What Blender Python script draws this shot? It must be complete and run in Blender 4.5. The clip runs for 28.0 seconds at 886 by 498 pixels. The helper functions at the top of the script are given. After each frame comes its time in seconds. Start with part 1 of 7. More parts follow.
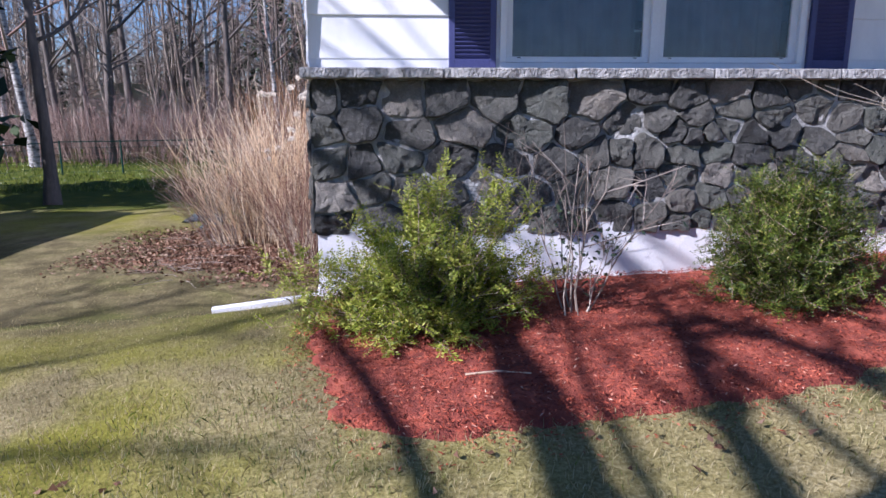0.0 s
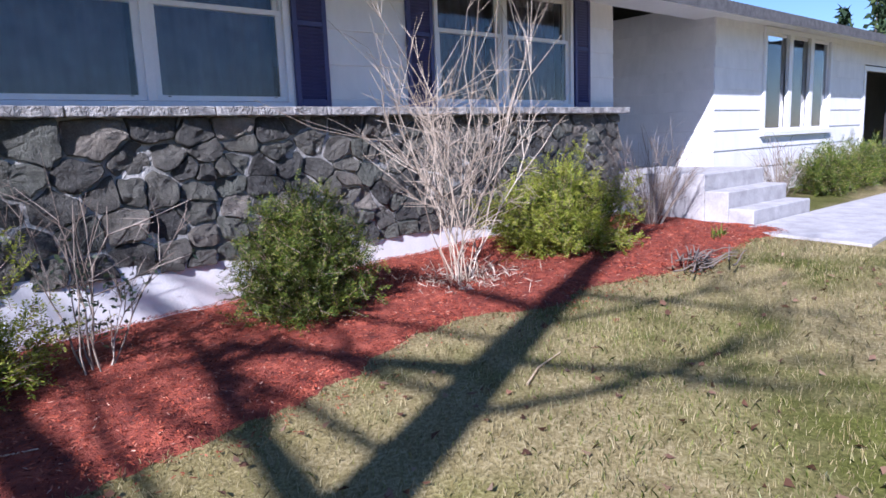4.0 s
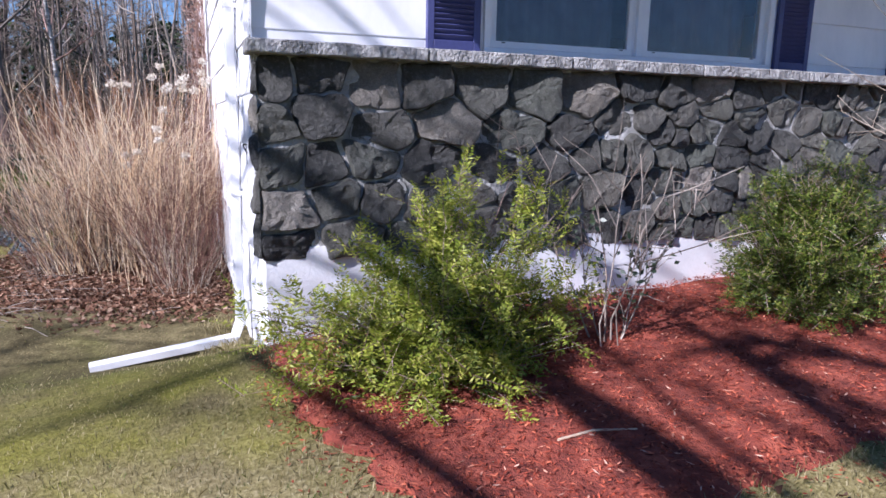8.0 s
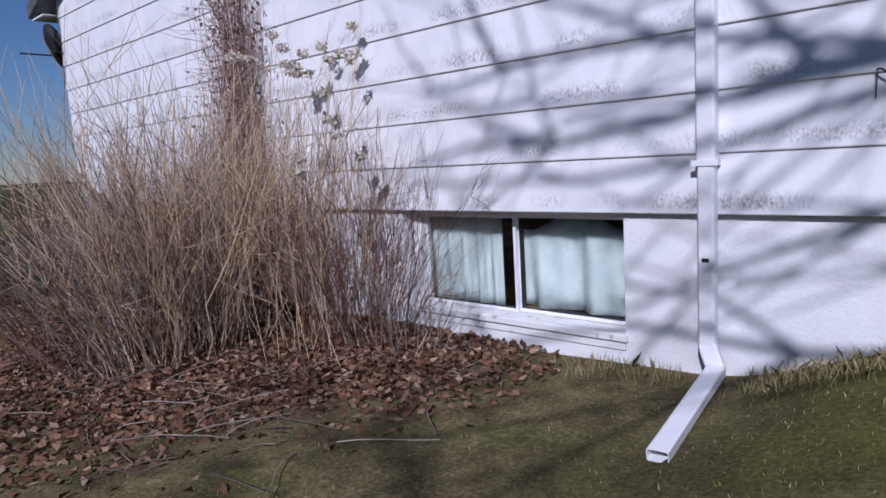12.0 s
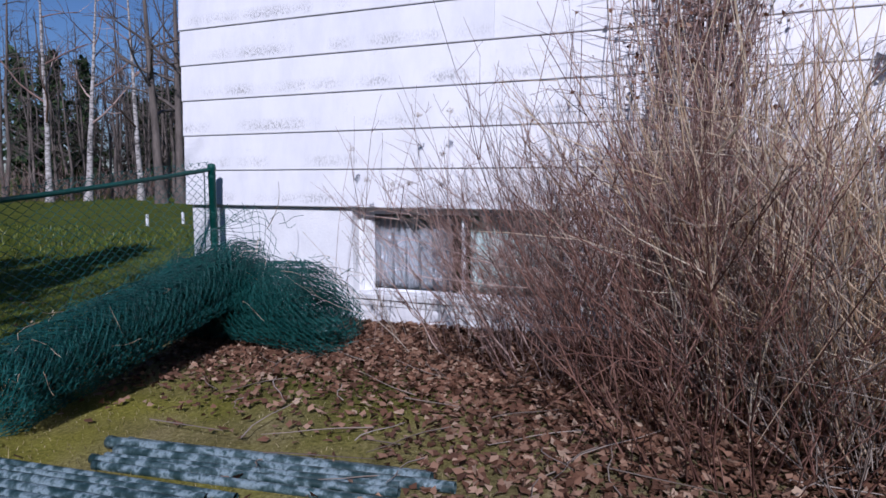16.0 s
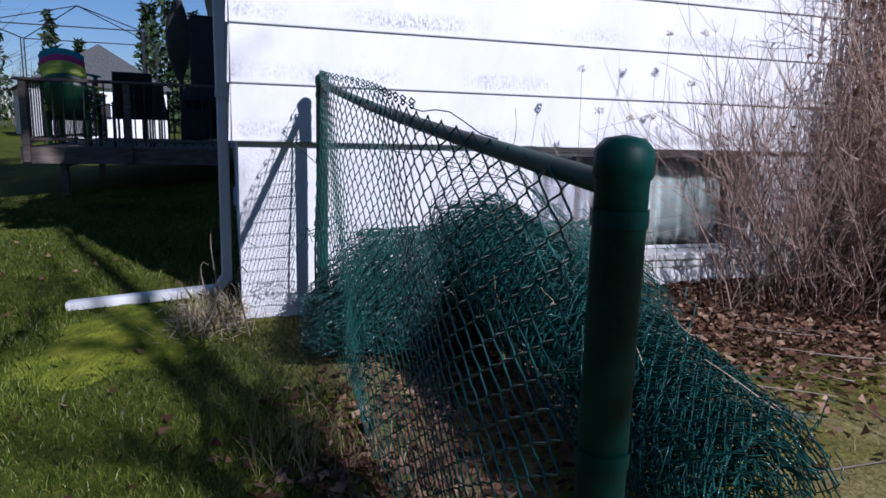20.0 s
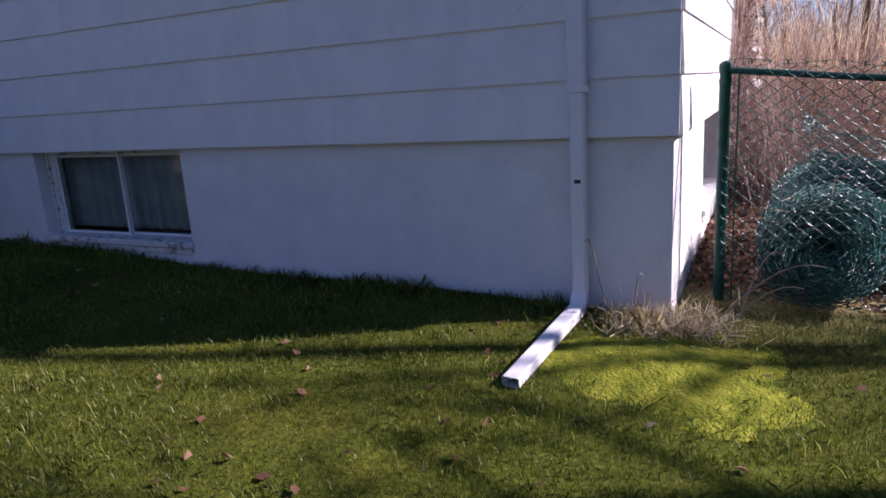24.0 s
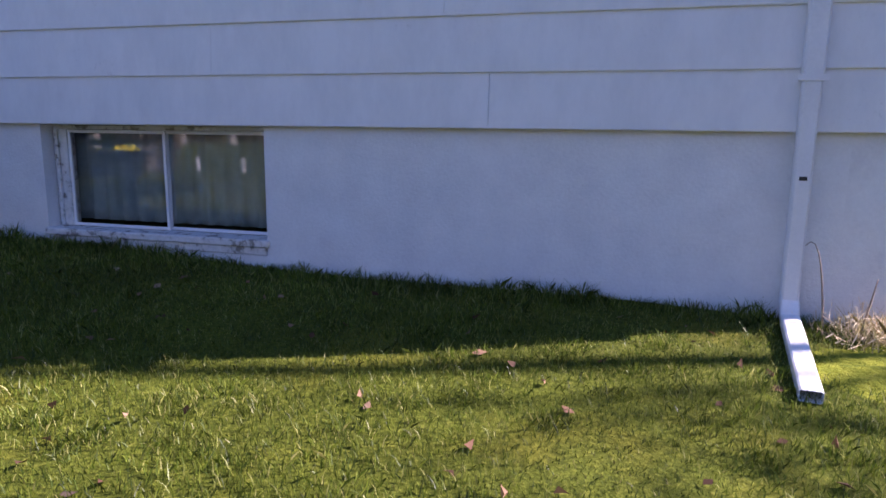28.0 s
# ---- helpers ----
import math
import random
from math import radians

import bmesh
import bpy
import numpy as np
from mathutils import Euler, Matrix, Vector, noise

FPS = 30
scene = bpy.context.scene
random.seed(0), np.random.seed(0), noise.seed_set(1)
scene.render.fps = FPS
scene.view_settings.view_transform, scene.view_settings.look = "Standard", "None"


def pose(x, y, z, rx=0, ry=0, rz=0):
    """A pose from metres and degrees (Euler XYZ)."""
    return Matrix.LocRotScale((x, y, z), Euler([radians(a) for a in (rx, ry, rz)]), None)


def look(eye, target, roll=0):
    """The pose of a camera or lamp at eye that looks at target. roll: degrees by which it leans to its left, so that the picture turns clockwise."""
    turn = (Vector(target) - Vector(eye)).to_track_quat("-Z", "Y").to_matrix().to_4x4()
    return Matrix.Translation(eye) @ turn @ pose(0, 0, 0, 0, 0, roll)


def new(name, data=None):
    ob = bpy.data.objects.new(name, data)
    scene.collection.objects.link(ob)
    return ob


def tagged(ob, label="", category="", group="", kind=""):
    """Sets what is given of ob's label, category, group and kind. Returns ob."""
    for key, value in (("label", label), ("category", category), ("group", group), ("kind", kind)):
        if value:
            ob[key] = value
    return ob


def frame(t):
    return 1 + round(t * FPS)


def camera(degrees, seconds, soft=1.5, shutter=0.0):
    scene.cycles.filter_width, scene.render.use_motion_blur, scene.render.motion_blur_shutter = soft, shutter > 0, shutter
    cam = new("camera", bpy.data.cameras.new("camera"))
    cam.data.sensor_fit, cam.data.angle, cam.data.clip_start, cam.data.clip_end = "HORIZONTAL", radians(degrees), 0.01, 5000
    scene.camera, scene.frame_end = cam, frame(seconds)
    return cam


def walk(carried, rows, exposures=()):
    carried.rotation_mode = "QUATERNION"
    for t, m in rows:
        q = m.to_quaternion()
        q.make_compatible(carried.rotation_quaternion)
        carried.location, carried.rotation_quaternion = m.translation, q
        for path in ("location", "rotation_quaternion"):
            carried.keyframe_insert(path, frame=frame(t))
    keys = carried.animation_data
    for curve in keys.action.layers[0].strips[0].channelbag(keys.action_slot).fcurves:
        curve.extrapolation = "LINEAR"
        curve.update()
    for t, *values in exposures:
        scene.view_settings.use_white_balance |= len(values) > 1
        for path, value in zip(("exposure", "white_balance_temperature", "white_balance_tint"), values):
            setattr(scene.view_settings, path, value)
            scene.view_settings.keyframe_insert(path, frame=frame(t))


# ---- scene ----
cam = camera(67.0, 28.0, soft=1.6)

PATH = [
    (0, (0.578, -5.079, 0.91), (0.73, -3.128, 0.496), -0.1),
    (0.5, (0.643, -5.096, 0.91), (0.939, -3.161, 0.497), -0.3),
    (1, (0.732, -5.147, 0.92), (1.3, -3.272, 0.515), -0.6),
    (1.5, (0.817, -5.216, 0.943), (1.698, -3.464, 0.546), -0.6),
    (2, (0.872, -5.274, 0.931), (2.019, -3.676, 0.571), -1.0),
    (2.5, (0.887, -5.253, 0.842), (2.22, -3.8, 0.51), -1.9),
    (4.5, (0.818, -5.223, 0.864), (2.038, -3.668, 0.56), -2.8),
    (5, (0.786, -5.178, 0.843), (1.852, -3.51, 0.56), -2.4),
    (5.5, (0.734, -5.14, 0.864), (1.571, -3.345, 0.585), -2.1),
    (6, (0.643, -5.106, 0.921), (1.172, -3.2, 0.624), -1.4),
    (6.5, (0.535, -5.023, 0.878), (0.649, -3.053, 0.554), -2.2),
    (7, (0.398, -4.752, 0.853), (0.693, -2.809, 0.481), -0.3),
    (7.5, (0.076, -4.352, 0.825), (0.615, -2.462, 0.451), 1.1),
    (8, (-0.387, -3.932, 0.771), (0.327, -2.101, 0.398), 1.1),
    (8.5, (-0.851, -3.427, 0.692), (-0.175, -1.586, 0.297), 0.7),
    (9, (-1.177, -3.067, 0.541), (-0.464, -1.245, 0.125), 1.3),
    (9.5, (-1.589, -2.666, 0.45), (-0.715, -0.916, 0.035), 0.4),
    (10, (-2.072, -2.325, 0.436), (-1.052, -0.658, 0.011), -1.7),
    (10.5, (-2.438, -1.877, 0.435), (-1.278, -0.3, 0.027), -3.1),
    (11, (-2.806, -1.399, 0.397), (-1.543, 0.102, 0.01), -3.2),
    (11.5, (-3.117, -0.925, 0.376), (-1.762, 0.514, 0.071), -3.6),
    (13.5, (-4.048, 1.695, 0.184), (-2.322, 2.684, -0.025), -0.7),
    (14, (-4.229, 2.346, 0.101), (-2.454, 3.252, -0.062), -0.2),
    (14.5, (-4.377, 2.987, 0.108), (-2.639, 3.96, -0.069), -1.6),
    (15, (-4.501, 3.594, 0.148), (-2.713, 4.468, -0.052), -1.4),
    (15.5, (-4.641, 4.227, 0.196), (-2.83, 5.052, -0.007), -1.3),
    (16, (-4.677, 4.847, 0.241), (-2.849, 5.628, 0.026), -0.2),
    (16.5, (-4.593, 5.476, 0.282), (-2.753, 6.22, 0.033), 0.1),
    (17, (-4.63, 5.94, 0.286), (-2.775, 6.608, -0.047), 0.6),
    (17.5, (-4.578, 6.502, 0.266), (-2.694, 7.06, -0.109), -0.5),
    (18, (-4.641, 7.135, 0.251), (-2.717, 7.461, -0.185), -0.9),
    (18.5, (-4.44, 7.796, 0.315), (-2.526, 7.934, -0.251), -0.6),
    (19, (-4.294, 8.133, 0.118), (-2.349, 8.033, -0.335), 1.8),
    (19.5, (-4.084, 8.753, 0.039), (-2.149, 8.375, -0.3), 1.7),
    (20, (-3.797, 9.362, 0.095), (-1.921, 8.768, -0.259), 1.6),
    (20.5, (-3.611, 9.906, 0.136), (-1.808, 9.119, -0.227), 1.2),
    (21, (-3.292, 10.424, 0.114), (-1.571, 9.471, -0.249), -0.1),
    (21.5, (-2.945, 10.987, 0.129), (-1.286, 9.928, -0.231), -1.1),
    (22, (-2.582, 11.428, 0.167), (-0.999, 10.264, -0.204), -2.0),
    (22.5, (-2.101, 11.928, 0.187), (-0.618, 10.633, -0.167), -2.9),
    (24.5, (0.041, 13.388, 0.390), (0.785, 11.581, -0.037), -4.16),
    (25, (0.295, 13.883, 0.479), (1.066, 12.062, 0.180), -5.69),
    (25.5, (0.257, 14.330, 0.466), (1.090, 12.531, 0.203), -5.81),
    (26, (-0.004, 14.715, 0.446), (0.978, 12.992, 0.185), -4.54),
    (26.5, (0.112, 14.704, 0.292), (1.019, 12.938, 0.051), -2.18),
    (27, (0.640, 13.971, 0.127), (1.252, 12.087, -0.151), -0.26),
    (27.5, (0.877, 13.067, -0.229), (1.418, 11.151, -0.424), 2.86),
    (28, (1.338, 13.100, 0.001), (1.860, 11.202, -0.355), 0.64),
]
walk(cam, [(t, look(eye, target, roll)) for t, eye, target, roll in PATH],
     [(0, 0.8, 5310, 25), (4.5, 0.8, 5310, 25), (6, 0.98, 5310, 25), (7, 0.85, 5310, 25), (8, 0.72, 5360, 24), (9, 0.0, 5310, 24), (10, -0.45, 5230, 24), (11, -0.7, 5190, 25), (14, -0.6, 5210, 24), (15, -0.45, 5210, 24), (17, -0.5, 5260, 24),
      (19, -0.25, 5310, 24), (20, -0.3, 5260, 22), (22.5, -0.35, 5330, 26), (24.5, 1.05, 6060, 44), (26, 1.62, 6050, 50), (27, 1.7, 6250, 48), (28, 1.6, 6050, 40)])

# ---- light ----
SUN_TO = Vector((0.757, 0.321, -0.568))
sun = new("sun", bpy.data.lights.new("sun", "SUN"))
sun.data.energy, sun.data.angle, sun.data.color = 6.0, radians(0.55), (1.0, 0.925, 0.81)
sun.rotation_euler = SUN_TO.to_track_quat("-Z", "Y").to_euler()
world = bpy.data.worlds.new("sky")
scene.world = world
world.use_nodes = True
wn = world.node_tree.nodes
sky = wn.new("ShaderNodeTexSky")
sky.sky_type, sky.sun_disc = "NISHITA", False
sky.sun_elevation = radians(34.6)
sky.sun_rotation = math.atan2(-SUN_TO.x, -SUN_TO.y)
world.node_tree.links.new(sky.outputs[0], wn["Background"].inputs[0])
sky.air_density, sky.dust_density, sky.ozone_density = 1.1, 0.0, 6.0
wn["Background"].inputs[1].default_value = 0.075


# ---- materials ----
def mat(name, build):
    m = bpy.data.materials.new(name)
    m.use_nodes = True
    t = m.node_tree
    b = t.nodes["Principled BSDF"]
    build(t, b)
    return m


def nd(t, kind, **kw):
    n = t.nodes.new(kind)
    for k, v in kw.items():
        n.inputs[k.replace("_", " ")].default_value = v
    return n


def coords(t, scale=(1, 1, 1)):
    c = t.nodes.new("ShaderNodeTexCoord")
    m = t.nodes.new("ShaderNodeMapping")
    m.inputs["Scale"].default_value = scale
    t.links.new(c.outputs["Object"], m.inputs[0])
    return m.outputs[0]


def tex_noise(t, vec, scale, detail=4, rough=0.6):
    n = t.nodes.new("ShaderNodeTexNoise")
    n.inputs["Scale"].default_value, n.inputs["Detail"].default_value, n.inputs["Roughness"].default_value = scale, detail, rough
    t.links.new(vec, n.inputs["Vector"])
    return n.outputs["Fac"]


def ramp(t, fac, stops):
    r = t.nodes.new("ShaderNodeValToRGB")
    e = r.color_ramp.elements
    while len(e) < len(stops):
        e.new(0.5)
    for el, (p, c) in zip(e, stops):
        el.position, el.color = p, (*c, 1) if len(c) == 3 else c
    t.links.new(fac, r.inputs[0])
    return r.outputs[0]


def mixc(t, fac, a, b, mode="MIX"):
    n = t.nodes.new("ShaderNodeMix")
    n.data_type, n.blend_type = "RGBA", mode
    for s, v in ((n.inputs[0], fac), (n.inputs[6], a), (n.inputs[7], b)):
        if isinstance(v, (int, float)):
            s.default_value = v
        elif isinstance(v, tuple):
            s.default_value = (*v, 1)
        else:
            t.links.new(v, s)
    return n.outputs[2]


def bump(t, b, height, strength=0.4, dist=0.01):
    n = t.nodes.new("ShaderNodeBump")
    n.inputs["Strength"].default_value, n.inputs["Distance"].default_value = strength, dist
    t.links.new(height, n.inputs["Height"])
    t.links.new(n.outputs[0], b.inputs["Normal"])


def rnd_obj(t):
    return t.nodes.new("ShaderNodeObjectInfo").outputs["Random"]


def rnd_isl(t):
    return t.nodes.new("ShaderNodeNewGeometry").outputs["Random Per Island"]


def grainy(name, stops, scale=8, rough=0.8, bump_s=0.3, bump_d=0.01, fine=60, detail=5, stretch=(1, 1, 1), spec=0.5, metal=0.0, var=0.0, isl=None):
    """Two scales of noise: broad tone through the ramp, fine relief in the bump."""
    def build(t, b):
        v = coords(t, stretch)
        a = tex_noise(t, v, scale, detail)
        f = tex_noise(t, v, fine, 3)
        c = ramp(t, a, stops)
        c = mixc(t, 0.35, c, ramp(t, f, [(0.3, (0.35, 0.35, 0.35)), (0.7, (0.65, 0.65, 0.65))]), "OVERLAY")
        if isl is not None:
            r = rnd_isl(t) if isl else rnd_obj(t)
            c = mixc(t, var, c, ramp(t, r, [(0.0, (0.25, 0.25, 0.25)), (1.0, (0.75, 0.75, 0.75))]), "OVERLAY")
        t.links.new(c, b.inputs["Base Color"])
        b.inputs["Roughness"].default_value, b.inputs["Metallic"].default_value = rough, metal
        b.inputs["Specular IOR Level"].default_value = spec
        if bump_s:
            bump(t, b, f, bump_s, bump_d)
    return mat(name, build)


def leafy(name, stops, rough=0.55, trans=0.25, spec=0.4, patchy=0.35):
    """Colour varied from piece to piece, with a little light through."""
    def build(t, b):
        c = ramp(t, rnd_isl(t), stops)
        n = tex_noise(t, coords(t), 1.3, 3)
        c = mixc(t, patchy, c, ramp(t, n, [(0.3, (0.25, 0.25, 0.25)), (0.7, (0.75, 0.75, 0.75))]), "OVERLAY")
        t.links.new(c, b.inputs["Base Color"])
        b.inputs["Roughness"].default_value = rough
        b.inputs["Specular IOR Level"].default_value = spec
        if trans:
            tr = t.nodes.new("ShaderNodeBsdfTranslucent")
            t.links.new(c, tr.inputs[0])
            mx = t.nodes.new("ShaderNodeMixShader")
            mx.inputs[0].default_value = trans
            t.links.new(b.outputs[0], mx.inputs[1])
            t.links.new(tr.outputs[0], mx.inputs[2])
            t.links.new(mx.outputs[0], t.nodes["Material Output"].inputs[0])
    return mat(name, build)


def build_siding(t, b, worn=False):
    tc = t.nodes.new("ShaderNodeTexCoord")
    rn = rnd_obj(t)
    off = t.nodes.new("ShaderNodeVectorMath")
    off.operation = "MULTIPLY_ADD"
    cm = t.nodes.new("ShaderNodeCombineXYZ")
    for k in range(3):
        t.links.new(rn, cm.inputs[k])
    t.links.new(cm.outputs[0], off.inputs[0])
    off.inputs[1].default_value = (37.0, 11.0, 0.0)
    t.links.new(tc.outputs["Object"], off.inputs[2])
    v = off.outputs[0]

    def scaled(sc):
        m = t.nodes.new("ShaderNodeMapping")
        m.inputs["Scale"].default_value = sc
        t.links.new(v, m.inputs[0])
        return m.outputs[0]

    def times(a, b2):
        m = t.nodes.new("ShaderNodeMath")
        m.operation = "MULTIPLY"
        t.links.new(a, m.inputs[0])
        t.links.new(b2, m.inputs[1])
        return m.outputs[0]
    st = tex_noise(t, scaled((1.2, 1.2, 0.5)), 3.0, 6, 0.7)
    c = ramp(t, st, [(0.25, (0.70, 0.70, 0.71)), (0.6, (0.82, 0.815, 0.82))])
    if worn:
        # rows of mildew specks low on the boards, in patches
        sx = t.nodes.new("ShaderNodeSeparateXYZ")
        t.links.new(tc.outputs["Object"], sx.inputs[0])
        row = ramp(t, sx.outputs[2], [(0.015, (0, 0, 0)), (0.04, (1, 1, 1)), (0.075, (1, 1, 1)), (0.13, (0, 0, 0))])
        patch = ramp(t, tex_noise(t, scaled((1, 0.2, 0.1)), 1.7, 2), [(0.44, (0, 0, 0)), (0.60, (1, 1, 1))])
        speck = ramp(t, tex_noise(t, scaled((1, 1, 0.6)), 70, 5, 0.8), [(0.46, (0, 0, 0)), (0.60, (0.8, 0.8, 0.8))])
        c = mixc(t, times(times(row, patch), speck), c, (0.22, 0.215, 0.20))
    # faint wider stains
    wide = times(ramp(t, tex_noise(t, v, 26, 5, 0.75), [(0.58, (0, 0, 0)), (0.70, (0.6, 0.6, 0.6))]), ramp(t, tex_noise(t, v, 1.4, 2), [(0.55, (0, 0, 0)), (0.70, (0.7, 0.7, 0.7))]))
    c = mixc(t, wide, c, (0.34, 0.33, 0.31))
    c = mixc(t, 0.10, c, ramp(t, rn, [(0, (0.35, 0.35, 0.38)), (1, (0.65, 0.65, 0.65))]), "OVERLAY")
    t.links.new(c, b.inputs["Base Color"])
    b.inputs["Roughness"].default_value = 0.55
    bump(t, b, tex_noise(t, scaled((1, 1, 6)), 30, 4), 0.12, 0.004)


def build_stone(t, b):
    v = coords(t)
    n1 = tex_noise(t, v, 6, 5, 0.65)
    n2 = tex_noise(t, v, 34, 6, 0.72)
    n3 = tex_noise(t, v, 120, 4, 0.7)
    base = ramp(t, rnd_obj(t), [(0.0, (0.038, 0.038, 0.036)), (0.3, (0.070, 0.068, 0.060)), (0.55, (0.108, 0.102, 0.086)), (0.75, (0.094, 0.100, 0.082)), (0.9, (0.17, 0.152, 0.125)), (1.0, (0.26, 0.235, 0.20))])
    c = mixc(t, 0.9, base, ramp(t, n1, [(0.3, (0.22, 0.22, 0.22)), (0.7, (0.78, 0.78, 0.78))]), "OVERLAY")
    # pale lichen and lime in flecks
    c = mixc(t, ramp(t, n2, [(0.52, (0, 0, 0)), (0.70, (0.55, 0.55, 0.55))]), c, (0.24, 0.235, 0.215))
    c = mixc(t, 0.7, c, ramp(t, n3, [(0.3, (0.22, 0.22, 0.22)), (0.7, (0.78, 0.78, 0.78))]), "OVERLAY")
    t.links.new(c, b.inputs["Base Color"])
    b.inputs["Roughness"].default_value = 0.62
    b.inputs["Specular IOR Level"].default_value = 0.45
    add = t.nodes.new("ShaderNodeMath")
    add.operation = "MULTIPLY_ADD"
    t.links.new(n3, add.inputs[0])
    add.inputs[1].default_value = 0.35
    t.links.new(n2, add.inputs[2])
    bump(t, b, add.outputs[0], 1.0, 0.04)


def build_ground(t, b):
    v = coords(t)
    n0 = tex_noise(t, v, 0.55, 4, 0.6)
    n1 = tex_noise(t, v, 2.3, 5, 0.65)
    n2 = tex_noise(t, v, 45, 4, 0.7)
    nm = tex_noise(t, v, 1.1, 5, 0.62)
    dry = ramp(t, n2, [(0.25, (0.09, 0.072, 0.028)), (0.5, (0.25, 0.205, 0.095)), (0.75, (0.44, 0.38, 0.22))])
    green = ramp(t, n2, [(0.25, (0.022, 0.032, 0.004)), (0.55, (0.08, 0.098, 0.010)), (0.8, (0.20, 0.20, 0.035))])
    mossy = ramp(t, n2, [(0.25, (0.075, 0.075, 0.008)), (0.6, (0.20, 0.185, 0.022)), (0.8, (0.34, 0.31, 0.07))])
    brown = ramp(t, n2, [(0.25, (0.028, 0.022, 0.010)), (0.55, (0.075, 0.062, 0.028)), (0.8, (0.17, 0.14, 0.075))])
    sx = t.nodes.new("ShaderNodeSeparateXYZ")
    t.links.new(v, sx.inputs[0])

    def span(out, a, b2):
        mr = t.nodes.new("ShaderNodeMapRange")
        mr.inputs["From Min"].default_value, mr.inputs["From Max"].default_value = a, b2
        t.links.new(out, mr.inputs[0])
        return mr.outputs[0]

    def op(kind, a, b2):
        m = t.nodes.new("ShaderNodeMath")
        m.operation = kind
        m.use_clamp = True
        t.links.new(a, m.inputs[0])
        t.links.new(b2, m.inputs[1])
        return m.outputs[0]
    back = span(sx.outputs[1], 8.4, 9.6)
    c = mixc(t, op("ADD", back, ramp(t, n0, [(0.48, (0, 0, 0)), (0.62, (0.85, 0.85, 0.85))])), dry, green)
    # bare brown ground along the side of the house
    bare = op("MULTIPLY", op("MULTIPLY", span(sx.outputs[1], -2.0, -0.4), span(sx.outputs[1], 10.5, 4.5)), ramp(t, n1, [(0.30, (1, 1, 1)), (0.62, (0.45, 0.45, 0.45))]))
    c = mixc(t, bare, c, brown)
    # yellow moss in patches, most of all left of the corner
    lead = span(sx.outputs[0], 3.0, -1.0)
    c = mixc(t, op("MULTIPLY", op("MULTIPLY", lead, ramp(t, nm, [(0.36, (0, 0, 0)), (0.56, (0.85, 0.85, 0.85))])), span(sx.outputs[1], 0.3, -1.0)), c, mossy)
    c = mixc(t, op("MULTIPLY", back, ramp(t, nm, [(0.54, (0, 0, 0)), (0.68, (0.6, 0.6, 0.6))])), c, mossy)
    side = op("MULTIPLY", op("MULTIPLY", span(sx.outputs[1], 5.2, 6.6), span(sx.outputs[1], 9.2, 8.6)), span(sx.outputs[0], -1.1, -2.0))
    c = mixc(t, op("MULTIPLY", side, ramp(t, nm, [(0.35, (0.2, 0.2, 0.2)), (0.6, (0.85, 0.85, 0.85))])), c, mossy)
    c = mixc(t, 0.5, c, ramp(t, n1, [(0.3, (0.3, 0.3, 0.3)), (0.7, (0.7, 0.7, 0.7))]), "OVERLAY")
    t.links.new(c, b.inputs["Base Color"])
    b.inputs["Roughness"].default_value = 0.95
    b.inputs["Specular IOR Level"].default_value = 0.1
    bump(t, b, n2, 0.7, 0.02)


def build_glass(t, b):
    b.inputs["Base Color"].default_value = (0.95, 0.965, 0.97, 1)
    b.inputs["Roughness"].default_value = 0.02
    b.inputs["Transmission Weight"].default_value = 1.0
    b.inputs["IOR"].default_value = 1.5


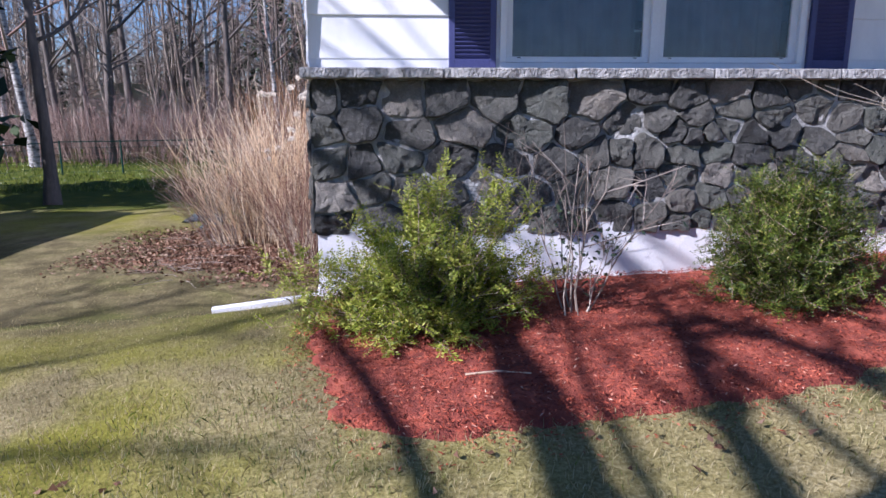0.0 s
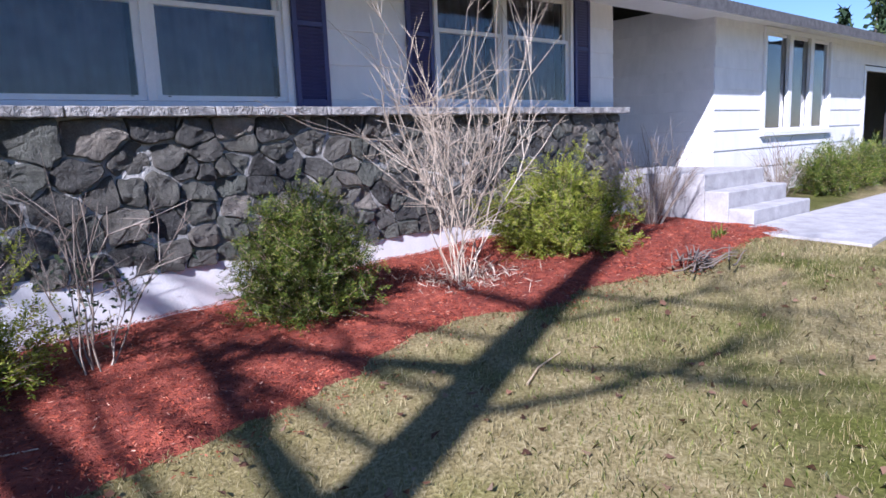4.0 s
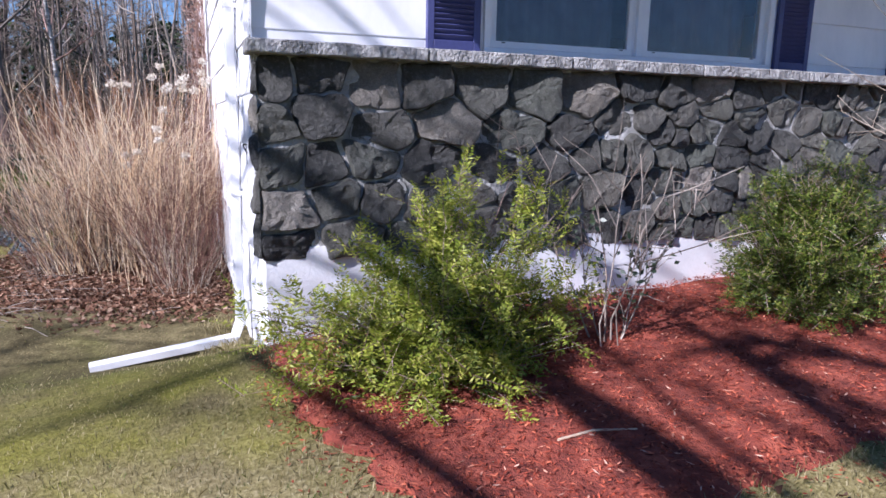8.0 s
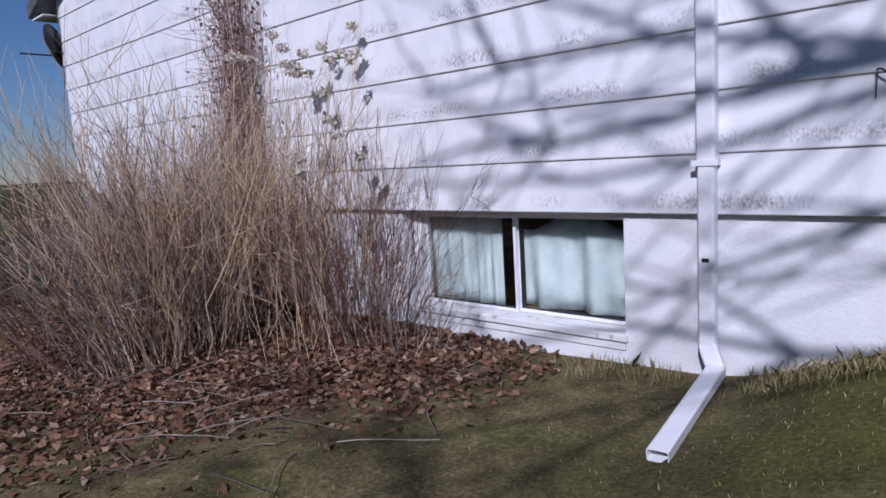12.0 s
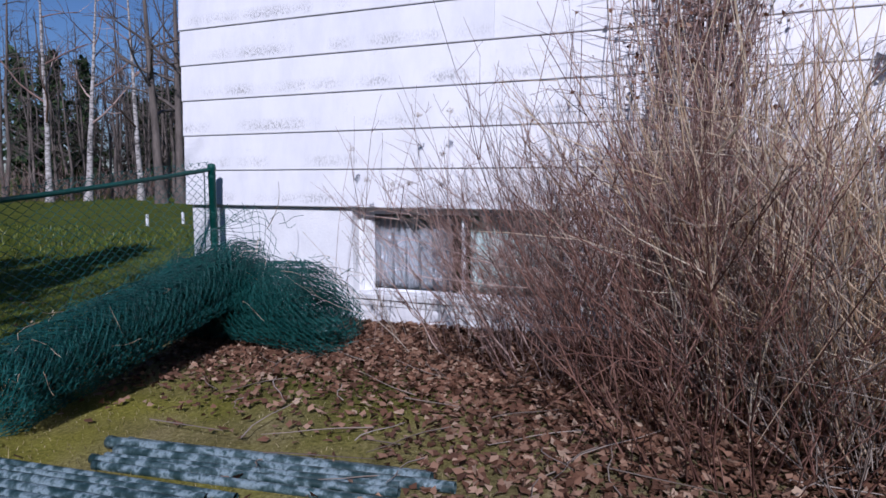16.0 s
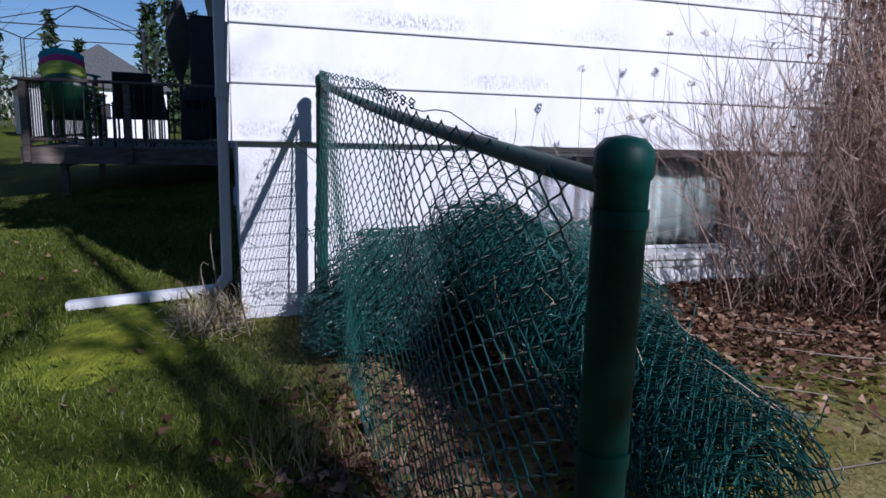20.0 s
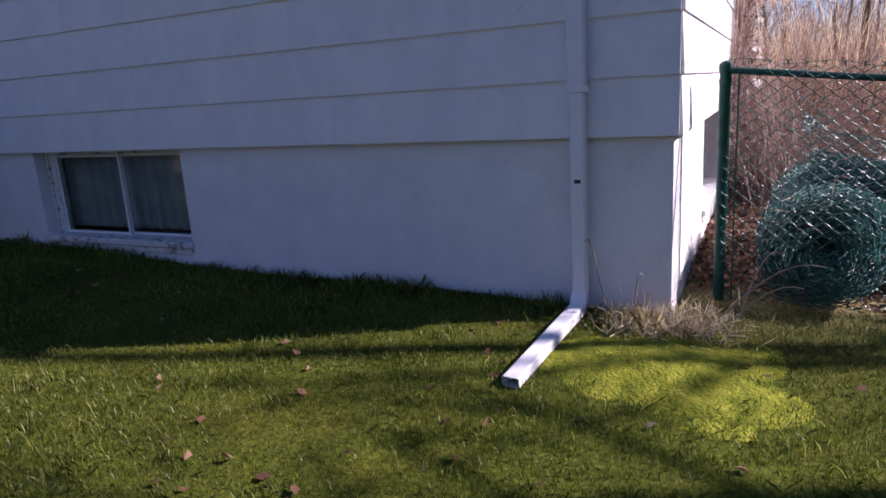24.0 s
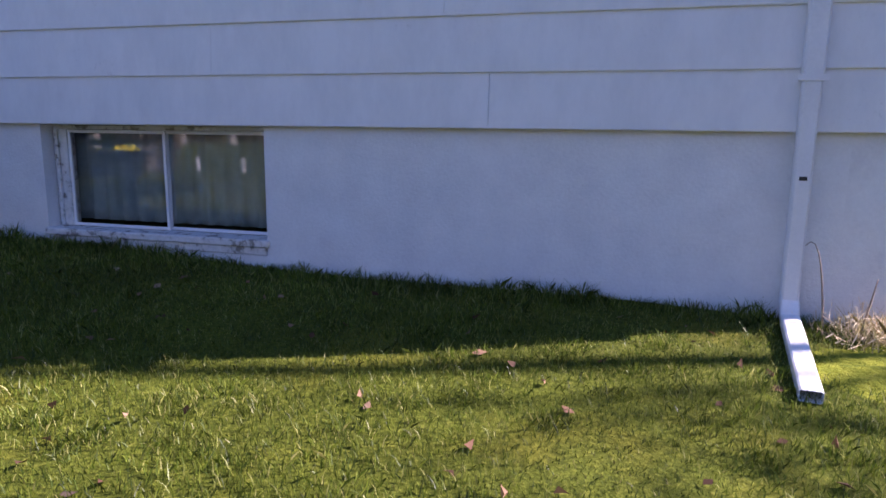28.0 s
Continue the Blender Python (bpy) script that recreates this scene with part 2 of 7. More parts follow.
M = dict(
    siding=mat("white_board_paint", build_siding),
    siding_worn=mat("mildewed_board_paint", lambda t, b: build_siding(t, b, True)),
    stone=mat("field_stone", build_stone),
    ground=mat("lawn_soil", build_ground),
    glass=mat("window_glass", build_glass),
    mortar=grainy("mortar", [(0.3, (0.17, 0.168, 0.16)), (0.5, (0.34, 0.335, 0.315)), (0.7, (0.58, 0.565, 0.53))], 5, 0.95, 1.0, 0.03, 45, 7),
    found=grainy("painted_foundation", [(0.3, (0.70, 0.70, 0.71)), (0.7, (0.80, 0.80, 0.80))], 4, 0.8, 0.35, 0.01, 50),
    cap=grainy("cast_capstone", [(0.3, (0.16, 0.155, 0.15)), (0.5, (0.30, 0.29, 0.28)), (0.7, (0.46, 0.45, 0.43))], 14, 0.9, 1.0, 0.03, 45, 7),
    vinyl=grainy("white_frame_paint", [(0.3, (0.76, 0.76, 0.78)), (0.7, (0.82, 0.82, 0.83))], 5, 0.4, 0.05, 0.002),
    peel=grainy("peeling_frame_paint", [(0.38, (0.25, 0.23, 0.21)), (0.46, (0.62, 0.61, 0.60)), (0.7, (0.76, 0.75, 0.74))], 14, 0.7, 0.4, 0.004, 60),
    chipped=grainy("chipped_frame_paint", [(0.30, (0.40, 0.38, 0.36)), (0.38, (0.70, 0.70, 0.69)), (0.7, (0.78, 0.78, 0.78))], 11, 0.6, 0.25, 0.003, 60),
    blue=grainy("blue_shutter", [(0.3, (0.045, 0.05, 0.15)), (0.7, (0.065, 0.07, 0.19))], 6, 0.5, 0.1, 0.002),
    curtain=grainy("pale_curtain", [(0.3, (0.21, 0.26, 0.25)), (0.7, (0.32, 0.37, 0.36))], 5, 0.9, 0.2, 0.003),
    sheer=grainy("grey_curtain", [(0.3, (0.085, 0.083, 0.105)), (0.7, (0.145, 0.143, 0.17))], 5, 0.9, 0.2, 0.003),
    # near-black stands in for unlit rooms; also colours wall cores and the insect screen
    dark=grainy("room_shade_and_screen_black", [(0.3, (0.02, 0.02, 0.022)), (0.7, (0.04, 0.04, 0.04))], 3, 0.9, 0),
    dim=grainy("dim_curtain", [(0.3, (0.13, 0.14, 0.16)), (0.7, (0.22, 0.23, 0.25))], 5, 0.9, 0.2, 0.003),
    mulch=grainy("red_mulch", [(0.25, (0.08, 0.014, 0.008)), (0.5, (0.23, 0.045, 0.024)), (0.75, (0.42, 0.105, 0.055))], 9, 0.9, 0.9, 0.02, 90),
    chip=leafy("red_mulch_chip", [(0.0, (0.06, 0.011, 0.006)), (0.25, (0.19, 0.034, 0.018)), (0.75, (0.37, 0.078, 0.040)), (0.95, (0.50, 0.15, 0.08)), (1.0, (0.58, 0.36, 0.26))], 0.85, 0.0, 0.2, 0.6),
    grass_dry=leafy("dry_grass", [(0.0, (0.17, 0.14, 0.05)), (0.5, (0.34, 0.28, 0.14)), (0.8, (0.50, 0.43, 0.25)), (1.0, (0.20, 0.21, 0.04))], 0.7, 0.3, 0.2, 0.6),
    grass_green=leafy("green_grass", [(0.0, (0.024, 0.045, 0.005)), (0.4, (0.075, 0.118, 0.010)), (0.8, (0.17, 0.215, 0.022)), (1.0, (0.36, 0.35, 0.12))], 0.45, 0.3, 0.4, 0.9),
    moss=grainy("yellow_moss", [(0.3, (0.08, 0.105, 0.010)), (0.5, (0.185, 0.21, 0.018)), (0.7, (0.32, 0.33, 0.04))], 9, 0.95, 0.9, 0.02, 60, spec=0.1),
    litter=leafy("fallen_leaf", [(0.0, (0.075, 0.035, 0.02)), (0.5, (0.17, 0.085, 0.05)), (0.85, (0.28, 0.17, 0.11)), (1.0, (0.40, 0.29, 0.20))], 0.8, 0.1, 0.25),
    twig_tan=leafy("tan_stalk", [(0.0, (0.56, 0.42, 0.28)), (0.5, (0.85, 0.70, 0.50)), (1.0, (0.95, 0.87, 0.71))], 0.75, 0.55, 0.3),
    twig_pale=leafy("pale_stem", [(0.0, (0.24, 0.19, 0.14)), (0.6, (0.42, 0.35, 0.27)), (1.0, (0.58, 0.50, 0.41))], 0.75, 0.0, 0.3),
    twig_brown=leafy("brown_stem", [(0.0, (0.14, 0.08, 0.062)), (0.6, (0.29, 0.185, 0.15)), (1.0, (0.52, 0.40, 0.34))], 0.7, 0.0, 0.35),
    twig_red=leafy("red_brown_stem", [(0.0, (0.08, 0.036, 0.026)), (0.6, (0.18, 0.088, 0.062)), (1.0, (0.32, 0.18, 0.13))], 0.7, 0.0, 0.35),
    twig_grey=leafy("grey_twig", [(0.0, (0.12, 0.09, 0.07)), (0.6, (0.26, 0.21, 0.17)), (1.0, (0.42, 0.36, 0.30))], 0.75, 0.0, 0.3),
    seedhead=leafy("dry_flower_head", [(0.0, (0.50, 0.43, 0.33)), (1.0, (0.80, 0.75, 0.66))], 0.8, 0.2, 0.2),
    dead_head=leafy("grey_flower_head", [(0.0, (0.58, 0.53, 0.48)), (1.0, (0.86, 0.82, 0.77))], 0.8, 0.5, 0.2),
    yew=leafy("yew_needle", [(0.0, (0.030, 0.055, 0.008)), (0.5, (0.09, 0.135, 0.015)), (0.85, (0.19, 0.235, 0.028)), (1.0, (0.36, 0.33, 0.08))], 0.45, 0.3, 0.4),
    yew_dark=leafy("dark_yew_needle", [(0.0, (0.022, 0.038, 0.007)), (0.5, (0.06, 0.088, 0.012)), (0.9, (0.14, 0.165, 0.025)), (1.0, (0.28, 0.24, 0.05))], 0.45, 0.25, 0.4),
    yew_tip=leafy("yellow_yew_tip", [(0.0, (0.14, 0.19, 0.015)), (0.6, (0.30, 0.34, 0.035)), (1.0, (0.50, 0.49, 0.10))], 0.5, 0.35, 0.35),
    broad=leafy("dark_broad_leaf", [(0.0, (0.02, 0.035, 0.02)), (1.0, (0.06, 0.09, 0.04))], 0.4, 0.1, 0.5),
    bark=grainy("grey_brown_bark", [(0.3, (0.06, 0.048, 0.04)), (0.7, (0.17, 0.14, 0.12))], 5, 0.9, 0.8, 0.03, 30, stretch=(1, 1, 0.25)),
    birch=grainy("birch_bark", [(0.38, (0.06, 0.052, 0.046)), (0.50, (0.34, 0.315, 0.29)), (0.7, (0.56, 0.53, 0.50))], 4, 0.8, 0.3, 0.01, 40, stretch=(1, 1, 2.5)),
    pine=leafy("far_pine_needles", [(0.0, (0.012, 0.025, 0.012)), (0.6, (0.03, 0.055, 0.022)), (1.0, (0.06, 0.085, 0.03))], 0.7, 0.0, 0.2),
    rust_bush=leafy("russet_twigs", [(0.0, (0.16, 0.07, 0.03)), (1.0, (0.38, 0.20, 0.10))], 0.8, 0.0, 0.2),
    fence=grainy("green_vinyl_coat", [(0.3, (0.001, 0.030, 0.024)), (0.7, (0.003, 0.058, 0.046))], 12, 0.5, 0.15, 0.002, 80, spec=0.25),
    wire=grainy("green_wire_coat", [(0.3, (0.008, 0.055, 0.049)), (0.7, (0.026, 0.125, 0.108))], 12, 0.25, 0.0),
    oldpole=grainy("worn_green_pole", [(0.42, (0.012, 0.032, 0.032)), (0.50, (0.05, 0.085, 0.09)), (0.58, (0.20, 0.26, 0.28)), (0.66, (0.02, 0.05, 0.05))], 13, 0.5, 0.3, 0.004, 50, detail=7),
    deck=grainy("weathered_deck_wood", [(0.3, (0.10, 0.075, 0.06)), (0.7, (0.22, 0.18, 0.155))], 4, 0.85, 0.4, 0.006, 40, stretch=(1, 1, 6)),
    blackmetal=grainy("black_metal", [(0.3, (0.012, 0.012, 0.014)), (0.7, (0.03, 0.03, 0.032))], 8, 0.45, 0.0),
    concrete=grainy("worn_concrete", [(0.3, (0.30, 0.29, 0.29)), (0.7, (0.47, 0.46, 0.46))], 5, 0.9, 0.5, 0.008, 60),
    olive=grainy("olive_canvas", [(0.3, (0.045, 0.045, 0.030)), (0.7, (0.075, 0.074, 0.052))], 5, 0.9, 0.4, 0.006, 90),
    shingle=grainy("roof_shingle", [(0.3, (0.06, 0.06, 0.065)), (0.7, (0.13, 0.13, 0.135))], 10, 0.95, 0.5, 0.01, 50),
    soil=grainy("bare_soil", [(0.3, (0.03, 0.022, 0.015)), (0.7, (0.09, 0.065, 0.045))], 9, 0.95, 0.8, 0.02, 60),
    tarp=grainy("grey_tarp", [(0.3, (0.34, 0.34, 0.33)), (0.7, (0.50, 0.50, 0.48))], 2, 0.7, 0.2, 0.01, 20),
)


# ---- mesh helpers ----
def tag_mesh(ob, material, smooth=False):
    ob.data.materials.append(M[material] if isinstance(material, str) else material)
    if smooth:
        ob.data.polygons.foreach_set("use_smooth", np.ones(len(ob.data.polygons), bool))
    return ob


def np_mesh(name, verts, faces):
    """A mesh from arrays: faces all have the same number of corners."""
    verts, faces = np.asarray(verts, np.float32), np.asarray(faces, np.int32)
    me = bpy.data.meshes.new(name)
    n, k = faces.shape
    me.vertices.add(len(verts))
    me.vertices.foreach_set("co", verts.ravel())
    me.loops.add(n * k)
    me.loops.foreach_set("vertex_index", faces.ravel())
    me.polygons.add(n)
    me.polygons.foreach_set("loop_start", np.arange(n, dtype=np.int32) * k)
    me.update(calc_edges=True)
    return me


def child(name, me, material, parent, label="", smooth=False):
    ob = new(name, me)
    if not me.materials:
        tag_mesh(ob, material, smooth)
    ob.parent = parent
    if label:
        ob["label"] = label
    return ob


def part(name, bm, material, parent, label="", smooth=False):
    """Links a bmesh as one mesh object under a thing or a part."""
    me = bpy.data.meshes.new(name)
    bm.to_mesh(me)
    bm.free()
    return child(name, me, material, parent, label, smooth)


def thing(name, at, label, category, group="", kind=""):
    ob = new(name)
    ob.location = at
    ob.empty_display_size = 0.1
    return tagged(ob, label, category, group, kind)


def box(bm, x0, x1, y0, y1, z0, z1, bevel=0.0):
    """Adds a box, with bevelled edges if asked."""
    r = bmesh.ops.create_cube(bm, size=1.0)
    vs = r["verts"]
    for v in vs:
        v.co = Vector(((x0 + x1) / 2 + v.co.x * (x1 - x0), (y0 + y1) / 2 + v.co.y * (y1 - y0), (z0 + z1) / 2 + v.co.z * (z1 - z0)))
    if bevel:
        es = list({e for v in vs for e in v.link_edges})
        bmesh.ops.bevel(bm, geom=es, offset=bevel, segments=1, affect="EDGES")
    return bm


def boxes(*rows, bevel=0.0):
    bm = bmesh.new()
    for r in rows:
        box(bm, *r, bevel=bevel)
    return bm


def tubes(lines, sides=4):
    """Arrays of tapering tubes along polylines: each line is (points (n, 3), radii (n,))."""
    V, F, base = [], [], 0
    ang = np.arange(sides) * 2 * math.pi / sides
    ca, sa = np.cos(ang)[None, :, None], np.sin(ang)[None, :, None]
    for pts, rad in lines:
        pts, rad = np.asarray(pts, float), np.asarray(rad, float)
        d = np.gradient(pts, axis=0)
        d /= np.linalg.norm(d, axis=1)[:, None] + 1e-9
        ref = np.array([0.0, 0, 1]) if abs(d[0, 2]) < 0.9 else np.array([1.0, 0, 0])
        a = np.cross(d, ref)
        a /= np.linalg.norm(a, axis=1)[:, None] + 1e-9
        b = np.cross(d, a)
        ring = pts[:, None, :] + rad[:, None, None] * (a[:, None, :] * ca + b[:, None, :] * sa)
        n = len(pts)
        V.append(ring.reshape(-1, 3))
        i = np.arange(n - 1)[:, None] * sides + np.arange(sides)[None, :]
        j = np.arange(n - 1)[:, None] * sides + (np.arange(sides)[None, :] + 1) % sides
        F.append(base + np.stack([i, j, j + sides, i + sides], -1).reshape(-1, 4))
        base += n * sides
    return np.concatenate(V), np.concatenate(F)


def tube_mesh(name, lines, sides=4):
    return np_mesh(name, *tubes(lines, sides))


def straight(a, b, r):
    a, b = np.array(a, float), np.array(b, float)
    return np.stack([a, (a + b) / 2, b]), np.array([r, r, r])


def stuff(ob):
    return tagged(ob, kind="stuff")




def cards(centres, length, width, up=None, tilt=1.0, fold=0.0, seed=1):
    """Small leaf-shaped pieces of four corners at random turns round the given places."""
    g = np.random.default_rng(seed)
    n = len(centres)
    d = g.normal(size=(n, 3))
    if up is not None:
        d = d * tilt + np.array(up)
    d /= np.linalg.norm(d, axis=1)[:, None]
    s = np.cross(d, g.normal(size=(n, 3)))
    s /= np.linalg.norm(s, axis=1)[:, None] + 1e-9
    nn = np.cross(d, s)
    L = length * g.uniform(0.6, 1.3, (n, 1))
    w = width * g.uniform(0.7, 1.2, (n, 1))
    a = centres
    V = np.stack([a, a + d * L * 0.45 + s * w / 2 + nn * fold * w, a + d * L, a + d * L * 0.45 - s * w / 2 + nn * fold * w], 1)
    return V.reshape(-1, 3), np.arange(4 * n).reshape(n, 4)


# ---- ground form ----
def smooth01(a, b, x):
    t = np.clip((x - a) / (b - a), 0, 1)
    return t * t * (3 - 2 * t)


def G(x, y):
    """Height of the ground: it falls from the front bed round the corner to the side and back yards."""
    x, y = np.asarray(x, float), np.asarray(y, float)
    zf = -0.5 + np.where(x > 0, 0.055 * np.clip(x, 0, 5.5), 0.1 * np.clip(x, -5, 0)) - 0.035 * np.clip(-y, 0, 8)
    zs = -0.86 - 0.015 * np.clip(y - 1, 0, 9) + 0.03 * np.clip(x, -6, 8) - 0.08 * np.clip(y - 9.4, 0, 4)
    t = smooth01(-0.3, 1.0, y)
    return zf * (1 - t) + zs * t


def bed_edge(x):
    """Front edge of the mulch bed."""
    return -2.2 - 0.10 * np.sin(x * 1.1 + 0.4) - 0.05 * np.sin(x * 3.1) - 0.03 * np.clip(x - 4, 0, 4)


def build_lawn():
    n = 170
    u = np.linspace(-1, 1, n)
    c = np.sign(u) * (16 * np.abs(u) + 900 * np.abs(u) ** 7)
    X, Y = np.meshgrid(c + 1.5, c + 4.5, indexing="ij")
    Z = G(X, Y) + 0.02 * np.sin(X * 1.7 + 0.6 * Y) * np.cos(Y * 1.3) - 0.004
    V = np.stack([X, Y, Z], -1).reshape(-1, 3)
    i = np.arange(n - 1)[:, None] * n + np.arange(n - 1)[None, :]
    F = np.stack([i, i + n, i + n + 1, i + 1], -1).reshape(-1, 4)
    ob = tag_mesh(new("ground", np_mesh("ground", V, F)), "ground", True)
    return tagged(ob, "uneven lawn of dry and green grass sloping round the house", "lawn", kind="structure")


build_lawn()


# ---- house ----
E_ = 0.305      # exposure of a siding board
D_ = 9.36       # depth of the house
W_ = 22.0       # length of the house
FRONT, GABLE, BACK = pose(0, 0.05, 0), pose(0, D_, 0, 0, 0, -90), pose(W_, D_, 0, 0, 0, 180)


def wall_slab(name, at, u0, u1, z0, z1, v0, v1, holes, material, label):
    """A wall of real thickness with openings: holes are (u0, u1, z0, z1)."""
    cuts = sorted({u0, u1, *[min(max(h[i], u0), u1) for h in holes for i in (0, 1)]})
    bm = bmesh.new()
    for a, b in zip(cuts, cuts[1:]):
        if b - a < 1e-4:
            continue
        zs = [z0]
        for h in sorted((h for h in holes if h[0] < (a + b) / 2 < h[1]), key=lambda h: h[2]):
            zs += [h[2], h[3]]
        zs.append(z1)
        for p, q in zip(zs[::2], zs[1::2]):
            if q - p > 1e-4:
                box(bm, a, b, v0, v1, p, q)
    bmesh.ops.remove_doubles(bm, verts=bm.verts, dist=1e-4)
    me = bpy.data.meshes.new(name)
    bm.to_mesh(me)
    bm.free()
    ob = tag_mesh(new(name, me), material)
    ob.matrix_world = at
    return tagged(ob, label, "wall", kind="structure")


board_cache = {}


def board_mesh(length, height, paint="siding"):
    key = (round(length, 3), round(height, 3), paint)
    if key not in board_cache:
        L, h = key[:2]
        lap = 0.012
        prof = [(-0.016, 0.0), (-0.018, 0.006), (-0.004, h + lap), (0.004, h + lap), (0.0, 0.0)]
        V = [(x, v, z) for x in (0.001, L - 0.001) for v, z in prof]
        bm = bmesh.new()
        vs = [bm.verts.new(c) for c in V]
        n = len(prof)
        for i in range(n):
            j = (i + 1) % n
            bm.faces.new((vs[i], vs[i + n], vs[j + n], vs[j]))
        bm.faces.new(vs[:n])
        bm.faces.new(vs[n:][::-1])
        bmesh.ops.recalc_face_normals(bm, faces=bm.faces)
        me = bpy.data.meshes.new("siding_board")
        bm.to_mesh(me)
        bm.free()
        me.materials.append(M[paint])
        board_cache[key] = me
    return board_cache[key]


def side_boards(wall, u0, u1, zs, holes, seed, stops=None, paint="siding"):
    """Lapped boards in courses on a wall, butted at joints and cut round the openings."""
    g = random.Random(seed)
    for z, z2 in zip(zs, zs[1:]):
        a, b = (u0, u1) if stops is None else stops(z)
        if b - a < 0.3:
            continue
        x = a
        first = g.uniform(1.0, 3.6)
        while x < b - 0.01:
            e = min(b, x + first)
            if b - e < 0.4:
                e = b
            first = 3.66
            pieces = [(x, e, z, z2)]
            for h in holes:
                rest = []
                for p in pieces:
                    if h[1] <= p[0] or h[0] >= p[1] or h[3] <= p[2] or h[2] >= p[3]:
                        rest.append(p)
                        continue
                    if h[0] > p[0]:
                        rest.append((p[0], h[0], p[2], p[3]))
                    if h[1] < p[1]:
                        rest.append((h[1], p[1], p[2], p[3]))
                    if h[2] > p[2] + 0.03:
                        rest.append((max(p[0], h[0]), min(p[1], h[1]), p[2], h[2] - 0.012))
                pieces = rest
            for p in pieces:
                if p[1] - p[0] > 0.02:
                    ob = new("board", board_mesh(p[1] - p[0], p[3] - p[2], paint))
                    ob.parent = wall
                    ob.location = (p[0], 0, p[2])
            x = e


EAVE = 2.66
RIDGE = 4.35
# openings, (u0, u1, z0, z1) along each wall
F_HOLES = [(1.40, 3.745, 1.185, 2.50), (5.36, 7.56, 1.185, 2.50)]
G_HOLES = [(D_ - 3.20, D_ - 1.43, -0.80, -0.005), (D_ - 7.66, D_ - 5.90, -0.80, -0.005)]
B_LOW = [(W_ - 5.26, W_ - 3.54, -0.82, -0.005)]
B_HOLES = [(W_ - 3.49, W_ - 1.51, 1.44, 2.46), (W_ - 6.25, W_ - 5.43, 1.95, 2.50), (W_ - 8.38, W_ - 7.54, -0.30, 2.03)]

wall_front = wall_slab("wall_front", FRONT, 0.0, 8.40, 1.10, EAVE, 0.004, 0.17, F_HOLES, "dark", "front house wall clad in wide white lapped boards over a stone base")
side_boards(wall_front, 0.0, 8.40, [0.955 + 0.305 * i for i in range(1, 7)], F_HOLES, 3)
wall_slab("trim_front", FRONT, 0.0, 8.40, 1.185, 1.262, -0.012, 0.003, F_HOLES, "siding", "white trim strip between the capstones and the lowest front board")
wall_gable = wall_slab("wall_gable", GABLE, 0.0, D_ - 0.05, 0.0, EAVE, 0.004, 0.17, [], "dark", "sunlit side wall clad in wide white lapped boards, stained with mildew")
side_boards(wall_gable, 0.0, D_ + 0.0, [E_ * i for i in range(0, 9)] + [EAVE], [], 5, paint="siding_worn")
wall_back = wall_slab("wall_back", BACK, 0.0, W_ - 0.17, 0.0, EAVE, 0.004, 0.17, B_HOLES, "dark", "shaded back wall clad in wide white lapped boards")
side_boards(wall_back, 0.0, W_, [E_ * i for i in range(0, 9)] + [EAVE], B_HOLES, 8)

# gable triangle above the eaves
bm = bmesh.new()
tri = [bm.verts.new((x, y, z)) for x in (-0.002, 0.15) for y, z in ((-0.02, EAVE), (D_ + 0.02, EAVE), (D_ / 2, RIDGE))]
for f in ((0, 1, 2), (5, 4, 3), (0, 3, 4, 1), (1, 4, 5, 2), (2, 5, 3, 0)):
    bm.faces.new([tri[i] for i in f])
bmesh.ops.recalc_face_normals(bm, faces=bm.faces)
me = bpy.data.meshes.new("gable_top")
bm.to_mesh(me)
bm.free()
tagged(tag_mesh(new("wall_gable_top", me), "siding"), "white painted triangle of the gable under the roof", "wall", kind="structure")

# foundations
wall_slab("foundation_front", pose(0, -0.075, 0), 0.03, 8.38, -1.3, 0.04, 0, 0.25, [], "found", "rough white painted concrete foundation strip")
wall_slab("foundation_gable", pose(0.03, D_, 0, 0, 0, -90), 0.03, D_ - 0.176, -1.4, 0.0, 0, 0.25, G_HOLES, "found", "white painted concrete foundation along the side wall")
wall_slab("foundation_gable_corner", pose(0.031, 0.178, 0, 0, 0, -90), 0.0, 0.249, -1.3, -0.004, 0, 0.2, [], "found", "white painted concrete corner of the foundation")
wall_slab("foundation_back", pose(W_, D_ - 0.03, 0, 0, 0, 180), 0.0, W_ - 0.03, -1.4, 0.0, 0, 0.25, B_LOW, "found", "white painted concrete foundation along the back wall")

# near-black floor closing the rooms, colour in place of their shade, and far walls
wall_slab("floor_inside", pose(0, 0, 0), 0.3, 15.8, 0.0, 0.1, 1.7, D_ - 0.3, [], "dark", "near-black floor inside the house, its colour standing in for room shade")
wall_slab("wall_east", pose(W_ - 0.2, 0, 0), 0, 0.2, -1.3, EAVE, -0.08, D_ - 0.2, [], "siding", "plain white end wall")
wall_slab("wall_entry_return", pose(8.40, 0, 0), -0.15, 0.0, -1.0, EAVE, 0.23, 1.65, [], "siding", "white return wall beside the entry")
wall_slab("wall_entry", pose(0, 1.5, 0), 8.40, 10.64, -1.0, EAVE, 0, 0.15, [], "siding", "white back wall of the entry recess")
WING_HOLES = [(12.05, 14.9, 0.72, 2.46), (16.8, 18.8, -0.20, 1.93)]
wall_wing = wall_slab("wall_wing", pose(0, -0.25, 0), 10.5, W_, -0.6, EAVE, 0.004, 0.17, WING_HOLES, "dark", "white boarded front wall of the far wing")
side_boards(wall_wing, 10.5, W_, [-0.38 + 0.305 * i for i in range(0, 11)], WING_HOLES, 31)
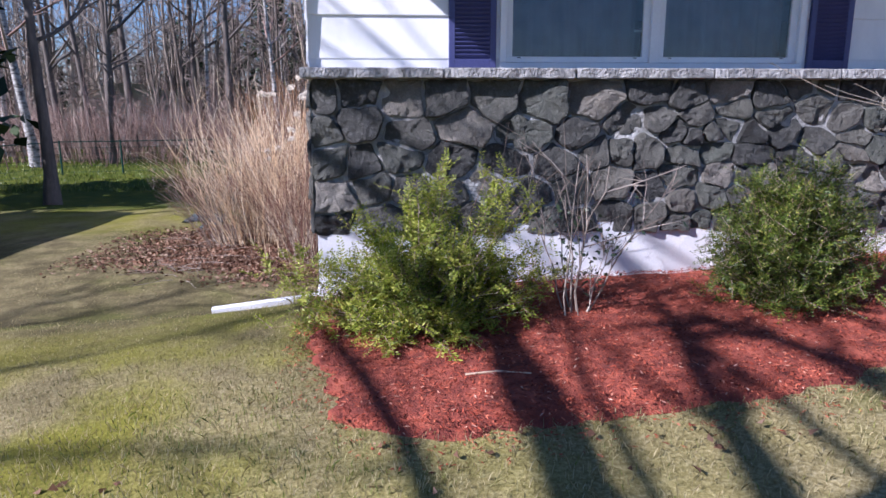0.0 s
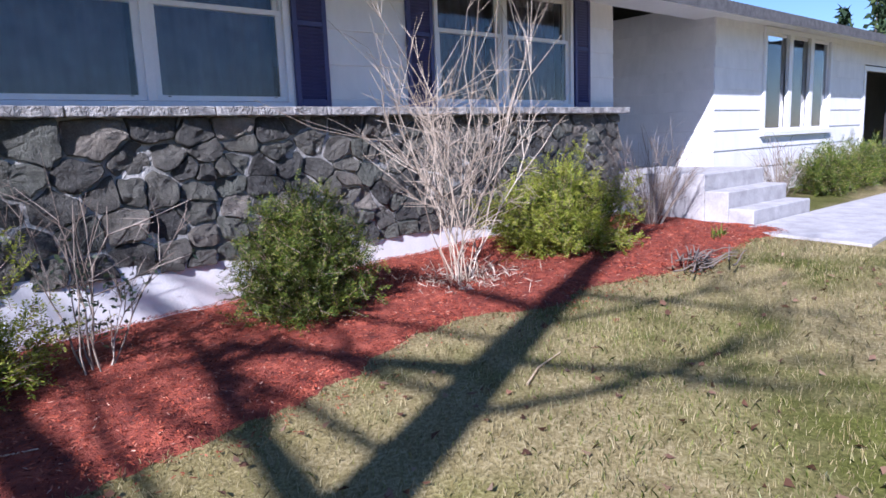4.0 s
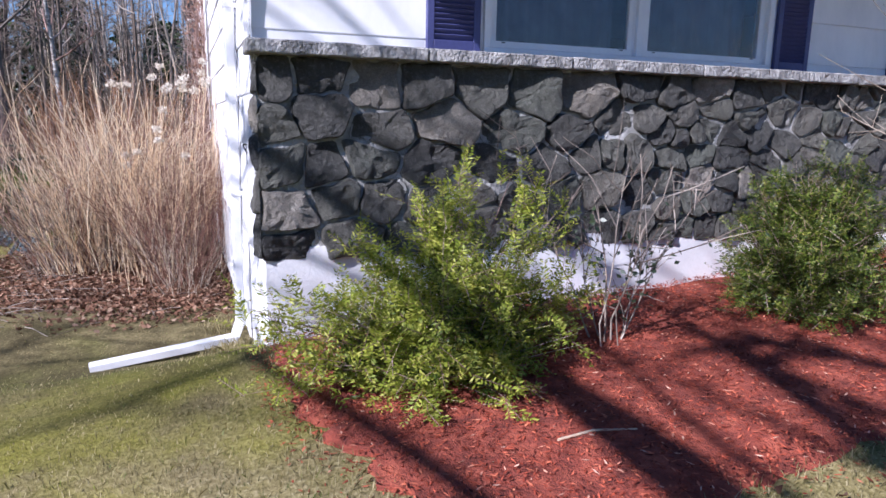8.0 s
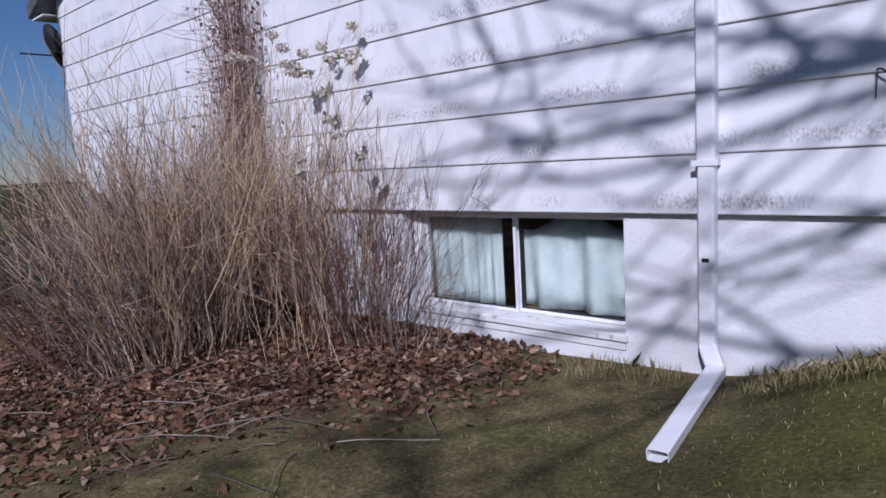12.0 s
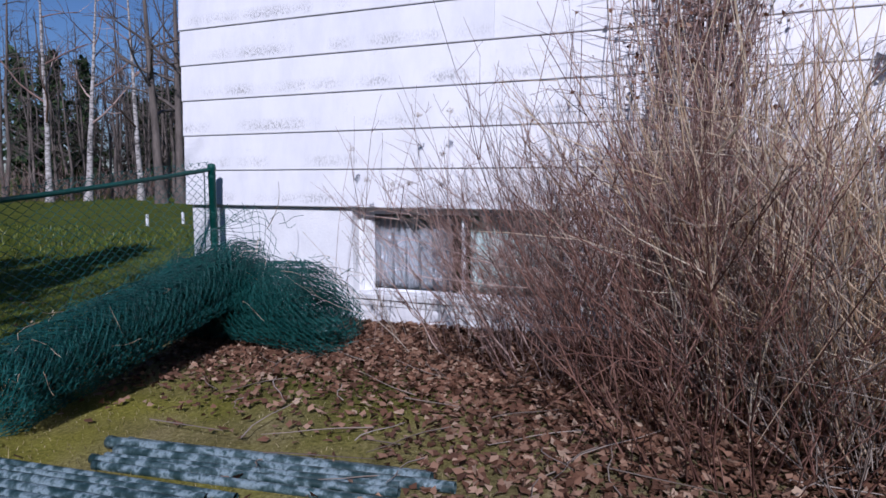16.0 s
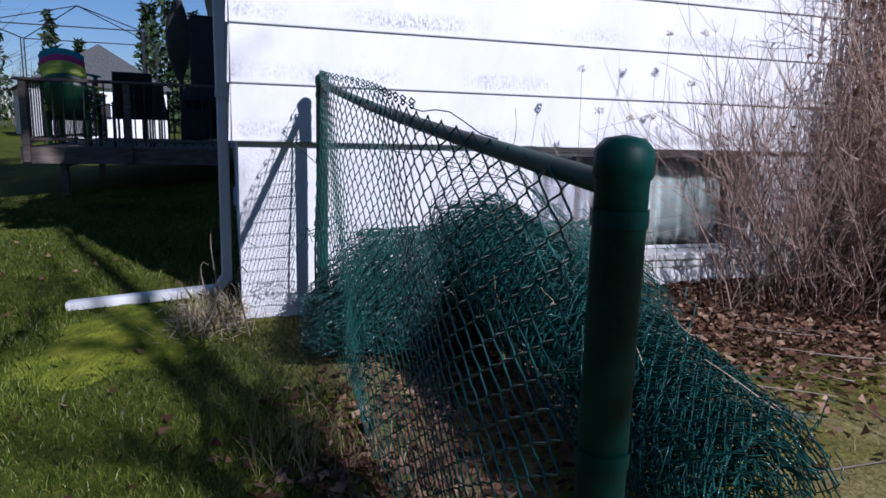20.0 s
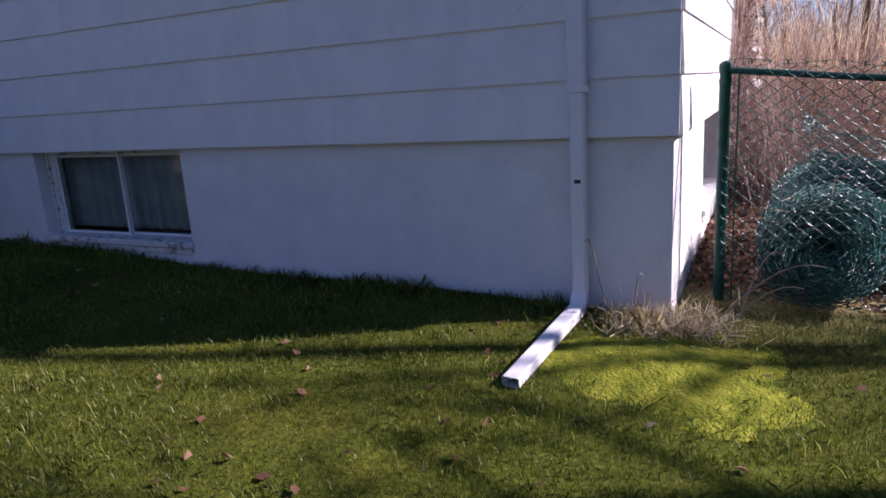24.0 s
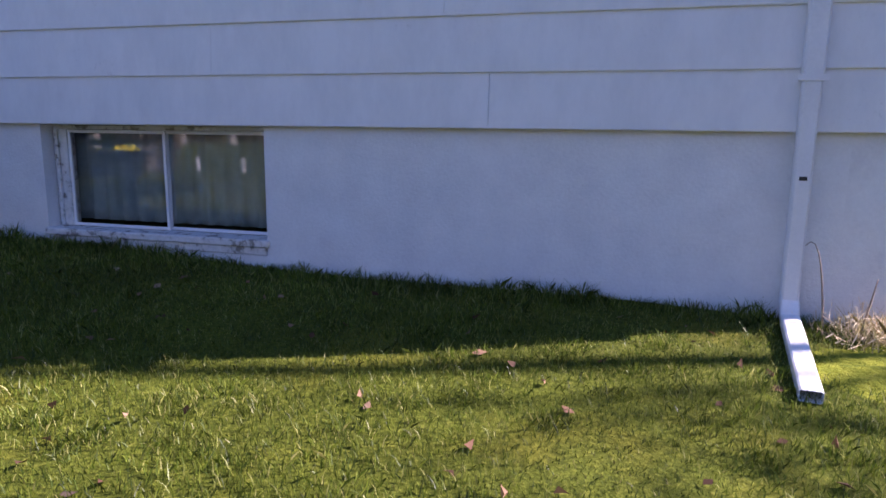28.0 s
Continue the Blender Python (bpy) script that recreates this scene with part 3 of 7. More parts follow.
wall_wing_side = wall_slab("wall_wing_side", pose(10.5, 1.5, 0, 0, 0, -90), 0.0, 1.58, -0.6, EAVE, 0.004, 0.17, [], "dark", "white boarded side wall of the wing facing the entry steps")
side_boards(wall_wing_side, 0.0, 1.75, [-0.38 + 0.305 * i for i in range(0, 11)], [], 32)
# near-black floor and added dividers stop the view through; room shade in their colour
wall_slab("floor_inside_front", pose(0, 0, 0), 0.3, 8.2, 0.0, 0.1, 0.3, 1.69, [], "dark", "near-black floor of the front rooms, its colour standing in for room shade")
wall_slab("room_divider", pose(0, 0, 0), 8.9, 9.0, 0.1, EAVE, 1.7, D_ - 0.2, [], "dark", "added near-black inner wall that stops the view through the rooms")
wall_slab("garage_divider", pose(0, 0, 0), 15.9, 16.0, -0.6, EAVE, 0.0, D_ - 0.2, [], "dark", "added near-black inner wall of the garage, room shade in its colour")
wall_slab("garage_back", pose(0, 0, 0), 16.1, 21.7, -0.6, EAVE, 4.5, 4.6, [], "dark", "added near-black back wall of the garage, room shade in its colour")

# roof with overhanging eaves
def roof_slope(name, y_eave, y_ridge, x0, x1, label):
    bm = bmesh.new()
    th = 0.16
    slope = (RIDGE - EAVE) / (D_ / 2)
    pts = []
    for x in (x0, x1):
        for y in (y_eave, y_ridge):
            run = y if y_ridge > y_eave else D_ - y
            z = EAVE + slope * run
            pts += [bm.verts.new((x, y, z)), bm.verts.new((x, y, z + th))]
    for f in ((0, 1, 3, 2), (4, 6, 7, 5), (0, 4, 5, 1), (2, 3, 7, 6), (1, 5, 7, 3), (0, 2, 6, 4)):
        bm.faces.new([pts[i] for i in f])
    bmesh.ops.recalc_face_normals(bm, faces=bm.faces)
    me = bpy.data.meshes.new(name)
    bm.to_mesh(me)
    bm.free()
    return tagged(tag_mesh(new(name, me), "shingle"), label, "roof", kind="structure")


roof_slope("roof_front", -0.55, D_ / 2, -0.22, W_ + 0.3, "grey shingled front roof slope with a deep eave")
roof_slope("roof_front_eave", -0.82, -0.55, -0.22, W_ + 0.3, "deep shingled front eave over the windows")
roof_slope("roof_back", D_ + 0.45, D_ / 2, -0.22, W_ + 0.3, "grey shingled back roof slope")
for nm, y0, y1 in (("soffit_front", -0.5, 0.05), ("soffit_back", D_, D_ + 0.42)):
    wall_slab(nm, pose(0, 0, 0), -0.18, W_ + 0.2, EAVE - 0.19, EAVE - 0.17, y0, y1, [], "vinyl", "white boarded soffit under the eave")


# ---- stone veneer ----
def clip_poly(poly, a, b, c):
    """Keeps the side a*x + b*y <= c of a polygon."""
    out = []
    for (x0, y0), (x1, y1) in zip(poly, poly[1:] + poly[:1]):
        d0, d1 = a * x0 + b * y0 - c, a * x1 + b * y1 - c
        if d0 <= 0:
            out.append((x0, y0))
        if d0 * d1 < 0:
            s = d0 / (d0 - d1)
            out.append((x0 + s * (x1 - x0), y0 + s * (y1 - y0)))
    return out


def stone_cells(width, height, seed, nz):
    """Cells of an uneven rubble wall: large stones toward the corner, small ones toward the entry."""
    g = random.Random(seed)
    pts = []
    for part_x0, part_x1, rows in ((-0.1, 2.6, nz - 1), (2.6, width + 0.1, nz + 1)):
        for k in range(rows):
            x = part_x0 + g.uniform(0, 0.12)
            while x < part_x1 - 0.05:
                w = g.choice((0.14, 0.19, 0.25, 0.32, 0.42)) * g.uniform(0.85, 1.15) * (1.15 if part_x1 < 3 else 0.92)
                pts.append((x + w / 2, (k + 0.5) * height / rows + g.uniform(-0.085, 0.085)))
                x += w
    k = 1.25

    def split(pts):
        cells = []
        for i, (px, pz) in enumerate(pts):
            poly = [(0, 0), (width, 0), (width, height), (0, height)]
            for j, (qx, qz) in enumerate(pts):
                if i == j or abs(qx - px) > 0.9 or abs(qz - pz) > 0.7:
                    continue
                ax, az = qx - px, (qz - pz) * k * k
                poly = clip_poly(poly, ax, az, (qx * qx - px * px + k * k * (qz * qz - pz * pz)) / 2)
                if not poly:
                    break
            cells.append(poly)
        return cells
    cells = split(pts)
    # even the cells out a little, so that none is a sliver
    pts = [(0.72 * p[0] + 0.28 * sum(c[0] for c in q) / len(q), 0.72 * p[1] + 0.28 * sum(c[1] for c in q) / len(q)) if len(q) > 2 else p for p, q in zip(pts, cells)]
    return [c for c in split(pts) if len(c) >= 3]


def stone_piece(poly, g, gap=0.009, depth=0.05):
    """One field stone: a rounded outline, worn shoulders and a gently uneven face."""
    n = len(poly)
    cx, cz = sum(p[0] for p in poly) / n, sum(p[1] for p in poly) / n
    cut = list(poly)
    for (x0, z0), (x1, z1) in zip(poly, poly[1:] + poly[:1]):
        ex, ez = x1 - x0, z1 - z0
        ln = math.hypot(ex, ez)
        if ln < 1e-5:
            continue
        a, b = ez / ln, -ex / ln
        if a * (cx - x0) + b * (cz - z0) > 0:
            a, b = -a, -b
        cut = clip_poly(cut, a, b, a * x0 + b * z0 - gap * g.uniform(0.6, 1.5))
        if len(cut) < 3:
            return None, None
    pts = []
    for a, b in zip(cut, cut[1:] + cut[:1]):
        a, b = Vector(a), Vector(b)
        ln = (b - a).length
        if ln < 0.015:
            continue
        m = max(1, int(ln / 0.055))
        for i in range(m):
            pts.append(a.lerp(b, i / m) + Vector((g.uniform(-0.015, 0.015), g.uniform(-0.013, 0.013))))
    if len(pts) < 4:
        return None, None
    # corners cut: a worn, rounded outline
    pts = [q for a, b in zip(pts, pts[1:] + pts[:1]) for q in (a.lerp(b, 0.2), a.lerp(b, 0.8))]
    c = sum(pts, Vector((0, 0))) / len(pts)
    cx, cz = c
    m = len(pts)
    V, F = [], []
    tx, tz = g.uniform(-0.16, 0.16), g.uniform(-0.16, 0.16)
    rings = ((1.03, -0.2), (1.0, 0.55), (0.975, 0.84), (0.92, 0.97), (0.72, 1.0), (0.38, 1.03))
    for ring, (sc, dep) in enumerate(rings):
        for p in pts:
            q = c + (p - c) * sc
            off = ((q.x - cx) * tx + (q.y - cz) * tz) * (ring > 1)
            rough = (noise.noise(Vector((q.x * 9, q.y * 9, cx * 3))) * 0.022 + noise.noise(Vector((q.x * 24, q.y * 24, 1 + cz))) * 0.011) if ring > 1 else 0
            V.append((q.x - cx, -(depth * dep + off + rough), q.y - cz))
    V.append((0, -depth * g.uniform(0.98, 1.12), 0))
    top = len(rings) - 1
    for r in range(top):
        for i in range(m):
            j = (i + 1) % m
            F.append((r * m + i, r * m + j, (r + 1) * m + j, (r + 1) * m + i))
    for i in range(m):
        F.append((top * m + i, top * m + (i + 1) % m, (top + 1) * m))
    me = bpy.data.meshes.new("stone")
    me.from_pydata(V, [], F)
    me.polygons.foreach_set("use_smooth", [i < 2 * m for i in range(len(me.polygons))])
    me.materials.append(M["stone"])
    return me, (cx, cz)


def stone_wall():
    """The stones of the front, from the corner to the entry, set in recessed mortar."""
    wall = wall_slab("stone_wall", pose(0, 0, 0), 0.0, 8.36, 0.02, 1.115, -0.068, 0.05, [], "mortar", "dark grey irregular field stone veneer with pale mortar joints")
    g = random.Random(21)
    for poly in stone_cells(8.36, 1.16, 23, 6):
        me, at = stone_piece(poly, g, 0.0085, depth=g.uniform(0.03, 0.07))
        if me is None:
            continue
        ob = new("stone", me)
        ob.parent = wall
        ob.location = (at[0], -0.05, at[1] - 0.045)
    # quoins on the return to the side wall
    z = -0.01
    while z < 1.06:
        h = min(g.uniform(0.17, 0.30), 1.112 - z)
        me, c = stone_piece([(0, z), (0.13, z), (0.13, z + h), (0, z + h)], g, 0.006, depth=0.02)
        if me is not None:
            ob = new("stone", me)
            ob.parent = wall
            ob.matrix_basis = pose(0.002, 0.025 - c[0], c[1], 0, 0, -90)
        z += h


# capstones under the boards
def sill_course():
    sill = thing("stone_sill", (0, 0, 0), "pale weathered cast capstones along the top of the stone wall", "ledge", kind="structure")
    x, i = -0.05, 0
    g = random.Random(4)
    for w in (1.02, 0.96, 1.04, 0.98, 1.0, 1.02, 0.99, 1.0, 0.52):
        bm = bmesh.new()
        box(bm, 0.003, w - 0.003, -0.175, 0.045, 0, 0.075, bevel=0.008)
        bmesh.ops.subdivide_edges(bm, edges=[e for e in bm.edges if e.calc_length() > 0.3], cuts=22)
        for v in bm.verts:
            if v.co.y < -0.1:
                v.co.y += noise.noise(Vector((v.co.x * 9 + i * 5, 0, v.co.z * 20))) * 0.022
                v.co.z += noise.noise(Vector((v.co.x * 7, i, 3))) * 0.005
        ob = part("capstone", bm, "cap", sill)
        ob.location = (x, 0, 1.112)
        x += w
        i += 1


# ---- windows ----
def window_unit(parent, u0, u1, z0, z1, v, fw=0.035, mat_name="vinyl", depth=0.03):
    """One sash: a frame of four bars and a pane."""
    bm = boxes((u0, u1, v, v + depth, z0, z0 + fw), (u0, u1, v, v + depth, z1 - fw, z1), (u0, u0 + fw, v, v + depth, z0 + fw, z1 - fw),
               (u1 - fw, u1, v, v + depth, z0 + fw, z1 - fw), bevel=0.003)
    sash = part("window_frame", bm, mat_name, parent)
    pane = part("pane", boxes((u0 + fw - 0.004, u1 - fw + 0.004, v + depth * 0.45, v + depth * 0.45 + 0.005, z0 + fw - 0.004, z1 - fw + 0.004)), "glass", sash, "clear window glass")
    pane.visible_shadow = False
    return sash


def casing(parent, u0, u1, z0, z1, v0, v1, w, mat_name="vinyl", sill=0.0):
    bm = boxes((u0, u1, v0, v1, z1 - w, z1), (u0, u0 + w, v0, v1, z0 + w, z1 - w), (u1 - w, u1, v0, v1, z0 + w, z1 - w), bevel=0.004)
    part("casing", bm, mat_name, parent)
    part("window_sill", boxes((u0 - sill, u1 + sill, v0 - sill, v1, z0, z0 + w), bevel=0.004), mat_name, parent)


def curtain_mesh(u0, u1, z0, z1, v, folds, amp, seed, sag=0.0):
    """Hanging cloth with folds."""
    g = np.random.default_rng(seed)
    n, m = 70, 9
    u = np.linspace(u0, u1, n)
    z = np.linspace(z0, z1, m)
    ph = g.uniform(0, 6, 3)
    U, Z = np.meshgrid(u, z, indexing="ij")
    t = (U - u0) / (u1 - u0)
    Vv = v + amp * (np.sin(t * folds * 6.28 + ph[0]) + 0.5 * np.sin(t * folds * 13 + ph[1] + (Z - z0) * 2)) * (0.5 + 0.5 * (z1 - Z) / (z1 - z0))
    Zs = Z - sag * np.sin(t * 3.14 * 2 + ph[2]) * (Z - z0) / (z1 - z0)
    P = np.stack([U, Vv, Zs], -1).reshape(-1, 3)
    i = np.arange(n - 1)[:, None] * m + np.arange(m - 1)[None, :]
    F = np.stack([i, i + m, i + m + 1, i + 1], -1).reshape(-1, 4)
    return np_mesh("curtain", P, F)


def curtain(at, u0, u1, z0, z1, v, folds, amp, seed, label, mat_name="curtain", sag=0.0, inside=None):
    ob = tag_mesh(new("curtain", curtain_mesh(u0, u1, z0, z1, v, folds, amp, seed, sag)), mat_name, True)
    md = ob.modifiers.new("thick", "SOLIDIFY")
    md.thickness = 0.004
    if inside is not None:
        ob.name, ob.parent = "blind", inside
        return tagged(ob, label)
    ob.matrix_world = at
    return tagged(ob, label, "curtain")


def double_hung(name, hole, split, label):
    """A pair of double-hung windows side by side in white frames."""
    u0, u1, z0, z1 = hole
    w = thing(name, (0, 0, 0), label, "window", kind="structure")
    w.matrix_world = FRONT
    casing(w, u0, u1, z0, z1, -0.035, 0.10, 0.05)
    part("mullion", boxes((split[0], split[1], -0.030, 0.10, z0 + 0.05, z1 - 0.05), bevel=0.004), "vinyl", w)
    for a, b in ((u0 + 0.05, split[0]), (split[1], u1 - 0.05)):
        mid = 1.965
        part("track", boxes((a, a + 0.012, 0.0, 0.09, z0 + 0.06, z1 - 0.06), (b - 0.012, b, 0.0, 0.09, z0 + 0.06, z1 - 0.06)), "vinyl", w)
        window_unit(w, a + 0.008, b - 0.008, z0 + 0.055, mid + 0.02, 0.005, 0.042)
        window_unit(w, a + 0.008, b - 0.008, mid - 0.02, z1 - 0.05, 0.045, 0.04)
        for s in (a + 0.1, b - 0.1):
            part("tilt_latch", boxes((s - 0.012, s + 0.012, -0.001, 0.012, z0 + 0.085, z0 + 0.092)), "blackmetal", w)
    return w


def slider(name, at, hole, inset, label, mat_name="peel", frame=0.03, jamb=1):
    """A two-pane basement slider set back in the foundation, with a wide jamb board on one side and a stepped sill."""
    u0, u1, z0, z1 = hole
    w = thing(name, (0, 0, 0), label, "window", kind="structure")
    w.matrix_world = at
    zb, f = z0 + 0.105, frame
    a, b = (u0 + 0.085, u1 - 0.004) if jamb < 0 else (u0 + 0.004, u1 - 0.085)
    part("casing", boxes((u0 + 0.002, u1 - 0.002, inset, inset + 0.08, z1 - f, z1 - 0.003), (u0 + 0.002, a + f, inset, inset + 0.08, zb, z1 - f), (b - f, u1 - 0.002, inset, inset + 0.08, zb, z1 - f), bevel=0.003), mat_name, w)
    e0, e1 = (u0 + 0.03, u0 + 0.055) if jamb < 0 else (u1 - 0.055, u1 - 0.03)
    part("stop_bead", boxes((e0, e1, inset - 0.02, inset - 0.001, zb, z1 - f), bevel=0.003), mat_name, w)
    part("window_sill", boxes((u0 - 0.015, u1 + 0.015, -0.03, inset + 0.06, z0 + 0.055, z0 + 0.103), bevel=0.007), mat_name, w, "weathered projecting sill")
    part("sub_sill", boxes((u0 + 0.002, u1 - 0.002, -0.012, inset + 0.03, z0 + 0.002, z0 + 0.053), bevel=0.006), mat_name, w, "flaking lower sill board")
    mid = (a + b) / 2
    window_unit(w, a + f, mid + 0.012, zb + 0.002, z1 - f - 0.003, inset + 0.01, 0.022, "vinyl", 0.02)
    window_unit(w, mid - 0.012, b - f, zb + 0.002, z1 - f - 0.003, inset + 0.04, 0.022, "vinyl", 0.02)
    return w


def shutter(u0, u1, z0, z1):
    """A louvred blue shutter with its slats."""
    s = thing("shutter", (0, 0, 0), "dark blue louvred window shutter", "shutter", "shutters on the front")
    s.matrix_world = FRONT @ pose((u0 + u1) / 2, -0.035, z0)
    w, h = u1 - u0, z1 - z0
    f = 0.045
    bm = boxes((-w / 2, -w / 2 + f, -0.012, 0.02, 0, h), (w / 2 - f, w / 2, -0.012, 0.02, 0, h), (-w / 2 + f, w / 2 - f, -0.012, 0.02, 0, f + 0.02),
               (-w / 2 + f, w / 2 - f, -0.012, 0.02, h - f, h), (-w / 2 + f, w / 2 - f, -0.012, 0.02, h * 0.52, h * 0.52 + f), bevel=0.003)
    part("frame", bm, "blue", s)
    part("backing", boxes((-w / 2 + f, w / 2 - f, 0.014, 0.02, f, h - f)), "blue", s)
    sl = bpy.data.meshes.new("slat")
    bm = bmesh.new()
    box(bm, -w / 2 + f, w / 2 - f, -0.004, 0.004, -0.017, 0.017)
    bmesh.ops.rotate(bm, verts=bm.verts, matrix=Matrix.Rotation(radians(38), 3, "X"))
    bm.to_mesh(sl)
    bm.free()
    sl.materials.append(M["blue"])
    z = f + 0.04
    while z < h - f - 0.015:
        if not (h * 0.52 - 0.015 < z < h * 0.52 + f + 0.015):
            child("slat", sl, "blue", s).location = (0, 0.002, z)
        z += 0.03
    return s


stone_wall()
sill_course()
double_hung("window_1", F_HOLES[0], (2.54, 2.61), "pair of white double-hung windows with dim curtains behind")
double_hung("window_2", F_HOLES[1], (6.345, 6.415), "pair of white double-hung windows near the entry")
for a, b in ((1.02, 1.37), (3.775, 4.11), (5.005, 5.335), (7.585, 7.88)):
    shutter(a, b, 1.195, 2.50)
for a, b, sd in ((1.45, 2.50, 1), (2.64, 3.70, 2), (5.42, 6.3, 3), (6.48, 7.5, 4)):
    curtain(FRONT, a, b, 1.24, 2.48, 0.22, 7, 0.018, sd, "dim grey curtain hanging behind the front window", "sheer")

slider("window_3", pose(0.03, D_, 0, 0, 0, -90), G_HOLES[0], 0.10, "white two-pane basement window with torn pale curtains", "chipped", jamb=-1)
slider("window_4", pose(0.03, D_, 0, 0, 0, -90), G_HOLES[1], 0.10, "white two-pane basement window behind bare stems", "chipped", jamb=-1)
slider("window_5", pose(W_, D_ - 0.03, 0, 0, 0, 180), B_LOW[0], 0.10, "two-pane basement window with peeling white sill", jamb=-1)
GW = pose(0.03, D_, 0, 0, 0, -90)
u = G_HOLES[0]
curtain(GW, u[0] + 0.06, u[0] + 0.76, -0.68, -0.05, 0.20, 5, 0.014, 11, "pale green basement curtain hanging in folds")
curtain(GW, u[0] + 0.92, u[1] - 0.08, -0.66, -0.08, 0.21, 2, 0.03, 12, "pale green curtain pulled askew", sag=0.07)
u = G_HOLES[1]
curtain(GW, u[0] + 0.06, u[0] + 0.80, -0.68, -0.05, 0.20, 6, 0.014, 13, "grey basement curtain hanging in folds", "dim")
curtain(GW, u[0] + 0.95, u[1] - 0.10, -0.68, -0.06, 0.22, 4, 0.02, 14, "pale basement curtain hanging in folds")
u = B_LOW[0]
curtain(pose(W_, D_ - 0.03, 0, 0, 0, 180), u[0] + 0.06, u[1] - 0.06, -0.68, -0.05, 0.24, 12, 0.018, 15, "greenish curtain behind the back basement window")


def back_window(name, hole, panes, label):
    u0, u1, z0, z1 = hole
    w = thing(name, (0, 0, 0), label, "window", kind="structure")
    w.matrix_world = BACK
    casing(w, u0, u1, z0, z1, -0.04, 0.08, 0.06, "vinyl", 0.01)
    n = panes
    for i in range(n):
        a = u0 + 0.06 + (u1 - u0 - 0.12) * i / n
        b = u0 + 0.06 + (u1 - u0 - 0.12) * (i + 1) / n
        window_unit(w, a, b, z0 + 0.06, z1 - 0.06, 0.0 + 0.03 * (i % 2), 0.035)
    return w


w6 = back_window("window_6", B_HOLES[0], 2, "white framed sliding window high on the back wall")
w7 = back_window("window_7", B_HOLES[1], 1, "small white framed window on the back wall")
curtain(BACK, B_HOLES[0][0] + 0.07, B_HOLES[0][1] - 0.07, 1.49, 2.4, 0.25, 9, 0.02, 16, "dim blind behind the upper back window", "sheer", inside=w6)
curtain(BACK, B_HOLES[1][0] + 0.07, B_HOLES[1][1] - 0.07, 1.9, 2.45, 0.2, 4, 0.02, 17, "patterned curtain behind the small window", "sheer", inside=w7)


# ---- back door, lamps and downspouts ----
def back_door():
    u0, u1, z0, z1 = B_HOLES[2]
    d = thing("door_1", (0, 0, 0), "closed white storm door with a glazed upper half", "door", kind="structure")
    d.matrix_world = BACK
    bm = boxes((u0 - 0.02, u0 + 0.07, -0.035, 0.1, z0, z1), (u1 - 0.07, u1 + 0.02, -0.035, 0.1, z0, z1), (u0 + 0.07, u1 - 0.07, -0.035, 0.1, z1 - 0.07, z1 + 0.03), bevel=0.004)
    part("casing", bm, "vinyl", d)
    a, b = u0 + 0.075, u1 - 0.075
    leaf = part("door_leaf", boxes((a, a + 0.08, 0.0, 0.035, z0 + 0.02, z1 - 0.075), (b - 0.08, b, 0.0, 0.035, z0 + 0.02, z1 - 0.075), (a + 0.08, b - 0.08, 0, 0.035, z0 + 0.02, z0 + 0.45),
                                   (a + 0.08, b - 0.08, 0, 0.035, 1.13, 1.20), (a + 0.08, b - 0.08, 0, 0.035, z1 - 0.15, z1 - 0.075), bevel=0.004), "vinyl", d)
    p = part("pane", boxes((a + 0.075, b - 0.075, 0.015, 0.02, 1.195, z1 - 0.145)), "glass", leaf)
    p.visible_shadow = False
    part("screen", boxes((a + 0.075, b - 0.075, 0.015, 0.02, z0 + 0.445, 1.135)), "dark", leaf, "dark insect screen")
    part("inner_door", boxes((a, b, 0.09, 0.12, z0 + 0.02, z1 - 0.08)), "deck", d, "brown inner door")
    part("door_handle", boxes((b - 0.06, b - 0.03, -0.03, 0.002, 0.83, 0.95), bevel=0.006), "blackmetal", leaf)


back_door()


def wall_lamp(x, z, label, shaded):
    l = thing("wall_lamp", (x, D_ + 0.014, z), label, "lamp")
    part("bracket", boxes((-0.04, 0.04, 0.0, 0.02, -0.03, 0.09), (-0.012, 0.012, 0.018, 0.13, 0.03, 0.055), bevel=0.005), "blackmetal", l)
    bm = bmesh.new()
    if shaded:
        bmesh.ops.create_cone(bm, cap_ends=True, segments=16, radius1=0.09, radius2=0.03, depth=0.11, matrix=Matrix.Translation((0, 0.13, -0.02)))
    else:
        box(bm, -0.03, 0.03, 0.11, 0.15, -0.09, 0.05, bevel=0.006)
    part("shade", bm, "blackmetal", l)


wall_lamp(0.27, 1.36, "small black flared flood light on the back wall", True)
wall_lamp(8.76, 2.33, "small black angular wall light beside the door", False)


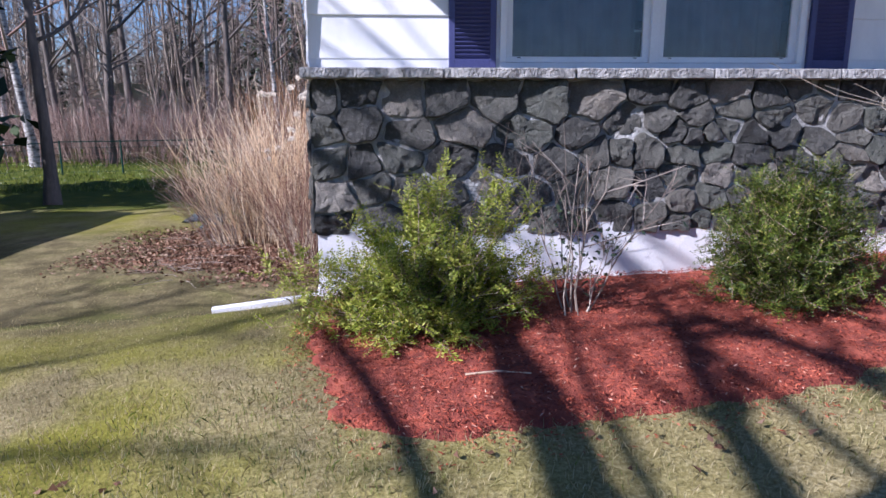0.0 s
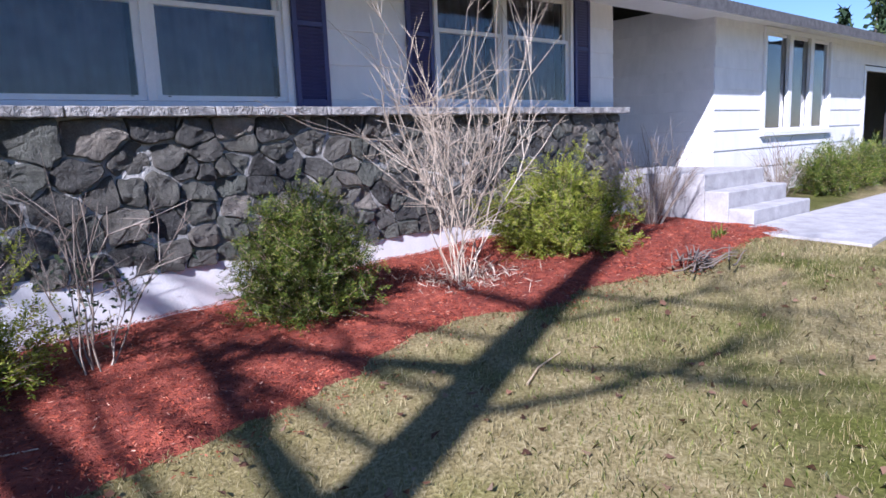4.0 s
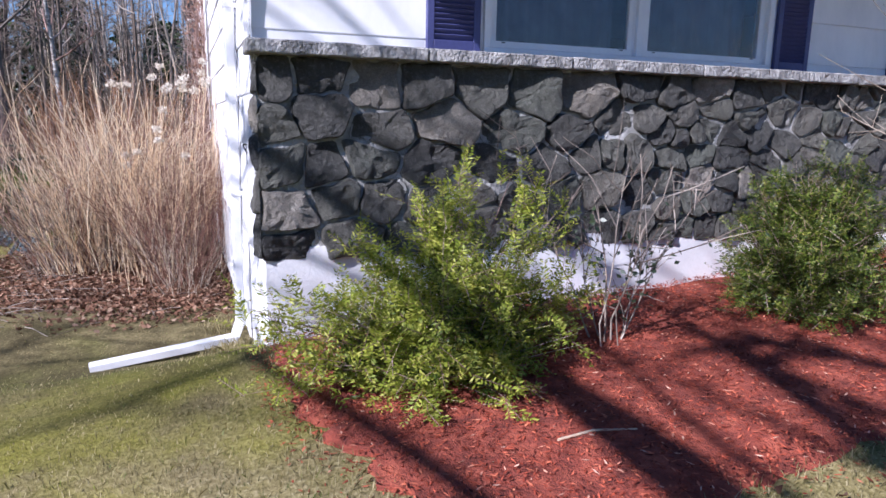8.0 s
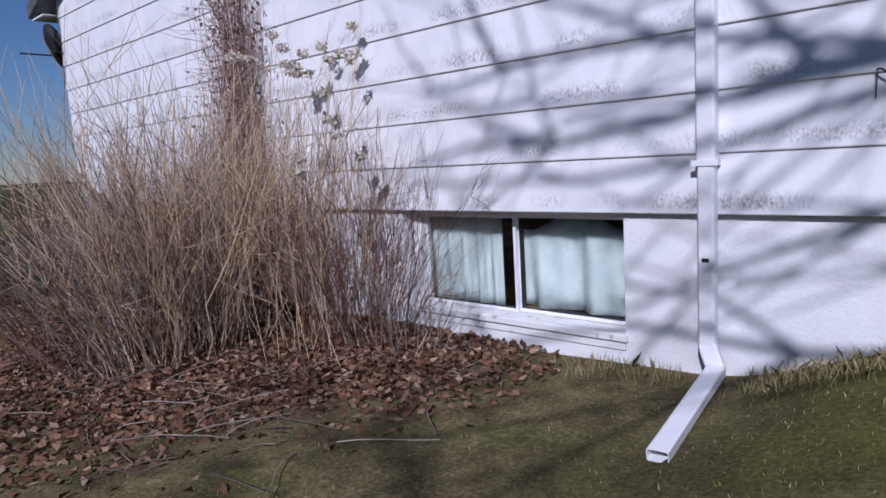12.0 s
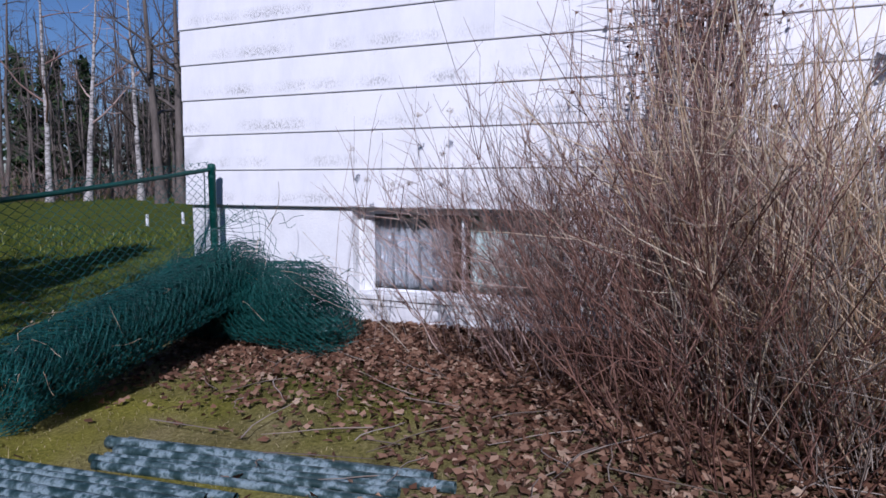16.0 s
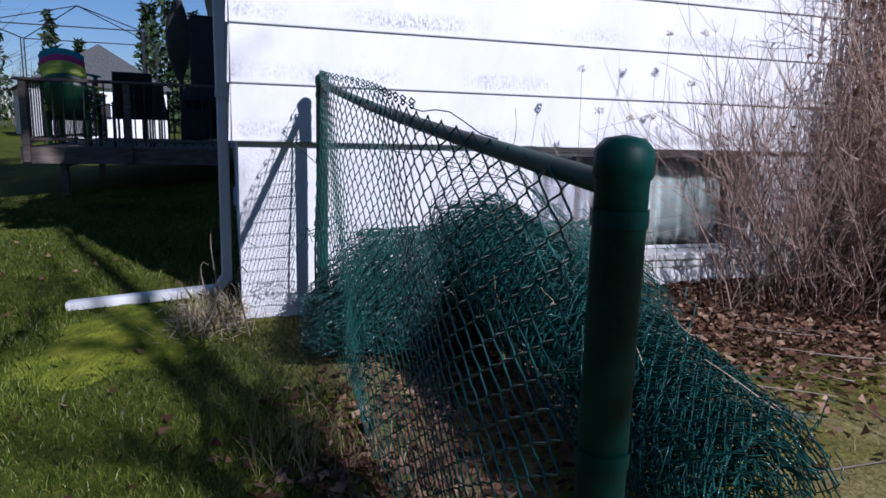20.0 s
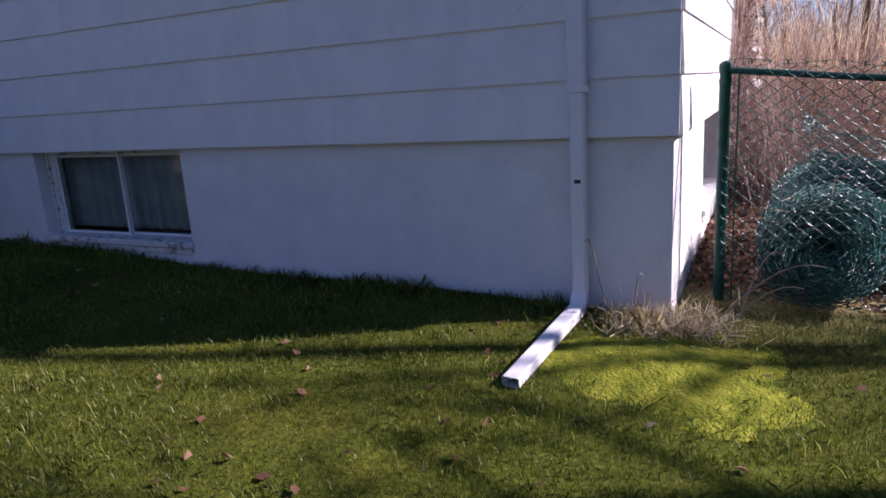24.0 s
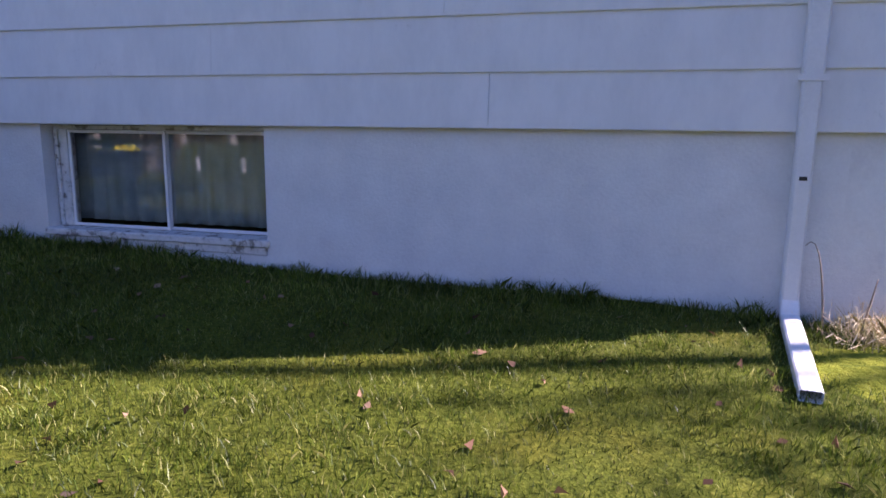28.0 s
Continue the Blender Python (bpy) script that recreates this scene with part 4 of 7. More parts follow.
def downspout(at, label, low, runs):
    """A ribbed rectangular downspout: upper and lower lengths, straps, elbow and the extension on the ground."""
    d = thing("downspout", (0, 0, 0), label, "downspout")
    d.matrix_world = at
    w, t = 0.047, 0.07
    part("upper_pipe", boxes((-w, w, -t - 0.018, -0.018, 0.24, EAVE - 0.2), bevel=0.01), "vinyl", d)
    part("lower_pipe", boxes((-w + 0.005, w - 0.005, -t - 0.014, -0.02, low, 0.25), bevel=0.01), "vinyl", d)
    for z in (0.26, 1.5):
        part("strap", boxes((-w - 0.02, w + 0.02, -t - 0.021, -t - 0.016, z - 0.015, z + 0.015), (-w - 0.003, -w, -t - 0.018, 0.0, z - 0.015, z + 0.015), (w, w + 0.003, -t - 0.018, 0.0, z - 0.015, z + 0.015)), "vinyl", d)
    part("label_plate", boxes((-0.018, 0.018, -t - 0.0165, -t - 0.0145, -0.235, -0.215)), "blackmetal", d)
    pts = [Vector((0, -0.055, low + 0.03)), Vector((0, -0.075, low - 0.03)), *runs]
    for nm, a, b in zip(("elbow", "extension"), (pts[0], pts[2]), (pts[2], pts[3])):
        dirn = (b - a).normalized()
        side = Vector((1, 0, 0)) if abs(dirn.x) < 0.8 else Vector((0, 1, 0))
        side = (side - dirn * side.dot(dirn)).normalized()
        up = side.cross(dirn)
        bm = bmesh.new()
        rings = []
        for p, wd, hh in ((a - dirn * 0.01, 0.042, 0.028), (a + dirn * 0.03, 0.044, 0.030), (b, 0.044, 0.026)):
            ring = [bm.verts.new(p + side * sx + up * sy) for sx, sy in ((-wd, -hh * 0.8), (-wd * 0.8, -hh), (wd * 0.8, -hh), (wd, -hh * 0.8), (wd, hh * 0.8), (wd * 0.8, hh), (-wd * 0.8, hh), (-wd, hh * 0.8))]
            rings.append(ring)
        for r, s in zip(rings, rings[1:]):
            for i in range(8):
                bm.faces.new((r[i], r[(i + 1) % 8], s[(i + 1) % 8], s[i]))
        if nm == "elbow":
            bm.faces.new(rings[-1])
            bm.faces.new(rings[0][::-1])
        bmesh.ops.recalc_face_normals(bm, faces=bm.faces)
        ob = part(nm, bm, "vinyl", d)
        md = ob.modifiers.new("thick", "SOLIDIFY")
        md.thickness = 0.003
    return d


gz = float(G(-1.0, 0.76))
downspout(pose(0, 0.93, 0, 0, 0, -90), "white painted downspout with a ground extension at the front corner", -0.70,
          [Vector((0.06, -0.10, -0.775)), Vector((0.17, -1.02, gz + 0.012))])
downspout(pose(0.51, D_, 0, 0, 0, 180), "white downspout with a ground extension at the back corner", -0.88,
          [Vector((0.0, -0.11, -0.935)), Vector((-0.09, -0.97, float(G(0.62, 10.3)) + 0.03))])


# ---- entry: steps, walk and wing window ----
def entry():
    st = thing("entry_steps", (9.2, -1.0, -0.26), "three grey worn concrete entry steps with a landing", "steps", kind="structure")
    for i, (yf, top) in enumerate(((-1.82, -0.06), (-1.52, 0.135), (-1.22, 0.34))):
        back = (-1.52, -1.22, 1.49)[i]
        part("landing" if i == 2 else "step", boxes((-0.75, 0.85, yf + 1.0, back + 1.0 - 0.001, -0.2, top + 0.26), bevel=0.012), "concrete", st)
    V = []
    for k, x in enumerate(np.linspace(8.0, 22, 15)):
        for y in (-3.15 + 0.10 * k, -1.84):
            V.append((x, y, float(G(x, y)) + 0.035))
    F = [(2 * i, 2 * i + 2, 2 * i + 3, 2 * i + 1) for i in range(14)]
    me = bpy.data.meshes.new("walkway")
    me.from_pydata(V, [], F)
    w = tag_mesh(new("walkway", me), "concrete")
    w.modifiers.new("thick", "SOLIDIFY").thickness = 0.06
    tagged(w, "pale concrete walk leading to the entry steps", "path", kind="structure")
    u0, u1, z0, z1 = WING_HOLES[0]
    win = thing("window_8", (0, -0.25, 0), "tall three-light white window on the wing reflecting bare trees", "window", kind="structure")
    casing(win, u0, u1, z0, z1, -0.05, 0.1, 0.08, "vinyl", 0.03)
    for i in range(3):
        a = u0 + 0.08 + (u1 - u0 - 0.16) * i / 3
        window_unit(win, a + 0.02, a + (u1 - u0 - 0.16) / 3 - 0.02, z0 + 0.08, z1 - 0.08, 0.0, 0.05)
        if i:
            part("mullion", boxes((a - 0.07, a + 0.07, -0.06, 0.08, z0 + 0.08, z1 - 0.08), bevel=0.005), "vinyl", win)
    u0, u1, z0, z1 = WING_HOLES[1]
    dr = thing("door_2", (0, -0.25, 0), "white casing round a dark open doorway in the wing", "doorway", kind="structure")
    part("casing", boxes((u0 - 0.1, u0, -0.04, 0.1, z0, z1), (u1, u1 + 0.1, -0.04, 0.1, z0, z1), (u0 - 0.1, u1 + 0.1, -0.04, 0.1, z1, z1 + 0.1), bevel=0.005), "vinyl", dr)


entry()


# ---- deck ----
def deck():
    x0, x1, y0, y1, zt = 6.52, 12.52, D_ + 0.03, 12.03, -0.30
    d = thing("deck", (x0, y0, 0), "raised grey weathered timber deck behind the back door", "deck", kind="structure")
    gz = -1.35
    w = 0.135
    plank = bpy.data.meshes.new("plank")
    bm = boxes((0, x1 - x0, 0, w, -0.035, 0), bevel=0.004)
    bm.to_mesh(plank)
    bm.free()
    plank.materials.append(M["deck"])
    y = 0.0
    while y < y1 - y0 - w:
        child("plank", plank, "deck", d).location = (0, y, zt)
        y += w + 0.006
    part("fascia", boxes((-0.03, 0.0, -0.0, y1 - y0, zt - 0.22, zt - 0.002), bevel=0.004), "deck", d)
    part("fascia", boxes((-0.03, x1 - x0, y1 - y0, y1 - y0 + 0.03, zt - 0.22, zt - 0.002), bevel=0.004), "deck", d)
    part("beam", boxes((0.02, x1 - x0, y1 - y0 - 0.5, y1 - y0 - 0.42, zt - 0.27, zt - 0.04)), "deck", d)
    for x in (0.1, 2.9, 5.8):
        part("support_post", boxes((x, x + 0.09, y1 - y0 - 0.5, y1 - y0 - 0.41, gz, zt - 0.27), bevel=0.004), "deck", d)
    r = thing("deck_railing", (x0, y0, 0), "grey timber railing with dark metal balusters round the deck", "railing")
    top = 0.59
    posts = [(-0.04, 0.12), (-0.04, 1.33), (-0.04, y1 - y0 - 0.06), (1.9, y1 - y0 - 0.06), (3.9, y1 - y0 - 0.06), (5.9, y1 - y0 - 0.06)]
    for x, y in posts:
        part("post", boxes((x - 0.045, x + 0.045, y - 0.045, y + 0.045, zt - 0.2, top - 0.02), bevel=0.005), "deck", r)
    part("top_rail", boxes((-0.11, 0.03, 0.0, y1 - y0 + 0.03, top - 0.02, top + 0.02), bevel=0.006), "deck", r)
    part("top_rail", boxes((0.03, 6.0, y1 - y0 - 0.13, y1 - y0 + 0.03, top - 0.02, top + 0.02), bevel=0.006), "deck", r)
    part("bottom_rail", boxes((-0.06, -0.02, 0.0, y1 - y0, zt + 0.09, zt + 0.13)), "deck", r)
    part("bottom_rail", boxes((0.0, 6.0, y1 - y0 - 0.08, y1 - y0 - 0.04, zt + 0.09, zt + 0.13)), "deck", r)
    bal = bpy.data.meshes.new("baluster")
    bm = boxes((-0.009, 0.009, -0.009, 0.009, zt + 0.05, top - 0.02))
    bm.to_mesh(bal)
    bm.free()
    bal.materials.append(M["blackmetal"])
    for y in np.arange(0.24, y1 - y0 - 0.1, 0.125):
        child("baluster", bal, "blackmetal", r).location = (-0.04, float(y), 0)
    for x in np.arange(0.1, 5.9, 0.125):
        child("baluster", bal, "blackmetal", r).location = (float(x), y1 - y0 - 0.06, 0)


deck()


def plastic(name, col):
    def build(t, b):
        n = tex_noise(t, coords(t), 9, 3)
        t.links.new(ramp(t, n, [(0.3, tuple(c * 0.85 for c in col)), (0.7, col)]), b.inputs["Base Color"])
        b.inputs["Roughness"].default_value = 0.4
    return mat(name, build)


def plastic_chair(at, colour, label):
    """A moulded stacking chair with a high arched back."""
    m = plastic(colour[0], colour[1])
    c = thing("plastic_chair", (0, 0, 0), label, "chair", "stacked plastic chairs on the deck")
    c.matrix_world = at
    part("seat", boxes((-0.25, 0.25, -0.25, 0.25, 0.36, 0.39), bevel=0.012), m, c)
    n, k = 15, 7
    V, F = [], []
    for j in range(k):
        t = j / (k - 1)
        for i in range(n):
            u = -1 + 2 * i / (n - 1)
            top = 0.40 + 0.16 * math.sqrt(max(0, 1 - 0.85 * u * u))
            V.append((u * (0.25 + 0.05 * t), 0.26 + 0.10 * t - 0.09 * u * u, 0.37 + top * t))
    for j in range(k - 1):
        for i in range(n - 1):
            F.append((j * n + i, j * n + i + 1, (j + 1) * n + i + 1, (j + 1) * n + i))
    me = bpy.data.meshes.new("backrest")
    me.from_pydata(V, [], F)
    b = child("backrest", me, m, c, "", True)
    b.modifiers.new("thick", "SOLIDIFY").thickness = 0.012
    for sx in (-1, 1):
        part("armrest", boxes((sx * 0.30 - 0.05, sx * 0.30 + 0.05, -0.28, 0.25, 0.58, 0.605), bevel=0.01), m, c)
        for y in (-0.24, 0.22):
            part("leg", boxes((sx * 0.27 - 0.025, sx * 0.27 + 0.025, y - 0.025, y + 0.025, 0.0, 0.59 if y < 0 else 0.40), bevel=0.008), m, c)


for i, (nm, col) in enumerate((("dark green", (0.01, 0.07, 0.03)), ("dark green", (0.01, 0.07, 0.03)), ("lime green", (0.40, 0.50, 0.04)), ("lime green", (0.42, 0.50, 0.05)), ("pink", (0.60, 0.03, 0.20)), ("teal", (0.02, 0.32, 0.36)))):
    plastic_chair(pose(7.35 + 0.015 * i, 11.55 + 0.008 * i, -0.298 + 0.085 * i, 0, 0, 82), (nm.replace(" ", "_") + "_plastic", col), nm + " moulded plastic chair in a stack on the deck")


def patio_chair(at):
    c = thing("patio_chair", (0, 0, 0), "dark sling-back patio chair on the deck", "chair", "dark patio chairs")
    c.matrix_world = at
    part("seat", boxes((-0.26, 0.26, -0.26, 0.26, 0.40, 0.43), bevel=0.01), "blackmetal", c)
    bm = boxes((-0.26, 0.26, -0.012, 0.012, 0, 0.65), bevel=0.01)
    bmesh.ops.rotate(bm, verts=bm.verts, matrix=Matrix.Rotation(radians(-14), 3, "X"))
    bmesh.ops.translate(bm, verts=bm.verts, vec=(0, 0.26, 0.42))
    part("backrest", bm, "blackmetal", c)
    for sx in (-0.25, 0.25):
        part("armrest", boxes((sx - 0.02, sx + 0.02, -0.28, 0.28, 0.62, 0.64), bevel=0.006), "blackmetal", c)
        for y in (-0.25, 0.25):
            part("leg", boxes((sx - 0.014, sx + 0.014, y - 0.014, y + 0.014, 0, 0.62)), "blackmetal", c)


patio_chair(pose(7.2, 10.75, -0.298, 0, 0, 100))
patio_chair(pose(9.3, 11.2, -0.298, 0, 0, 150))
patio_chair(pose(10.6, 10.6, -0.298, 0, 0, 60))


def patio_umbrella():
    u = thing("patio_umbrella", (9.2, 10.2, -0.298), "folded olive patio umbrella standing on the deck", "umbrella")
    part("base", boxes((-0.22, 0.22, -0.22, 0.22, 0, 0.06), bevel=0.02), "blackmetal", u)
    child("pole", tube_mesh("pole", [straight((0, 0, 0.05), (0, 0, 2.5), 0.02)], 8), "blackmetal", u)
    z = np.linspace(1.1, 2.45, 12)
    child("canopy", tube_mesh("canopy", [(np.stack([0 * z, 0 * z, z], -1), 0.05 + 0.16 * np.sin((z - 1.1) / 1.35 * 3.0))], 10), "olive", u, "folded olive canvas canopy", True)


patio_umbrella()


def covered_grill():
    """A gas grill under a fitted dark cover with a domed lid."""
    q = thing("grill", (10.1, 9.98, -0.298), "barbecue grill with a dark domed lid on the deck", "grill")
    part("cabinet", boxes((-0.42, 0.42, -0.24, 0.24, 0.06, 0.80), bevel=0.02), "blackmetal", q)
    part("side_shelf", boxes((-0.72, -0.43, -0.22, 0.22, 0.76, 0.80), bevel=0.01), "blackmetal", q)
    part("side_shelf", boxes((0.43, 0.72, -0.22, 0.22, 0.76, 0.80), bevel=0.01), "blackmetal", q)
    x = np.array([-0.44, -0.43, -0.40, 0.40, 0.43, 0.44])
    child("lid", tube_mesh("lid", [(np.stack([x, 0 * x, 0 * x + 0.84], -1), np.array([0.01, 0.22, 0.25, 0.25, 0.22, 0.01]))], 20), "blackmetal", q, "rounded black lid", True)
    child("lid_handle", tube_mesh("lid_handle", [straight((-0.3, 0.28, 0.88), (0.3, 0.28, 0.88), 0.012)], 8), "blackmetal", q)
    for x in (-0.36, 0.36):
        for y in (-0.18, 0.18):
            child("caster", tube_mesh("caster", [straight((x - 0.015, y, 0.03), (x + 0.015, y, 0.03), 0.03)], 10), "blackmetal", q)


covered_grill()


def deck_cabinet():
    """A tall dark storage cabinet against the back wall."""
    c = thing("storage_cabinet", (11.5, 9.82, -0.298), "tall dark storage cabinet against the back wall", "cabinet")
    part("body", boxes((-0.45, 0.45, -0.30, 0.28, 0.04, 2.45), bevel=0.01), "blackmetal", c)
    part("top", boxes((-0.48, 0.48, -0.32, 0.32, 2.45, 2.49), bevel=0.008), "blackmetal", c)
    for sx in (-1, 1):
        dr = part("door", boxes((min(0.005 * sx, 0.44 * sx), max(0.005 * sx, 0.44 * sx), 0.283, 0.303, 0.08, 2.42), bevel=0.006), "blackmetal", c)
        child("handle", tube_mesh("handle", [straight((0.06 * sx, 0.315, 1.05), (0.06 * sx, 0.315, 1.25), 0.008)], 6), "vinyl", dr)
    for x in (-0.4, 0.4):
        for y in (-0.25, 0.23):
            part("foot", boxes((x - 0.03, x + 0.03, y - 0.03, y + 0.03, 0, 0.04)), "blackmetal", c)


deck_cabinet()


def gazebo():
    """Bare black metal frame of a canopy on the deck's far end."""
    g = thing("gazebo_frame", (17.0, 13.2, 0), "bare black metal frame of a garden gazebo", "gazebo")
    h, r = 2.3, 1.75
    base = float(G(17.0, 13.2))
    for sx in (-1, 1):
        for sy in (-1, 1):
            for o in (0, 0.32):
                px, py = sx * (r - o), sy * r
                child("post", tube_mesh("post", [straight((px, py, base), (px, py, h), 0.018)], 6), "blackmetal", g)
            lines = [straight((sx * r, sy * r, z), (sx * (r - 0.32), sy * r, z), 0.008) for z in np.arange(base + 0.3, h, 0.28)]
            child("ladder_panel", tube_mesh("ladder_panel", lines, 4), "blackmetal", g)
            child("roof_rib", tube_mesh("roof_rib", [straight((sx * r, sy * r, h), (0, 0, h + 0.75), 0.014)], 6), "blackmetal", g)
    for a, b in (((-r, -r), (r, -r)), ((r, -r), (r, r)), ((r, r), (-r, r)), ((-r, r), (-r, -r))):
        child("top_bar", tube_mesh("top_bar", [straight((*a, h), (*b, h), 0.016)], 6), "blackmetal", g)


gazebo()


# ---- chain-link fence, rolls and poles ----
def diamond_wires(length, height, pitch=0.055, wire=0.0017, bow=None, squat=0.82, bend=0.0):
    """Interlocked zigzag wires in the plane (u, z); bow maps them to space. bend rounds each turn of the wire."""
    lines = []
    n = int(length / pitch)
    rise = pitch * squat
    rows = int(height / rise)
    k = np.arange(rows + 1, dtype=float)
    if bend:
        k = np.unique(np.clip(np.concatenate([k - bend, k, k + bend]), 0, rows))
    f = np.abs(k % 2 - 1)
    off = (0.5 - f)
    if bend:
        off = np.clip(off, -0.5 + bend * 0.45, 0.5 - bend * 0.45) / (1 - 0.9 * bend)
    for i in range(n):
        u = (i + 0.5) * pitch + off * pitch * 1.04 * (1 if i % 2 == 0 else -1)
        lines.append((bow(u, k * rise, 0.003 * (f - 0.5)), np.full(len(k), wire)))
    return lines


def fence():
    a, b = np.array([-0.18, 8.905]), np.array([-3.02, 8.87])
    ta, tb = 0.36, 0.094
    ga, gb = float(G(*a)), float(G(*b))
    f = thing("chain_link_fence", (a[0], a[1], ga), "green coated chain-link fence panel between two round posts", "fence")
    f.location = (0, 0, 0)
    L = float(np.linalg.norm(b - a))
    for nm, p, g0, t, r in (("post", a, ga, ta, 0.031), ("post", b, gb, tb, 0.036)):
        z = np.array([g0 - 0.15, t - 0.06, t - 0.055, t - 0.02, t - 0.005, t])
        rad = np.array([r, r, r + 0.004, r + 0.004, r * 0.75, 0.001])
        child(nm, tube_mesh(nm, [(np.stack([np.full(6, p[0]), np.full(6, p[1]), z], -1), rad)], 18), "fence", f, "", True)
        for zz in (t - 0.11, t - 0.45, t - 0.8):
            child("tension_band", tube_mesh("tension_band", [(np.array([[p[0], p[1], zz - 0.012], [p[0], p[1], zz + 0.012]]), np.array([r + 0.003, r + 0.003]))], 14), "fence", f)
    s = np.linspace(0, 1, 12)
    rail = np.stack([a[0] + (b[0] - a[0]) * s, a[1] + (b[1] - a[1]) * s, (ta - 0.05) * (1 - s) + (tb - 0.07) * s - 0.02 * np.sin(s * 3.14)], -1)
    child("top_rail", tube_mesh("top_rail", [(rail, np.full(12, 0.018))], 12), "fence", f, "", True)

    def bow(u, z, d):
        t = np.clip(u / L, 0, 1)
        x, y = a[0] + (b[0] - a[0]) * t, a[1] + (b[1] - a[1]) * t + 0.028
        lo = ga * (1 - t) + gb * t
        hi = (ta - 0.012) * (1 - t) + (tb - 0.075) * t + 0.022 * np.sin(t * math.pi)
        k = z / 1.21
        wav = 0.015 * np.sin(u * 5 + z * 4)
        return np.stack([x, y + d + wav, lo + (hi - lo) * k], -1)
    child("wire_mesh", tube_mesh("wire_mesh", diamond_wires(L - 0.06, 1.21, 0.043, 0.0024, bow, 0.74, 0.22), 4), "wire", f, "diamond wire mesh")
    bar = bow(np.full(8, 0.07), np.linspace(0, 1.19, 8), np.full(8, 0.006))
    child("tension_bar", tube_mesh("tension_bar", [(bar, np.full(8, 0.005))], 6), "fence", f, "thin upright bar holding the mesh")
    # twisted wire ends standing along the top
    h = np.linspace(0, 1, 7)
    for i in range(0, int(0.72 * L / 0.086)):
        for sg in (-1, 1):
            c = bow(np.full(7, 0.086 * (i + 0.5)) + sg * 0.006 * np.cos(h * 7) + sg * 0.010 * h ** 2, 1.21 + 0.026 * h, sg * 0.006 * np.sin(h * 7))
            child("wire_end", tube_mesh("wire_end", [(c, np.full(7, 0.0024))], 4), "wire", f)
    w = np.linspace(0, 1, 30)
    p = bow(w * (L - 0.4), 1.222 + 0.012 * np.sin(w * 37), np.zeros(30))
    child("top_wire", tube_mesh("top_wire", [(p, np.full(30, 0.0016))], 4), "wire", f, "thin wire strung along the top")


fence()


def mesh_roll(p0, p1, radius, seed, label, layers=13, squash=0.92, slump=0.04):
    """A rolled-up length of chain-link: nested wobbling layers of zigzag wire with loose ends."""
    g = np.random.default_rng(seed)
    p0, p1 = np.array(p0, float), np.array(p1, float)
    ax = p1 - p0
    L = float(np.linalg.norm(ax))
    ax /= L
    side = np.cross(ax, [0, 0, 1.0])
    side /= np.linalg.norm(side)
    up = np.cross(side, ax)
    r = thing("fence_roll", tuple(p0 - np.array([0, 0, radius])), label, "fence roll", "rolls of old fence mesh")
    r.location = (0, 0, 0)
    for k in range(layers):
        rad = radius * (1 - 0.066 * k)
        ph = g.uniform(0, 6.28, 4)
        pitch = 0.035 + 0.004 * (k % 3)

        def bow(u, z, d):
            th = u / rad
            s = z / L
            wob = 1 + 0.06 * np.sin(th * 2 + ph[0] + s * 3) + 0.03 * np.sin(th * 5 + ph[1] - s * 7) + 0.025 * np.sin(s * 11 + ph[2])
            rr = rad * wob + d + g.normal(0, 0.007, len(z))
            end = 0.03 * np.sin(th * 3 + ph[3])
            z = L / 2 + (z - L / 2) * (1 - slump * np.clip(np.sin(th) + 0.35, 0, 1.35))
            c = p0[None] + ax[None] * (z + end)[:, None]
            return c + side[None] * (rr * np.cos(th))[:, None] + up[None] * (rr * np.sin(th) * squash)[:, None]
        lines = diamond_wires(2 * math.pi * rad, L, pitch, 0.0027, bow)
        stuff(child("wire_layer", tube_mesh("wire_layer", lines, 3), "wire", r))
    loose = []
    for i in range(110):
        th, s = g.uniform(0.3, 2.9), g.uniform(0, L)
        c = p0 + ax * s + side * radius * math.cos(th) + up * radius * math.sin(th) * squash
        t = np.linspace(0, 1, 8)[:, None]
        dv = g.normal(0, 0.06, 3) + up * g.uniform(-0.02, 0.05) + ax * g.normal(0, 0.08)
        loose.append((c + dv * t + 0.018 * np.sin(t * 9) * g.normal(0, 1, 3), np.full(8, 0.0022)))
    stuff(child("loose_wire", tube_mesh("loose_wire", loose, 3), "wire", r, "tangled loose wires"))
    g2 = np.random.default_rng(seed + 50)
    straws = []
    for i in range(18):
        th, s = g2.uniform(0, 3.1), g2.uniform(0, L)
        c = p0 + ax * s + side * radius * math.cos(th) + up * radius * math.sin(th) * squash
        t = np.linspace(0, 1, 6)[:, None]
        dv = g2.normal(0, 0.10, 3)
        straws.append((c + dv * (t - 0.5) + 0.02 * np.sin(t * 5) * g2.normal(0, 1, 3) + up * 0.01, np.full(6, 0.0014)))
    stuff(child("caught_straw", tube_mesh("caught_straw", straws, 3), "twig_tan", r, "dry stalks caught in the wire"))


mesh_roll((-0.70, 9.05, -0.68), (-0.80, 7.25, -0.66), 0.33, 3, "dark green roll of old chain-link mesh lying by the wall", slump=0.22)
mesh_roll((-2.62, 8.15, -0.82), (-0.58, 8.19, -0.42), 0.25, 9, "dark green roll of chain-link mesh propped across another roll")


